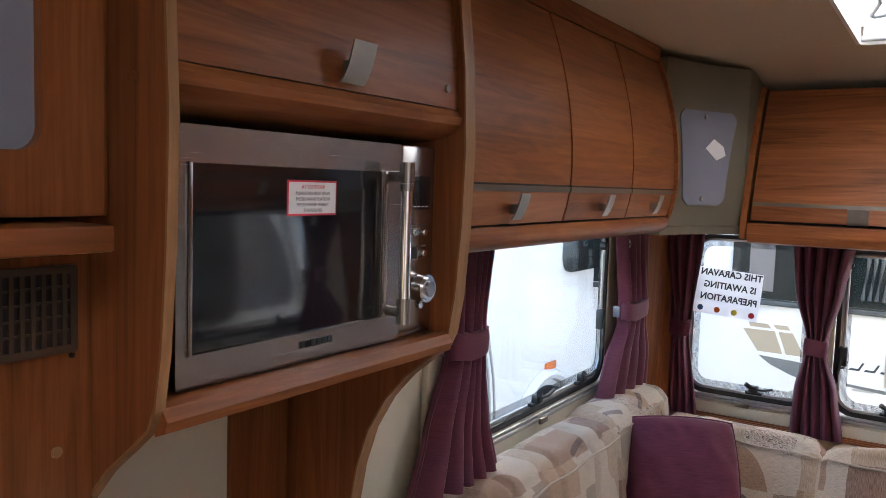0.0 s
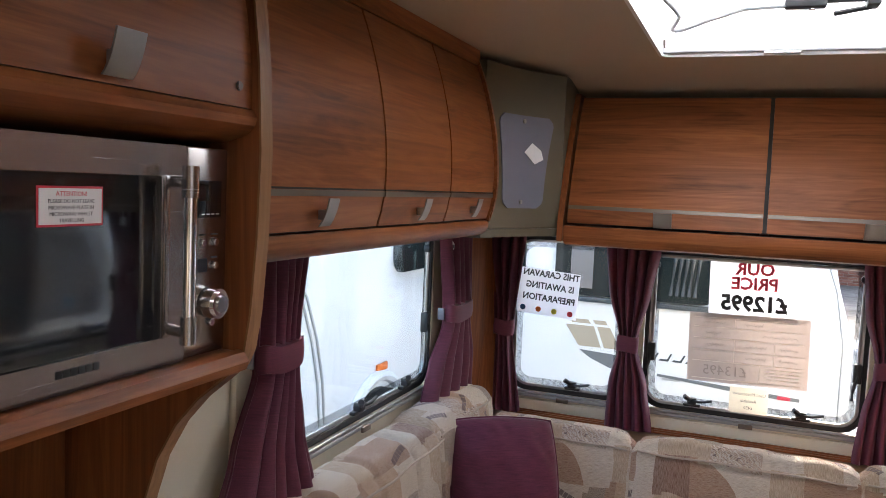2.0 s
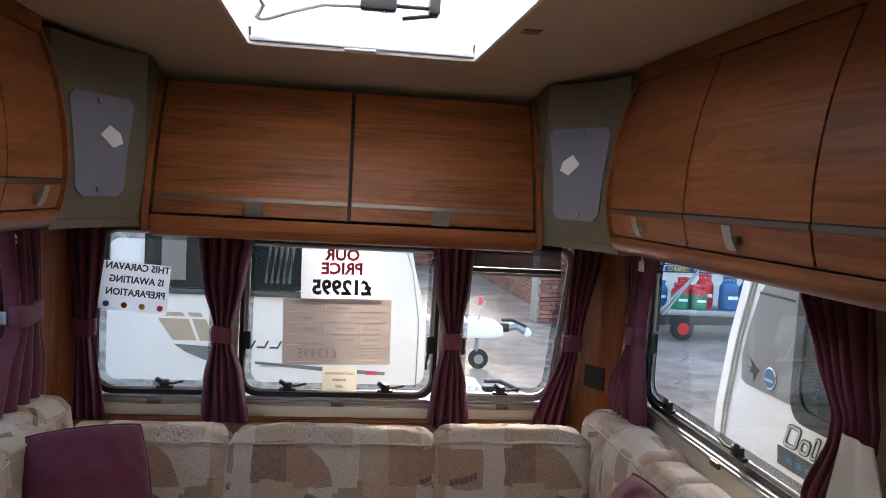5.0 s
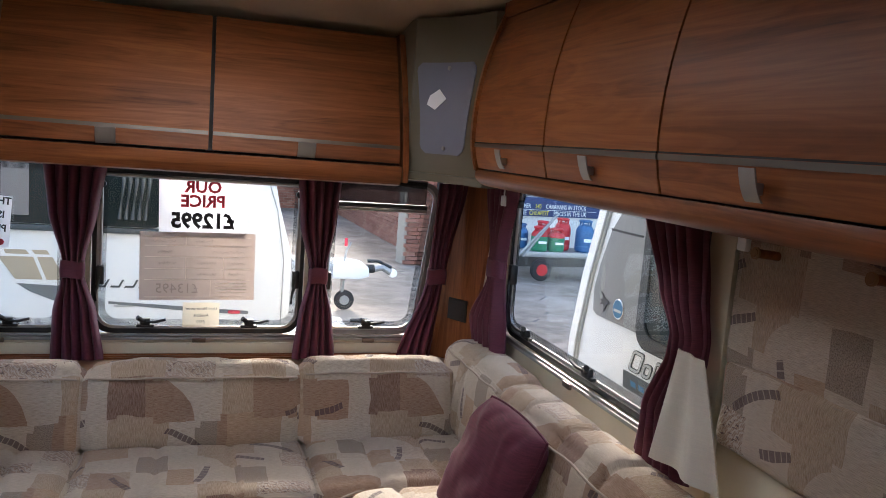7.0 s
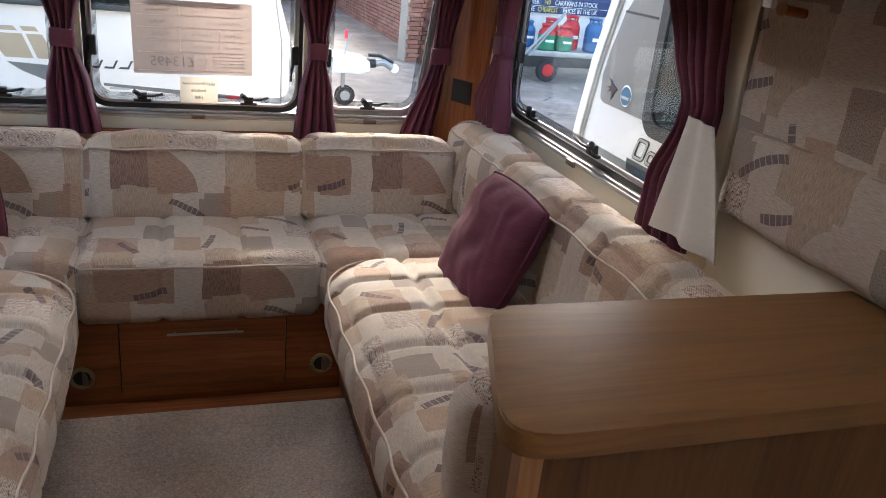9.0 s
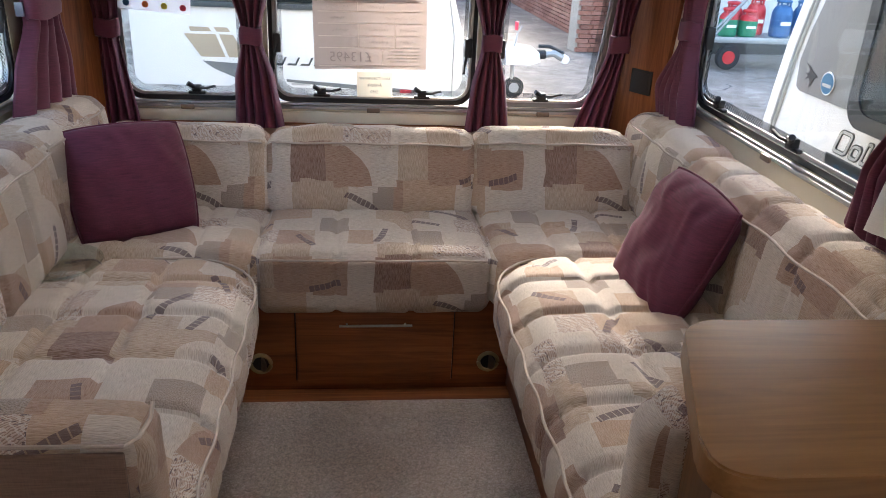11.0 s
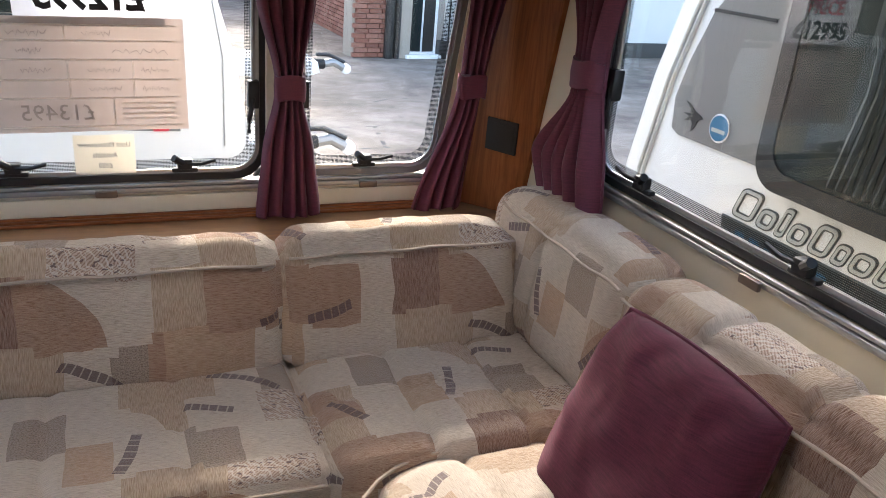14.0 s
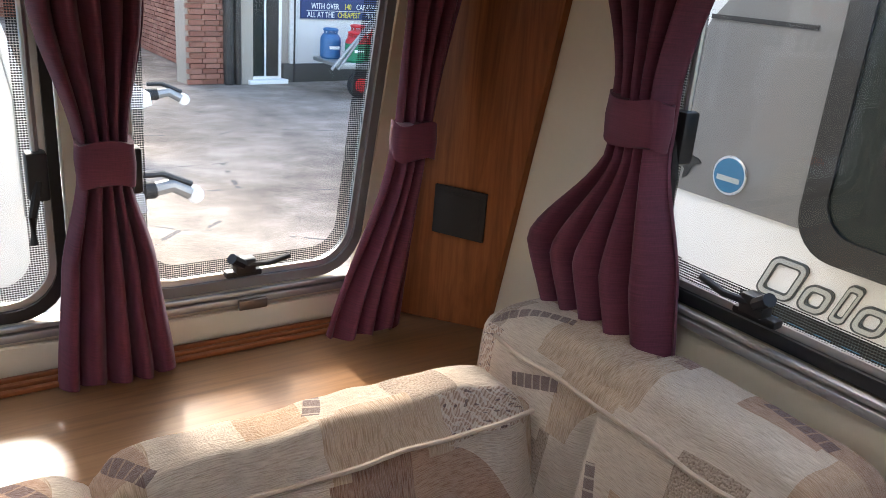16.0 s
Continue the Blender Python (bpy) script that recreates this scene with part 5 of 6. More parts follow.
def notice(name, x0, z0, x1, z1, material, label, tilt=0.0, y=GY):
    n = thing(name, ((x0 + x1) / 2, y, (z0 + z1) / 2), label, "notice")
    b = bmesh.new()
    c = Vector(((x0 + x1) / 2, y, (z0 + z1) / 2))
    rot = Matrix.Rotation(radians(tilt), 4, "Y")
    hw, hh = (x1 - x0) / 2, (z1 - z0) / 2
    g = []
    for i in range(9):
        g.append([b.verts.new(c + rot @ Vector((-hw + 2 * hw * i / 8, -0.003 * math.sin(i * 0.8) - 0.001 * j, -hh + 2 * hh * j / 4))) for j in range(5)])
    for r0, r1 in zip(g, g[1:]):
        for k in range(4):
            b.faces.new((r0[k], r0[k + 1], r1[k + 1], r1[k]))
    bmesh.ops.solidify(b, geom=b.faces[:], thickness=0.0006)
    part("sheet", b, material, n)
    return n, c, rot


def mirrored(c, rot, dx, dz, off=0.0078):
    return Matrix.Translation(c) @ rot @ pose(dx, -off, dz, 90, 0, 180)


n, c, rot = notice("price_notice", -0.165, 1.085, 0.148, 1.305, PAPER, "white price notice taped to the glass, printing seen from behind", -1)
lettering("line", "OUR", 0.062, mirrored(c, rot, 0.0, 0.072), RED_PRINT, n, 1.0, bold=0.002)
lettering("line", "PRICE", 0.062, mirrored(c, rot, 0.0, 0.018), RED_PRINT, n, 1.0, bold=0.002)
lettering("line", "£12995", 0.078, mirrored(c, rot, 0.0, -0.056), INK, n, 0.98, bold=0.003)
n, c, rot = notice("details_card", -0.226, 0.838, 0.190, 1.098, CARD, "buff details card with a ruled grid and faint handwriting", -1, GY - 0.010)
for z0, z1, cuts in ((0.0785, 0.1135, (-0.045,)), (0.0365, 0.0785, ()), (-0.0085, 0.0365, (-0.045, 0.092)), (-0.0505, -0.0085, (-0.045, 0.092)), (-0.1165, -0.0505, (0.045,))):
    for x in cuts:
        b = box((x - 0.0015, -0.0072, z0 + 0.0015), (x + 0.0015, -0.0064, z1 - 0.0015))
        bmesh.ops.transform(b, matrix=Matrix.Translation(c) @ rot, verts=b.verts)
        part("rule", b, CARD_RULE, n)
for z in (0.1135, 0.0785, 0.0365, -0.0085, -0.0505, -0.1165):
    b = box((-0.19, -0.0072, z - 0.0015), (0.19, -0.0064, z + 0.0015))
    bmesh.ops.transform(b, matrix=Matrix.Translation(c) @ rot, verts=b.verts)
    part("rule", b, CARD_RULE, n)
for k in range(4):
    b = box((0.062, -0.0072, -0.066 - 0.012 * k), (0.18, -0.0064, -0.062 - 0.012 * k))
    bmesh.ops.transform(b, matrix=Matrix.Translation(c) @ rot, verts=b.verts)
    part("small_print", b, CARD_RULE, n)
for dx, dz, w in ((-0.12, 0.095, 0.08), (0.02, 0.095, 0.06), (0.11, 0.056, 0.12), (-0.12, 0.056, 0.05), (0.14, 0.013, 0.06), (0.03, 0.013, 0.07), (-0.11, 0.013, 0.06), (0.14, -0.03, 0.06), (0.03, -0.03, 0.07)):
    pts = [Matrix.Translation(c) @ rot @ Vector((dx - w / 2 + w * k / 16, -0.0076, dz + 0.008 * math.sin(k * 2.4 + dx * 40) * (0.4 + 0.6 * abs(math.sin(k * 0.9))))) for k in range(17)]
    part("handwriting", tube(pts, 0.0008, None, 5), FAINT_INK, n)
lettering("line", "£13495", 0.052, mirrored(c, rot, -0.075, -0.085, 0.0066), FAINT_INK, n)
n, c, rot = notice("mover_notice", -0.068, 0.731, 0.066, 0.828, CREAM_CARD, "small printed card under the details card, seen from behind", 0, GY - 0.004)
lettering("line", "Used Motormover\nAvailable\n£450", 0.0178, mirrored(c, rot, 0, 0), INK, n, 0.86, spacing=1.45)
n, c, rot = notice("preparation_notice", -0.915, 1.020, -0.655, 1.205, PAPER, "white notice with three lines of print, seen from behind", 4)
lettering("line", "THIS CARAVAN\nIS AWAITING\nPREPARATION", 0.036, mirrored(c, rot, 0.012, 0.026), INK, n, 0.92, spacing=1.35, bold=0.001)
for k, m in enumerate((BLUE, ORANGE, INK_YEL, INK_RED)):
    b = disc(Matrix.Translation(c) @ rot @ Vector((-0.09 + 0.065 * k, -0.008, -0.07)), (0, 1, 0), 0.012, 0.001, None, 7)
    part("picture", b, m, n)

# ---------------------------------------------------------------- right side behind the chest: padded wall panel with pegs
pad = thing("padded_panel", (1.04, 2.95, 0.9), "patchwork-covered padded wall panel with a gathered pocket", "wall panel")
cushion("upper_pad", (1.035, 2.42, 1.085), (1.0585, 3.335, 1.376), pad, "y", 1, 0.011, 0.006, (), (), 0, (50, 2, 14), seed=33, sag=0.003)
pk = cushion("pocket", (1.022, 2.42, 0.915), (1.0585, 3.318, 1.100), pad, "y", 1, 0.014, 0.010, (), (), 0, (60, 2, 12), seed=37, sag=0.006)
piping(pad, [(1.030, 3.30 - 0.86 * k / 20, 1.096 + 0.004 * math.sin(k * 0.8)) for k in range(21)], 0.0022)
for y in (3.215, 2.943, 2.67):
    pg = thing("coat_peg", (1.02, y, 1.32), "turned wooden coat peg on the padded panel", "coat peg", "coat pegs")
    part("shank", tube([(1.04, y, 1.330), (0.985, y, 1.335)], 0.009, None, 12), WOOD_Y, pg)
    part("tip", disc((0.982, y, 1.3353), (1, 0, -0.1), 0.012, 0.010, None, 16, 0.003), TRIM, pg)

# ---------------------------------------------------------------- wooden chest beside the seat
chest = thing("side_chest", (0.7, 2.8, 0), "wooden chest with a rounded oak-effect top beside the seat", "chest")
top = []
corner = [(0.280, 2.640, 0.075), (W - 0.002, 2.640, 0.002), (W - 0.002, 2.955, 0.002), (0.380, 2.958, 0.045)]
for k, (x, y, r) in enumerate(corner):
    p, a, c = Vector((x, y)), Vector(corner[k - 1][:2]), Vector(corner[(k + 1) % 4][:2])
    d0, d1 = (a - p).normalized(), (c - p).normalized()
    s0, s1 = p + d0 * r, p + d1 * r
    for t in [q / 7 for q in range(8)]:
        top.append(tuple(s0 * (1 - t) ** 2 + p * 2 * t * (1 - t) + s1 * t * t))
part("top", prism(top, "z", 0.860, 0.895, None, 0.003), TOP_WOOD, chest, "oak-effect top with rounded corners")
part("body", prism([(0.345, 2.668), (W - 0.002, 2.668), (W - 0.002, 2.945), (0.415, 2.945), (0.350, 2.70)], "z", -0.006, 0.8595), CHEST_SHADED, chest)
part("corner_post", prism([(0.318, 2.662), (0.343, 2.655), (0.347, 2.69), (0.335, 2.72)], "z", -0.006, 0.8595), TRIM, chest, "paler edge post")

# ---------------------------------------------------------------- microwave housing and kitchen side
house = thing("microwave_housing", (-0.9, 2.63, 1.0), "cherry-wood housing with bowed side panels around the microwave", "kitchen cabinet")


def side_panel(y0, y1, mat_edge):
    """A bowed upright panel that sweeps back to the wall below the microwave."""
    front_edge = [(-0.735, 1.92), (-0.712, 1.80), (-0.698, 1.68), (-0.692, 1.56), (-0.695, 1.44), (-0.703, 1.33), (-0.712, 1.275)]
    sweep = [(-0.722, 1.252), (-0.745, 1.232), (-0.79, 1.195), (-0.83, 1.15), (-0.865, 1.09), (-0.888, 1.02), (-0.902, 0.94), (-0.91, 0.84), (-0.914, 0.70), (-0.915, -0.006)]
    out = front_edge + sweep
    p = part("side_panel", prism(out + [(-W + 0.002, -0.006), (-W + 0.002, 1.92)], "y", y0, y1), WOOD_Z, house)
    b = bmesh.new()
    rows = []
    for k, (x, z) in enumerate(out):
        a, c = Vector(out[max(k - 1, 0)]), Vector(out[min(k + 1, len(out) - 1)])
        d = (c - a).normalized()
        nx, nz = d.y * -1, d.x
        if nx < 0:
            nx, nz = -nx, -nz
        rows.append([b.verts.new((x + nx * e, y, z + nz * e)) for y, e in ((y0 - 0.003, 0.0005), (y0 - 0.003, 0.004), (y1 + 0.003, 0.004), (y1 + 0.003, 0.0005))])
    for r0, r1 in zip(rows, rows[1:]):
        for k in range(4):
            b.faces.new((r0[k], r0[(k + 1) % 4], r1[(k + 1) % 4], r1[k]))
    b.faces.new(rows[0]), b.faces.new(rows[-1][::-1])
    part("edge_trim", b, TRIM, p, "pale wooden edging", 50)


side_panel(2.3725, 2.3785, TRIM)
side_panel(2.908, 2.930, TRIM)
part("shelf", box((-W + 0.002, 2.379, 1.256), (-0.722, 2.9075, 1.274), 0.003), WOOD_Y, house)
part("front_lip", prism([(-0.7215, 1.242), (-0.706, 1.248), (-0.702, 1.260), (-0.710, 1.273), (-0.7215, 1.276)], "y", 2.379, 2.9075), WOOD_Y, house, "curved lip under the microwave")
part("top_scoop", prism([(-0.7045, 1.6165), (-0.698, 1.606), (-0.701, 1.595), (-0.714, 1.583), (-0.745, 1.573), (-0.80, 1.567), (-W + 0.002, 1.566), (-W + 0.002, 1.6165)], "y", 2.379, 2.9075), WOOD_Y, house, "scooped panel above the microwave")
# black sheet paints the shade at the back of the microwave recess
part("back", box((-W + 0.003, 2.379, 1.2805), (-W + 0.014, 2.9075, 1.565)), GAP_SHADE_BLACK, house)
zz = [(1.618 + 0.302 * k / 10) for k in range(11)]
ux = lambda z: -0.704 - 0.55 * max(0, z - 1.60) ** 2
part("upper_body", prism([(ux(z) - 0.022, z) for z in zz] + [(-W + 0.002, 1.92), (-W + 0.002, 1.618)], "y", 2.379, 2.9075), WOOD_Z, house)
door = part("door", prism([(ux(z), z) for z in zz] + [(ux(z) - 0.018, z) for z in zz[::-1]], "y", 2.383, 2.904, None, 0.002), WOOD_Y, house, "bowed lift-up door")
bow_handle(door, (ux(1.665) + 0.001, 2.645, 1.650), "y", 1, 0.050, 0.044)
part("lock", disc((ux(1.645) + 0.002, 2.872, 1.646), (1, 0, 0), 0.0065, 0.004, None, 18, 0.001), STRIP, door, "small round lock")
structure("wall_panel_wood", box((-W, 2.775, -0.006), (-W + 0.010, 2.907, 1.2615)), WOOD_Z, "upright wooden panel on the cream wall")

mw = thing("microwave_oven", (-0.9, 2.66, 1.281), "brushed-steel microwave oven with a dark glass door", "microwave oven")
Y0, Y1, Z0, Z1, FX = 2.414, 2.895, 1.277, 1.560, -0.735
part("body", box((-1.03, Y0 + 0.004, Z0 + 0.003), (FX - 0.0125, Y1 - 0.004, Z1 - 0.004), 0.004), BLACK, mw, "black painted casing")
YC = 2.807
dr = part("door", ring(rounded(Y0, Z0, YC, Z1, 0.006, 3), rounded(Y0 + 0.020, Z0 + 0.037, YC - 0.046, Z1 - 0.040, 0.003, 3), "x", FX - 0.008, FX), STEEL, mw, "brushed steel door surround")
part("glass", box((FX - 0.012, Y0 + 0.019, Z0 + 0.036), (FX - 0.004, YC - 0.045, Z1 - 0.039)), GLOSS_BLACK, dr, "dark glossy door glass")
part("side_bead", box((FX - 0.002, Y0 + 0.013, Z0 + 0.036), (FX + 0.004, Y0 + 0.0195, Z1 - 0.039), 0.002), STEEL, dr)
part("side_bead", box((FX - 0.002, YC - 0.045, Z0 + 0.036), (FX + 0.004, YC - 0.034, Z1 - 0.039), 0.002), STEEL, dr)
hy_ = YC - 0.030
b = tube([(FX + 0.031, hy_, Z0 + 0.034), (FX + 0.031, hy_, Z1 - 0.030)], 0.0085, None, 14)
hd = part("handle", b, CHROME, dr, "polished bar handle")
for z in (Z0 + 0.045, Z1 - 0.046):
    part("handle_post", tube([(FX - 0.001, YC - 0.024, z), (FX + 0.029, hy_, z)], 0.0075, None, 12), STEEL, hd)
for z0_, z1_ in ((Z0 + 0.030, Z0 + 0.066), (Z1 - 0.066, Z1 - 0.026)):
    part("handle_sleeve", tube([(FX + 0.031, hy_, z0_), (FX + 0.031, hy_, z1_)], 0.0105, None, 14), STEEL, hd)
cp = part("control_panel", box((FX - 0.012, YC + 0.002, Z0), (FX - 0.001, Y1, Z1), 0.004), STEEL, mw, "brushed steel control panel")
yc = (YC + Y1) / 2 + 0.004
part("display", box((FX - 0.0005, yc - 0.024, Z1 - 0.094), (FX + 0.001, yc + 0.024, Z1 - 0.044), 0.001), GLOSS_BLACK, cp, "black display")
for k in range(4):
    part("display_mark", box((FX + 0.0012, yc - 0.018 + 0.010 * k, Z1 - 0.090), (FX + 0.0016, yc - 0.012 + 0.010 * k, Z1 - 0.0885)), INK_WHITE, cp)
for dy, z in ((-0.014, Z1 - 0.128), (0.012, Z1 - 0.128), (0.012, Z1 - 0.160), (0.006, Z0 + 0.044)):
    part("button", disc((FX + 0.002, yc + dy, z), (1, 0, 0), 0.0055, 0.005, None, 16, 0.0015), CHROME, cp)
    part("button_mark", box((FX - 0.0008, yc + dy - 0.006, z + 0.010), (FX + 0.0001, yc + dy + 0.006, z + 0.012)), INK, cp)
part("badge", box((FX - 0.0008, yc - 0.024, Z1 - 0.168), (FX + 0.0006, yc - 0.004, Z1 - 0.150)), INK, cp)
kn = part("knob", disc((FX + 0.010, yc + 0.002, Z1 - 0.212), (1, 0, 0), 0.021, 0.022, None, 32, 0.004), CHROME, cp, "chrome rotary knob")
part("knob_cap", disc((FX + 0.022, yc + 0.002, Z1 - 0.212), (1, 0, 0), 0.012, 0.004, None, 24, 0.001), STEEL, kn)
for k in range(6):
    y = 2.600 + 0.0105 * k
    part("maker_mark", box((FX + 0.0002, y, Z0 + 0.018), (FX + 0.0012, y + 0.0085, Z0 + 0.027), 0.001), BLACK, dr)
lab = part("warning_label", box((FX - 0.0038, 2.578, 1.461), (FX - 0.0030, 2.668, 1.505), 0.0003), INK_RED, dr, "white warning label edged in red")
part("label_face", box((FX - 0.0032, 2.5805, 1.4635), (FX - 0.0024, 2.6655, 1.5025)), INK_WHITE, lab)
for words, z, sz, mt in (("ATTENTION!", 1.4965, 0.0072, INK_RED), ("PLEASE DO NOT LEAVE", 1.4885, 0.0060, INK), ("MICROWAVE PLATE IN", 1.4815, 0.0060, INK), ("MICROWAVE WHILST", 1.4745, 0.0060, INK), ("TRAVELLING", 1.4675, 0.0060, INK)):
    lettering("label_line", words, sz, pose(FX - 0.0021, 2.623, z, 90, 0, 90), mt, lab, 1.0, 0.0001)

# overhead cupboard, shelf and grille at the kitchen's end
cup = thing("glazed_cupboard", (-0.9, 2.1, 1.46), "cherry-wood overhead cupboard with a frosted glass door", "cupboard")
part("body", box((-W + 0.002, 1.70, 1.462), (-0.786, 2.3715, 1.915), 0.002), WOOD_Z, cup)
o, i = rounded(1.86, 1.464, 2.352, 1.912, 0.006), rounded(1.94, 1.524, 2.290, 1.85, 0.022)
dd = part("door", ring(o, i, "x", -0.7855, -0.764), WOOD_Z, cup, "framed door")
part("frosted_panel", prism(rounded(1.937, 1.521, 2.293, 1.853, 0.022), "x", -0.7805, -0.776), FROST, dd, "frosted grey glass")
sh = thing("kitchen_shelf", (-0.8, 2.1, 1.43), "narrow wooden shelf lip under the glazed cupboard", "shelf")
part("board", box((-W + 0.002, 1.70, 1.432), (-0.722, 2.336, 1.4575), 0.003), WOOD_Y, sh)
structure("kitchen_side_panel", box((-W + 0.002, 1.70, -0.006), (-0.815, 2.3715, 1.4315), 0.002), WOOD_Z, "upright wooden panel under the cupboard")
gr = thing("air_grille", (-0.815, 2.25, 1.33), "brown slatted air grille in the wooden panel", "air grille")
part("surround", ring(rounded(2.10, 1.322, 2.352, 1.412, 0.004, 2), rounded(2.108, 1.330, 2.344, 1.404, 0.002, 2), "x", -0.8145, -0.809), GRILLE, gr)
part("backing", box((-0.8146, 2.108, 1.330), (-0.8136, 2.344, 1.404)), GAP_SHADE_BLACK, gr)
for k in range(22):
    part("slat", box((-0.8135, 2.111 + 0.0107 * k, 1.330), (-0.8095, 2.1155 + 0.0107 * k, 1.404)), GRILLE, gr)
for k in range(4):
    part("cross_slat", box((-0.8125, 2.108, 1.344 + 0.015 * k), (-0.8105, 2.344, 1.3465 + 0.015 * k)), GRILLE, gr)
for z, y in ((1.318, 2.347), (1.22, 2.330)):
    sc = thing("screw_cap", (-0.81, y, z), "small round screw cap on the wooden panel", "screw cap", "screw caps")
    part("cap", disc((-0.8125, y, z), (1, 0, 0), 0.006 if z < 1.3 else 0.003, 0.004, None, 14, 0.001), TRIM if z < 1.3 else BLACK, sc)
sc = thing("screw_cap", (-0.74, 2.371, 1.60), "small round screw cap on the wooden panel", "screw cap", "screw caps")
part("cap", disc((-0.745, 2.3705, 1.60), (0, 1, 0), 0.006, 0.004, None, 14, 0.001), WOOD_Z, sc)

# ---------------------------------------------------------------- outside: yard, caravans, building
GZ = -0.62
b = bmesh.new()
bmesh.ops.create_grid(b, x_segments=4, y_segments=4, size=400)
bmesh.ops.translate(b, verts=b.verts, vec=(0, 0, GZ))
structure("ground", b, YARD, "worn grey concrete yard, patched and cracked")


def van_body(outline, axis, s0, s1, parent, bevel=0.05):
    return part("body", prism(outline, axis, s0, s1, None, bevel), GEL, parent, "white gelcoat body")


def wheel(parent, c, axis, r, w, hub=GALV):
    t = part("tyre", disc(c, axis, r, w, None, 32, w * 0.25), RUBBER, parent)
    part("rim", disc(Vector(c) - Vector(axis) * (w * 0.5), axis, r * 0.55, 0.02, None, 24, 0.005), hub, t)


# neighbour beside the right-hand windows
RX = 1.74
vr = thing("caravan", (RX + 1.1, 2.6, GZ), "white touring caravan parked alongside, dark panel round its window", "caravan", "parked caravans")
van_body([(5.33, -0.20), (5.40, 0.25), (5.37, 0.62), (5.30, 0.95), (5.20, 1.25), (5.02, 1.62), (4.75, 1.95), (4.4, 2.06), (-1.4, 2.06), (-1.5, 1.9), (-1.5, -0.20)], "x", RX, RX + 2.2, vr, 0.03)
for off in (0.0, 0.028):
    pts = [(RX - 0.004, y - 0.055 - off, z) for y, z in ((5.33, -0.15), (5.375, 0.25), (5.345, 0.62), (5.275, 0.95), (5.175, 1.25), (4.995, 1.62), (4.73, 1.93))]
    part("corner_trim", tube(pts, 0.007, None, 6), SILVER_DECAL, vr, "grey corner trim")
grey = [(5.155, 0.80), (5.165, 0.90), (5.13, 1.02), (5.06, 1.18), (4.96, 1.30), (4.83, 1.375), (4.70, 1.385), (3.0, 1.385), (3.0, 0.785), (5.12, 0.785)]
part("grey_panel", prism(grey, "x", RX - 0.006, RX - 0.001), GREY_BAND, vr, "dark grey patterned panel")
part("panel_line", box((RX - 0.009, 4.80, 1.182), (RX - 0.0062, 5.06, 1.192)), BLACK, vr)
w = part("window", prism(rounded(3.35, 0.775, 4.70, 1.345, 0.10), "x", RX - 0.035, RX - 0.0065, None, 0.008), FAR_GLASS, vr, "tinted caravan window")
part("window_edge", ring(rounded(3.33, 0.745, 4.73, 1.370, 0.09), rounded(3.385, 0.800, 4.677, 1.318, 0.075), "x", RX - 0.042, RX - 0.0064), BLACK, w)
# folds and notice sit at the opaque pane's face, darkened to look inside
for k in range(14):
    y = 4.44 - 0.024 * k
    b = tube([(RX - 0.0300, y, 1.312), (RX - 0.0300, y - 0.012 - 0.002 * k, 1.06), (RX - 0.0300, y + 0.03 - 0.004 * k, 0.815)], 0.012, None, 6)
    part("inner_curtain", b, DIM_FOLD, w, "curtain folds set on the glass, coloured dark as if dimmed behind it")
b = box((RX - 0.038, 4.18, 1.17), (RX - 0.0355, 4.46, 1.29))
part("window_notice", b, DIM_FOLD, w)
bd = part("badge", disc((RX - 0.009, 4.93, 0.852), (1, 0, 0), 0.045, 0.006, None, 32, 0.002), CHROME, vr, "round blue badge")
part("badge_face", disc((RX - 0.0125, 4.93, 0.852), (1, 0, 0), 0.039, 0.002, None, 32), BLUE_DECAL, bd)
part("badge_bar", box((RX - 0.0142, 4.90, 0.838), (RX - 0.0132, 4.96, 0.850)), SILVER_DECAL, bd)
swallow = [(5.105, 0.900), (5.075, 0.893), (5.055, 0.878), (5.040, 0.872), (5.022, 0.868), (5.012, 0.860), (5.028, 0.854), (5.036, 0.846), (5.046, 0.822), (5.060, 0.812), (5.058, 0.836), (5.068, 0.846), (5.098, 0.838), (5.078, 0.856), (5.108, 0.862), (5.076, 0.866), (5.074, 0.880)]
b = prism(swallow, "x", RX - 0.0085, RX - 0.0061)
part("bird_mark", b, BLACK, vr, "small black emblem")
part("name_band", prism([(4.845, 0.608), (4.835, 0.535), (3.4, 0.535), (3.4, 0.608)], "x", RX - 0.0045, RX - 0.0005), SHADE_DECAL, vr, "dark decal band")
for k in range(6):
    y = 4.77 - 0.062 * k
    b = prism([(y, 0.558), (y + 0.008, 0.580), (y - 0.030, 0.580), (y - 0.038, 0.558)], "x", RX - 0.0062, RX - 0.0048)
    part("name_bar", b, BLUE_DECAL, vr)
y = 4.80
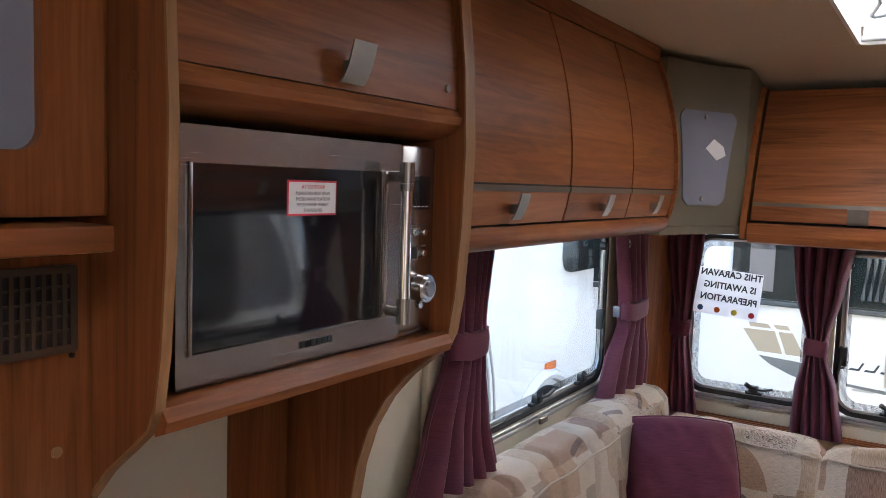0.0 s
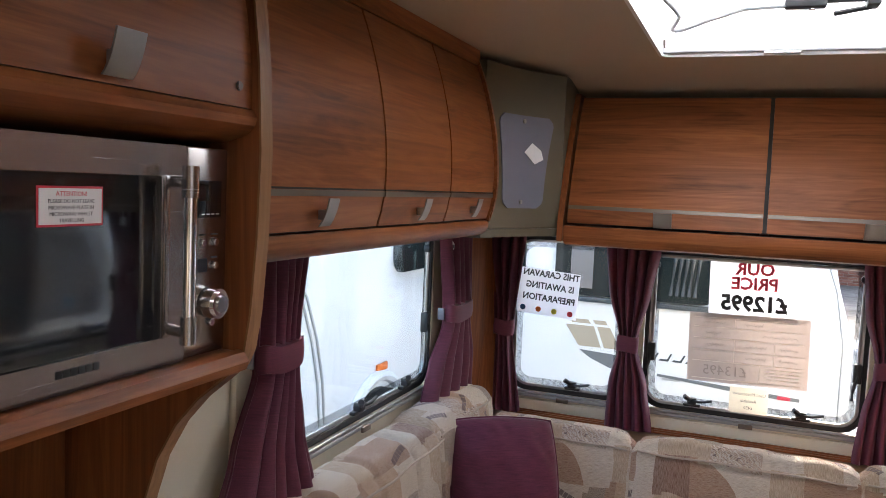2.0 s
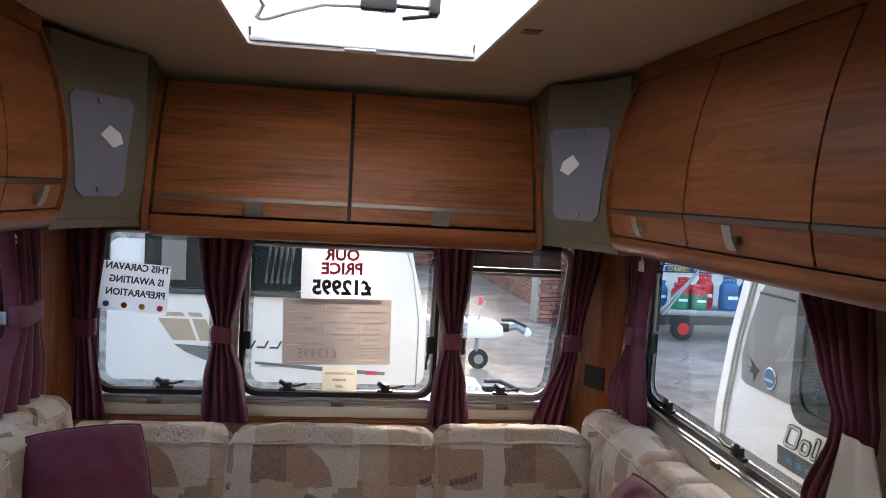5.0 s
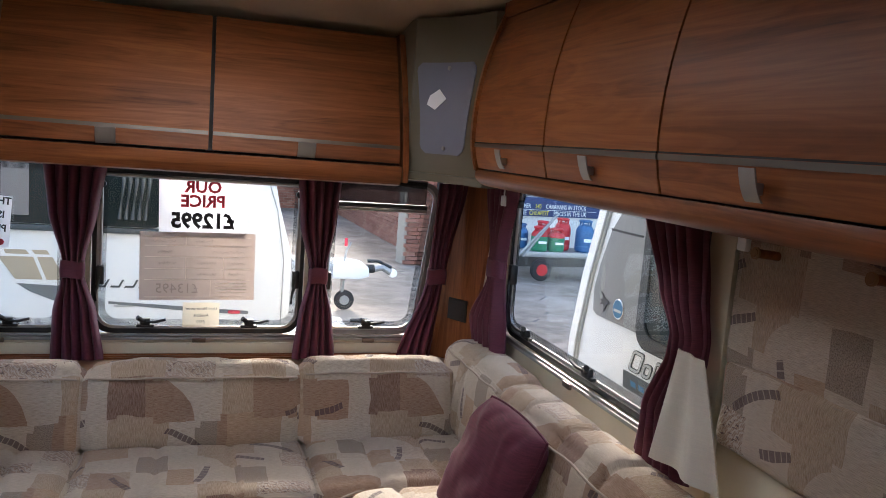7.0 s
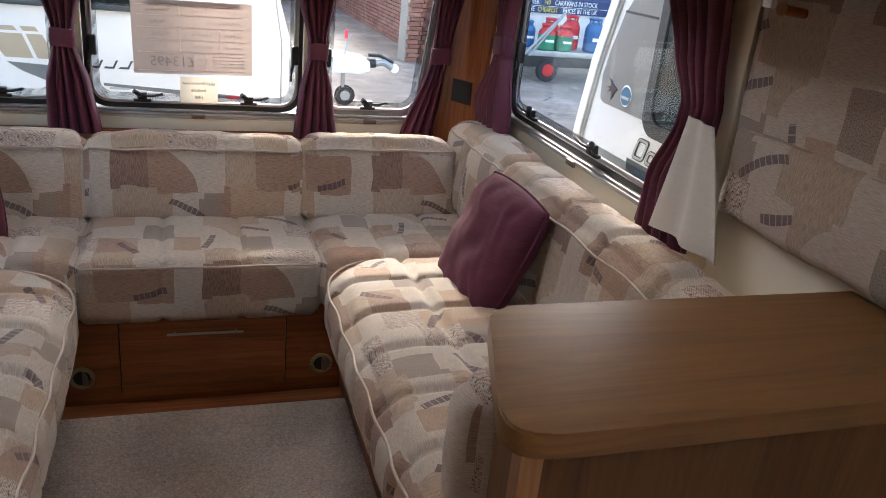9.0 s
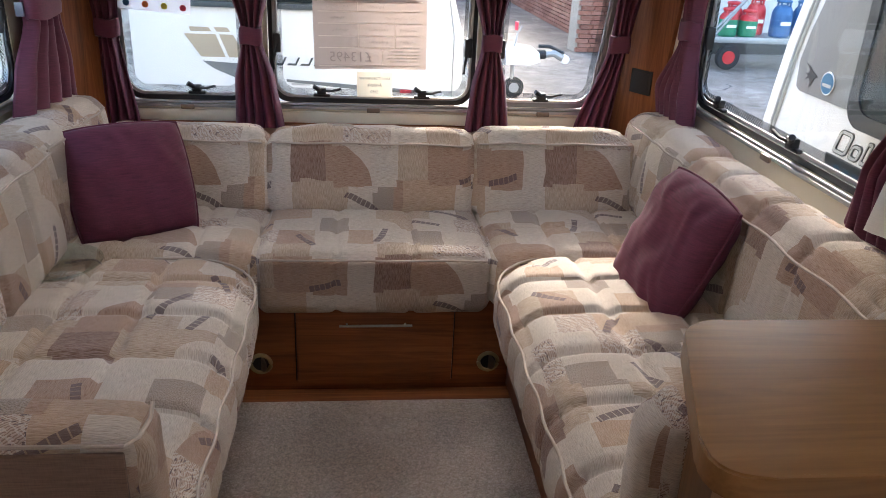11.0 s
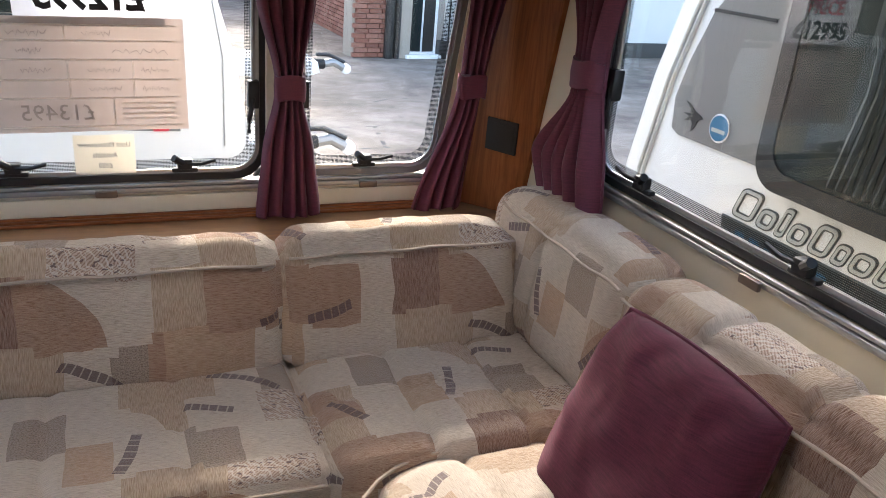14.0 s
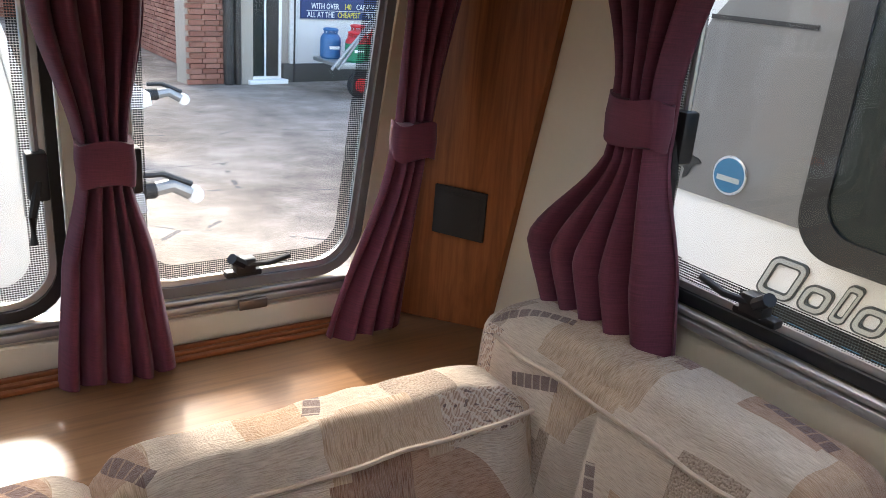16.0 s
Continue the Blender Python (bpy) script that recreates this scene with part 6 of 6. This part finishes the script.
for wide_, hi in ((0.090, 0.715), (0.066, 0.683), (0.034, 0.712), (0.066, 0.683), (0.070, 0.712), (0.046, 0.683), (0.068, 0.683), (0.046, 0.706), (0.030, 0.683), (0.068, 0.683)):
    slant = lambda o: [(p - (q - 0.66) * 0.34, q) for p, q in o]
    e = min(0.019, wide_ * 0.30)
    o, i = rounded(y - wide_, 0.617, y, hi, e * 1.1), rounded(y - wide_ + e, 0.636, y - e, hi - 0.019, e * 0.45)
    part("name_shape", ring(slant(o), slant(i), "x", RX - 0.0040, RX - 0.0006), SHADE_DECAL, vr)
    e2 = e * 0.24
    o, i = rounded(y - wide_ + e2, 0.6215, y - e2, hi - 0.0045, e), rounded(y - wide_ + e * 0.76, 0.6315, y - e * 0.76, hi - 0.0145, e * 0.5)
    part("name_fill", ring(slant(o), slant(i), "x", RX - 0.0060, RX - 0.0042), SILVER_DECAL, vr)
    y -= wide_ + 0.010
wheel(vr, (RX + 0.08, 2.0, GZ + 0.32), (1, 0, 0), 0.32, 0.19)

# neighbour beside the left-hand window
LX = -2.05
vl = thing("caravan", (LX - 1.1, 6.4, GZ), "white caravan parked alongside, amber side marker", "caravan", "parked caravans")
van_body([(3.6, -0.25), (3.6, 1.9), (4.0, 2.05), (8.6, 2.05), (8.9, 1.9), (9.0, -0.25)], "x", LX - 2.2, LX, vl, 0.03)
part("window", prism(rounded(6.30, 0.98, 7.4, 1.55, 0.09), "x", LX + 0.0005, LX + 0.03, None, 0.006), FAR_GLASS, vl, "tinted caravan window")
for o in (-0.11, -0.06):
    part("arch_trim", tube([(LX + 0.004, 5.18 + o, 1.15), (LX + 0.004, 5.36 + o, 0.95), (LX + 0.004, 5.47 + o, 0.72), (LX + 0.004, 5.54 + o, 0.48), (LX + 0.004, 5.58 + o, 0.20), (LX + 0.004, 5.59 + o, -0.2)], 0.008, None, 6), SILVER_DECAL, vl, "curved grey body seam")
part("side_marker", box((LX + 0.0005, 6.11, 0.400), (LX + 0.018, 6.25, 0.447), 0.006), ORANGE, vl, "amber side marker lamp")
for k in range(6):
    part("vent_slot", box((LX + 0.0005, 6.84, 0.70 + 0.03 * k), (LX + 0.004, 6.99, 0.712 + 0.03 * k)), SILVER_DECAL, vl)
wheel(vl, (LX + 0.03, 6.12, -0.02), (-1, 0, 0), 0.33, 0.2)
part("wheel_arch", tube([(LX + 0.01, 6.12 + 0.40 * math.cos(a), -0.02 + 0.40 * math.sin(a)) for a in [math.pi * k / 14 for k in range(15)]], 0.035, None, 8), GEL, vl)

# caravan standing across the front
CY = 6.85
vf = thing("caravan", (-2.0, CY + 1.1, GZ), "white caravan parked across the front with beige decals", "caravan", "parked caravans")
van_body([(-6.0, -0.12), (-6.0, 2.60), (-0.3, 2.60), (0.12, 2.30), (0.34, 1.62), (0.46, 1.05), (0.56, 0.70), (0.62, 0.36), (0.60, -0.12)], "y", CY, CY + 2.2, vf, 0.03)
for x0, x1 in ((-1.16, -0.20), (-2.6, -1.36)):
    w = part("window", prism(rounded(x0, 0.885, x1, 1.50, 0.07), "y", CY - 0.03, CY - 0.0005, None, 0.008), FAR_GLASS, vf, "tinted caravan window")
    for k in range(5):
        # tubes on the outer face; dim colour stands for the unlit interior
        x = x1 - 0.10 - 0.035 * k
        part("inner_curtain", tube([(x, CY - 0.033, 1.45), (x + 0.01, CY - 0.033, 1.15), (x - 0.01, CY - 0.033, 0.93)], 0.012, None, 6), DIM_DRAPE, w, "curtain set on the glass, its colour dimmed as if seen through it")
    part("window_foot", box((x0 - 0.02, CY - 0.034, 0.845), (x1 + 0.02, CY - 0.0005, 0.878), 0.004), SHADE_DECAL, vf)
# stands on the outer face, greyed to look as if inside
part("inner_notice", box((-1.06, CY - 0.036, 0.93), (-0.92, CY - 0.0335, 1.22)), INK_GREY, vf, "notice set on the glass in dimmed grey")
for q in ([(-1.01, 0.790), (-0.83, 0.790), (-0.78, 0.660), (-0.92, 0.660)], [(-0.81, 0.790), (-0.73, 0.790), (-0.66, 0.660), (-0.76, 0.660)], [(-0.98, 0.83), (-0.87, 0.83), (-0.85, 0.805), (-0.97, 0.805)], [(-0.84, 0.83), (-0.76, 0.83), (-0.745, 0.805), (-0.82, 0.805)]):
    part("decal", prism([(x - 0.07, z - 0.10) for x, z in q], "y", CY - 0.003, CY - 0.0005), BEIGE_DECAL, vf, "beige decal")
arc = [(-0.92, 0.612)] + [(-0.92 + 0.36 * t, 0.612 - 0.15 * t ** 0.7) for t in (0.2, 0.5, 0.8, 1.0)] + [(-0.54, 0.57), (-0.70, 0.600)]
part("swoosh", prism([(x - 0.065, z - 0.075) for x, z in arc], "y", CY - 0.003, CY - 0.0005), SLATE_DECAL, vf, "slate swoosh decal")
for k in range(4):
    x = -0.575 + 0.078 * k
    part("name_shape", prism([(x, 0.522), (x + 0.010, 0.534), (x + 0.050, 0.534), (x + 0.068, 0.570), (x + 0.080, 0.570), (x + 0.057, 0.522)], "y", CY - 0.003, CY - 0.0005), SHADE_DECAL, vf)
part("lower_line", prism([(-0.50, 0.440), (0.30, 0.392), (0.30, 0.372), (0.0, 0.382), (-0.50, 0.425)], "y", CY - 0.003, CY - 0.0005), SLATE_DECAL, vf)
part("small_print", box((-0.47, CY - 0.003, 0.405), (-0.36, CY - 0.0005, 0.418)), SILVER_DECAL, vf)
part("side_marker", box((0.18, CY - 0.014, 0.375), (0.25, CY - 0.0005, 0.395), 0.004), INK_RED, vf)
part("seam", tube([(0.34, CY - 0.002, 1.34), (0.45, CY - 0.002, 1.02), (0.50, CY - 0.002, 0.72), (0.50, CY - 0.002, 0.30)], 0.005, None, 6), SILVER_DECAL, vf)
part("skirt", box((-6.0, CY + 0.02, -0.30), (0.55, CY + 0.10, -0.121), 0.01), SHADE_DECAL, vf)
wheel(vf, (-2.6, CY + 0.05, GZ + 0.32), (0, 1, 0), 0.32, 0.19)


# drawbars in the yard


def drawbar(x, y, z, label):
    """A caravan's A-frame end: white fairing, coupling head, lever and jockey wheel."""
    d = thing("drawbar", (x, y, GZ), label, "drawbar", "caravan drawbars")
    part("fairing", prism([(x - 1.1, z - 0.09), (x - 1.1, z + 0.10), (x - 0.20, z + 0.085), (x - 0.02, z + 0.06), (x, z - 0.05), (x - 0.12, z - 0.09)], "y", y - 0.30, y + 0.30, None, 0.03), GEL, d, "white drawbar fairing")
    part("boot", disc((x + 0.06, y, z), (1, 0, 0), 0.055, 0.12, None, 16, 0.01), RUBBER, d)
    part("coupling", tube([(x + 0.10, y, z + 0.0), (x + 0.22, y, z + 0.02), (x + 0.33, y, z - 0.04)], 0.045, None, 10), GALV, d)
    part("coupling_ball", disc((x + 0.36, y, z - 0.05), (0, 1, 0), 0.055, 0.09, None, 18, 0.02), INK_WHITE, d)
    part("lever", tube([(x + 0.02, y, z + 0.10), (x + 0.16, y, z + 0.10), (x + 0.34, y, z + 0.02)], 0.022, None, 8), BLACK, d)
    part("brake_lever", tube([(x - 0.28, y, z + 0.06), (x - 0.25, y, z + 0.24), (x - 0.20, y, z + 0.33)], 0.014, None, 8), GALV, d)
    part("lever_grip", tube([(x - 0.265, y, z + 0.28), (x - 0.265, y, z + 0.38)], 0.020, None, 8), INK_RED, d)
    part("jockey_post", tube([(x - 0.30, y - 0.1, z - 0.05), (x - 0.30, y - 0.1, GZ + 0.22)], 0.026, None, 10), GALV, d)
    j = part("jockey_tyre", disc((x - 0.27, y - 0.1, GZ + 0.125), (0, 1, 0), 0.125, 0.075, None, 24, 0.02), RUBBER, d)
    part("jockey_hub", disc((x - 0.27, y - 0.14, GZ + 0.125), (0, 1, 0), 0.06, 0.01, None, 16), GALV, j)


drawbar(2.05, 11.6, -0.11, "white caravan drawbar with jockey wheel standing in the yard")
drawbar(1.31, 8.8, -0.22, "second caravan drawbar with a red hitch lock in the yard")

# brick building with a white-framed door, painted wall and sign
BX, BY = 4.40, 15.3
bld = thing("brick_building", (BX, BY + 2, GZ), "red brick workshop with a painted white wall and glazed door", "building")
shared = {}


def brick_mesh(name, size, material):
    if name not in shared:
        b = box((0, 0, 0), size, 0.006, None, 1)
        me = bpy.data.meshes.new(name)
        b.to_mesh(me)
        b.free()
        me.materials.append(material)
        shared[name] = me
    return shared[name]


DX = Vector((0.99, 0.12, 0)).normalized()
DN = Vector((DX.y, -DX.x, 0))


def bplace(u, z, d=0.0):
    return Vector((BX, BY, GZ)) + DX * u - DN * d + Vector((0, 0, z))


def bslab(name, u0, z0, u1, z1, d0, d1, material, label="", parent=None):
    b = box((u0, d0, z0), (u1, d1, z1), 0.004)
    m = Matrix((( DX.x, -DN.x, 0, BX), (DX.y, -DN.y, 0, BY), (0, 0, 1, GZ), (0, 0, 0, 1)))
    bmesh.ops.transform(b, matrix=m, verts=b.verts)
    return part(name, b, material, parent or bld, label)


bslab("core_wall", -0.9, 0.0, 0.0, 4.2, 0.06, 0.4, MORTAR, "brick wall")
bslab("core_wall", 0.0, 2.15, 0.60, 4.2, 0.06, 0.4, MORTAR)
white_wall = bslab("white_wall", 0.74, 0.28, 9.5, 4.2, 0.02, 0.4, WHITE_BRICK, "painted white wall")
bslab("plinth", 0.62, 0.0, 9.5, 0.28, -0.01, 0.4, SCREED, "dark painted plinth")
bslab("core_wall", 0.60, 0.28, 0.735, 4.2, 0.06, 0.4, MORTAR)
dframe = bslab("door_frame", 0.02, 0.0, 0.60, 2.12, 0.03, 0.10, WHITE_UPVC, "white door frame")
bslab("door_glass", 0.10, 0.10, 0.30, 2.04, 0.012, 0.03, FAR_GLASS, "glazed side light", dframe)
# no opening here: a near-black slab paints the dark interior
bslab("door_gap", 0.34, 0.10, 0.54, 2.04, 0.012, 0.03, GAP_SHADE_BLACK, "dark slab drawing the shade inside an open doorway", dframe)
bslab("door_step", 0.0, 0.0, 0.64, 0.06, -0.12, 0.029, WHITE_UPVC, "", dframe)
bslab("lamp", 0.62, 1.52, 0.70, 1.60, -0.10, 0.05, GALV)
for k, u in enumerate((-0.30, -0.16)):
    b = tube([bplace(u, 0.0, -0.04), bplace(u, 4.1, -0.04)], 0.055 if k else 0.075, None, 10)
    part("drainpipe", b, BLACK, bld, "black drainpipe")
part("cable", tube([bplace(0.80, 0.0, -0.01), bplace(0.80, 4.0, -0.01)], 0.014, None, 6), BLACK, bld)
# side wall running back from the corner
SDX = Vector((-0.02, 1.0, 0)).normalized()
corner = bplace(-0.42, 0, 0.0)
b = bmesh.new()
p = [corner + Vector((0.06, 0, 0)), corner + Vector((0.06, 0, 0)) + SDX * 9, corner + Vector((0.5, 0, 0)) + SDX * 9, corner + Vector((0.5, 0, 0))]
lo = [b.verts.new(q) for q in p]
hi = [b.verts.new(q + Vector((0, 0, 4.2))) for q in p]
b.faces.new(lo), b.faces.new(hi[::-1])
for k in range(4):
    b.faces.new((lo[k], lo[(k + 1) % 4], hi[(k + 1) % 4], hi[k]))
part("core_wall", b, MORTAR, bld)
bslab("roof", -1.0, 4.2, 9.6, 4.4, -0.15, 6.0, SLATE_DECAL, "grey eaves")

sign = bslab("sign", 0.90, 0.963, 3.14, 1.95, -0.03, 0.015, BLUE_SIGN, "navy sign with white and yellow lettering")
face = Matrix(((DX.x, 0, DN.x, 0), (DX.y, 0, DN.y, 0), (0, 1, 0, 0), (0, 0, 0, 1)))
for words, u, z, mt in (("WITH OVER", 1.32, 1.150, INK_WHITE), ("140", 1.735, 1.150, INK_YEL), ("CARAVANS IN STOCK", 2.36, 1.150, INK_WHITE), ("ALL AT THE", 1.245, 1.023, INK_WHITE), ("CHEAPEST", 1.765, 1.023, INK_YEL), ("PRICES IN THE UK", 2.46, 1.023, INK_WHITE)):
    lettering("sign_line", words, 0.122, Matrix.Translation(bplace(u, z, -0.036)) @ face, mt, sign, 0.76, 0.002)
bslab("sign_rule", 0.98, 1.082, 3.05, 1.089, -0.033, -0.0305, INK_WHITE, "", sign)
for words, z in (("OPEN", 1.60), ("7 DAYS", 1.47), ("A WEEK", 1.34)):
    lettering("sign_line", words, 0.122, Matrix.Translation(bplace(2.72, z, -0.036)) @ face, INK_WHITE, sign, 0.80, 0.002)
bslab("sign_mark", 1.2, 1.32, 2.2, 1.62, -0.033, -0.0305, SILVER_DECAL, "", sign)

# gas bottles on a flat trolley
tr = thing("bottle_trolley", (5.6, 14.0, GZ), "flat steel trolley with red-hubbed wheels", "trolley")
TX, TY = 5.58, 14.0
part("deck", box((TX - 0.34, TY, GZ + 0.42), (TX + 1.7, TY + 0.8, GZ + 0.475), 0.01), GALV, tr, "steel deck")
part("side_rail", box((TX - 0.35, TY - 0.02, GZ + 0.40), (TX + 1.7, TY, GZ + 0.49), 0.005), GALV, tr)
for x in (TX + 0.0, TX + 1.6):
    t = part("tyre", disc((x, TY - 0.06, GZ + 0.19), (0, 1, 0), 0.19, 0.09, None, 26, 0.02), RUBBER, tr)
    part("hub", disc((x, TY - 0.11, GZ + 0.19), (0, 1, 0), 0.10, 0.02, None, 20, 0.005), RED, t, "red hub")
part("handle", tube([(TX - 0.44, TY - 0.04, GZ + 0.40), (TX + 0.21, TY - 0.04, GZ + 1.12)], 0.022, None, 8), GALV, tr, "steel draw handle")
part("handle_twin", tube([(TX - 0.34, TY - 0.04, GZ + 0.40), (TX + 0.21, TY - 0.04, GZ + 1.12)], 0.022, None, 8), GALV, tr)


def gas_bottle(x, y, z, r, h, lower, upper, label):
    g = thing("gas_bottle", (x, y, z), label, "gas bottle", "gas bottles")
    b = bmesh.new()
    prof = [(r * 0.85, 0), (r, 0.03), (r, h * 0.62)]
    prof2 = [(r, h * 0.62), (r * 0.97, h * 0.70), (r * 0.75, h * 0.82), (r * 0.3, h * 0.88)]
    for nm, pf, mt in (("shell", prof, lower), ("shoulder", prof2, upper)):
        b = bmesh.new()
        rg = [[b.verts.new((x + q * math.cos(a), y + q * math.sin(a), z + zz)) for a in [2 * math.pi * k / 24 for k in range(24)]] for q, zz in pf]
        for r0, r1 in zip(rg, rg[1:]):
            for k in range(24):
                b.faces.new((r0[k], r0[(k + 1) % 24], r1[(k + 1) % 24], r1[k]))
        b.faces.new(rg[0][::-1]), b.faces.new(rg[-1])
        part(nm, b, mt, g)
    part("collar", tube([(x + r * 0.62 * math.cos(a), y + r * 0.62 * math.sin(a), z + h * 0.97) for a in [2 * math.pi * k / 20 for k in range(20)]], 0.022, None, 8, True), upper, g)
    for a in (0.6, 2.2, 3.8, 5.4):
        part("collar_leg", tube([(x + r * 0.62 * math.cos(a), y + r * 0.62 * math.sin(a), z + h * 0.80), (x + r * 0.62 * math.cos(a), y + r * 0.62 * math.sin(a), z + h * 0.97)], 0.016, None, 6), upper, g)
    part("mark", box((x - r * 0.5, y - r - 0.003, z + h * 0.34), (x + r * 0.5, y - r + 0.02, z + h * 0.44)), INK_WHITE, g)


dz = GZ + 0.475
gas_bottle(TX + 0.04, TY + 0.2, dz, 0.145, 0.42, GREEN, RED, "short green and red gas bottle on the trolley")
gas_bottle(TX + 0.36, TY + 0.2, dz, 0.145, 0.40, GREEN, RED, "short green and red gas bottle on the trolley")
gas_bottle(TX + 0.62, TY + 0.52, dz, 0.15, 0.56, RED, RED, "tall red gas bottle on the trolley")
gas_bottle(TX + 0.28, TY + 0.6, dz, 0.15, 0.48, RED, RED, "red gas bottle on the trolley")
gas_bottle(TX - 0.16, TY + 0.6, dz, 0.15, 0.42, BLUE, BLUE, "blue gas bottle on the trolley")
gas_bottle(TX + 0.95, TY + 0.3, dz, 0.16, 0.56, BLUE, BLUE, "blue gas bottle on the trolley")
gas_bottle(TX + 1.30, TY + 0.3, dz, 0.16, 0.56, BLUE, BLUE, "blue gas bottle on the trolley")

# far side of the yard: a low brick range and plain backdrop
far = thing("brick_range", (2.0, 26, GZ), "long low brick range at the back of the yard", "building")
fw = part("wall", box((-30, 25.0, GZ), (30, 25.4, GZ + 3.6)), MORTAR, far)
for x in (1.2, 3.1, 8.0, 10.0):
    w = part("window", box((x, 24.97, GZ + 1.1), (x + 0.9, 24.999, GZ + 2.3)), WHITE_UPVC, far)
    part("pane", box((x + 0.08, 24.955, GZ + 1.18), (x + 0.82, 24.969, GZ + 2.22)), FAR_GLASS, w)
part("shutter", box((4.6, 24.96, GZ), (7.2, 24.999, GZ + 2.6), 0.01), BLUE, far, "blue roller door")
part("roof", prism([(24.8, GZ + 3.6), (27.5, GZ + 5.4), (30.2, GZ + 3.6)], "x", -30.3, 30.3), SLATE_DECAL, far)

# bricks last: the nearest courses as pieces, the rest joined
BL, BH = 0.225, 0.075
me = brick_mesh("brick", (0.213, 0.065, 0.065), BRICK)
turn = Matrix(((DX.x, -DN.x, 0, 0), (DX.y, -DN.y, 0, 0), (0, 0, 1, 0), (0, 0, 0, 1)))
side_turn = Matrix(((SDX.x, 1, 0, 0), (SDX.y, 0, 0, 0), (0, 0, 1, 0), (0, 0, 0, 1)))
verts, faces = [], []


def far_brick(m, n=0):
    o = len(verts)
    for x, y, z in ((0, 0, 0), (0.213, 0, 0), (0.213, 0.06, 0), (0, 0.06, 0), (0, 0, 0.065), (0.213, 0, 0.065), (0.213, 0.06, 0.065), (0, 0.06, 0.065)):
        verts.append(m @ Vector((x, y, z)))
    faces.extend([[o + k for k in f] for f in ((0, 3, 2, 1), (4, 5, 6, 7), (0, 1, 5, 4), (1, 2, 6, 5), (2, 3, 7, 6), (3, 0, 4, 7))])


count = 0
for course in range(54):
    z = 0.01 + BH * course
    off = (course % 2) * BL / 2
    for k in range(40):
        m = Matrix.Translation(corner + SDX * (k * BL + off) + Vector((0.0, 0, z + 0))) @ side_turn
        if course < 18 and k < 14:
            ob = new("brick", me)
            ob.matrix_basis = m
            hang(ob, bld)
            count += 1
        else:
            far_brick(m)
    for u0, u1 in ((-0.9, 0.0),):
        n = int((u1 - u0) / BL)
        for k in range(n):
            if z > 0.28 or u0 < 0:
                far_brick(Matrix.Translation(bplace(u0 + k * BL + off * 0.4, z, 0.0)) @ turn)
for course in range(46):
    for k in range(110):
        x = -4 + k * BL + (course % 2) * BL / 2
        if 4.5 < x < 7.3 and course < 36:
            continue
        far_brick(Matrix.Translation((x, 24.94, GZ + 0.01 + BH * course)))
me2 = bpy.data.meshes.new("brick_courses")
me2.from_pydata(verts, [], faces)
me2.materials.append(BRICK)
ob = new("brick_courses", me2)
hang(ob, bld)
tagged(ob, kind="stuff")
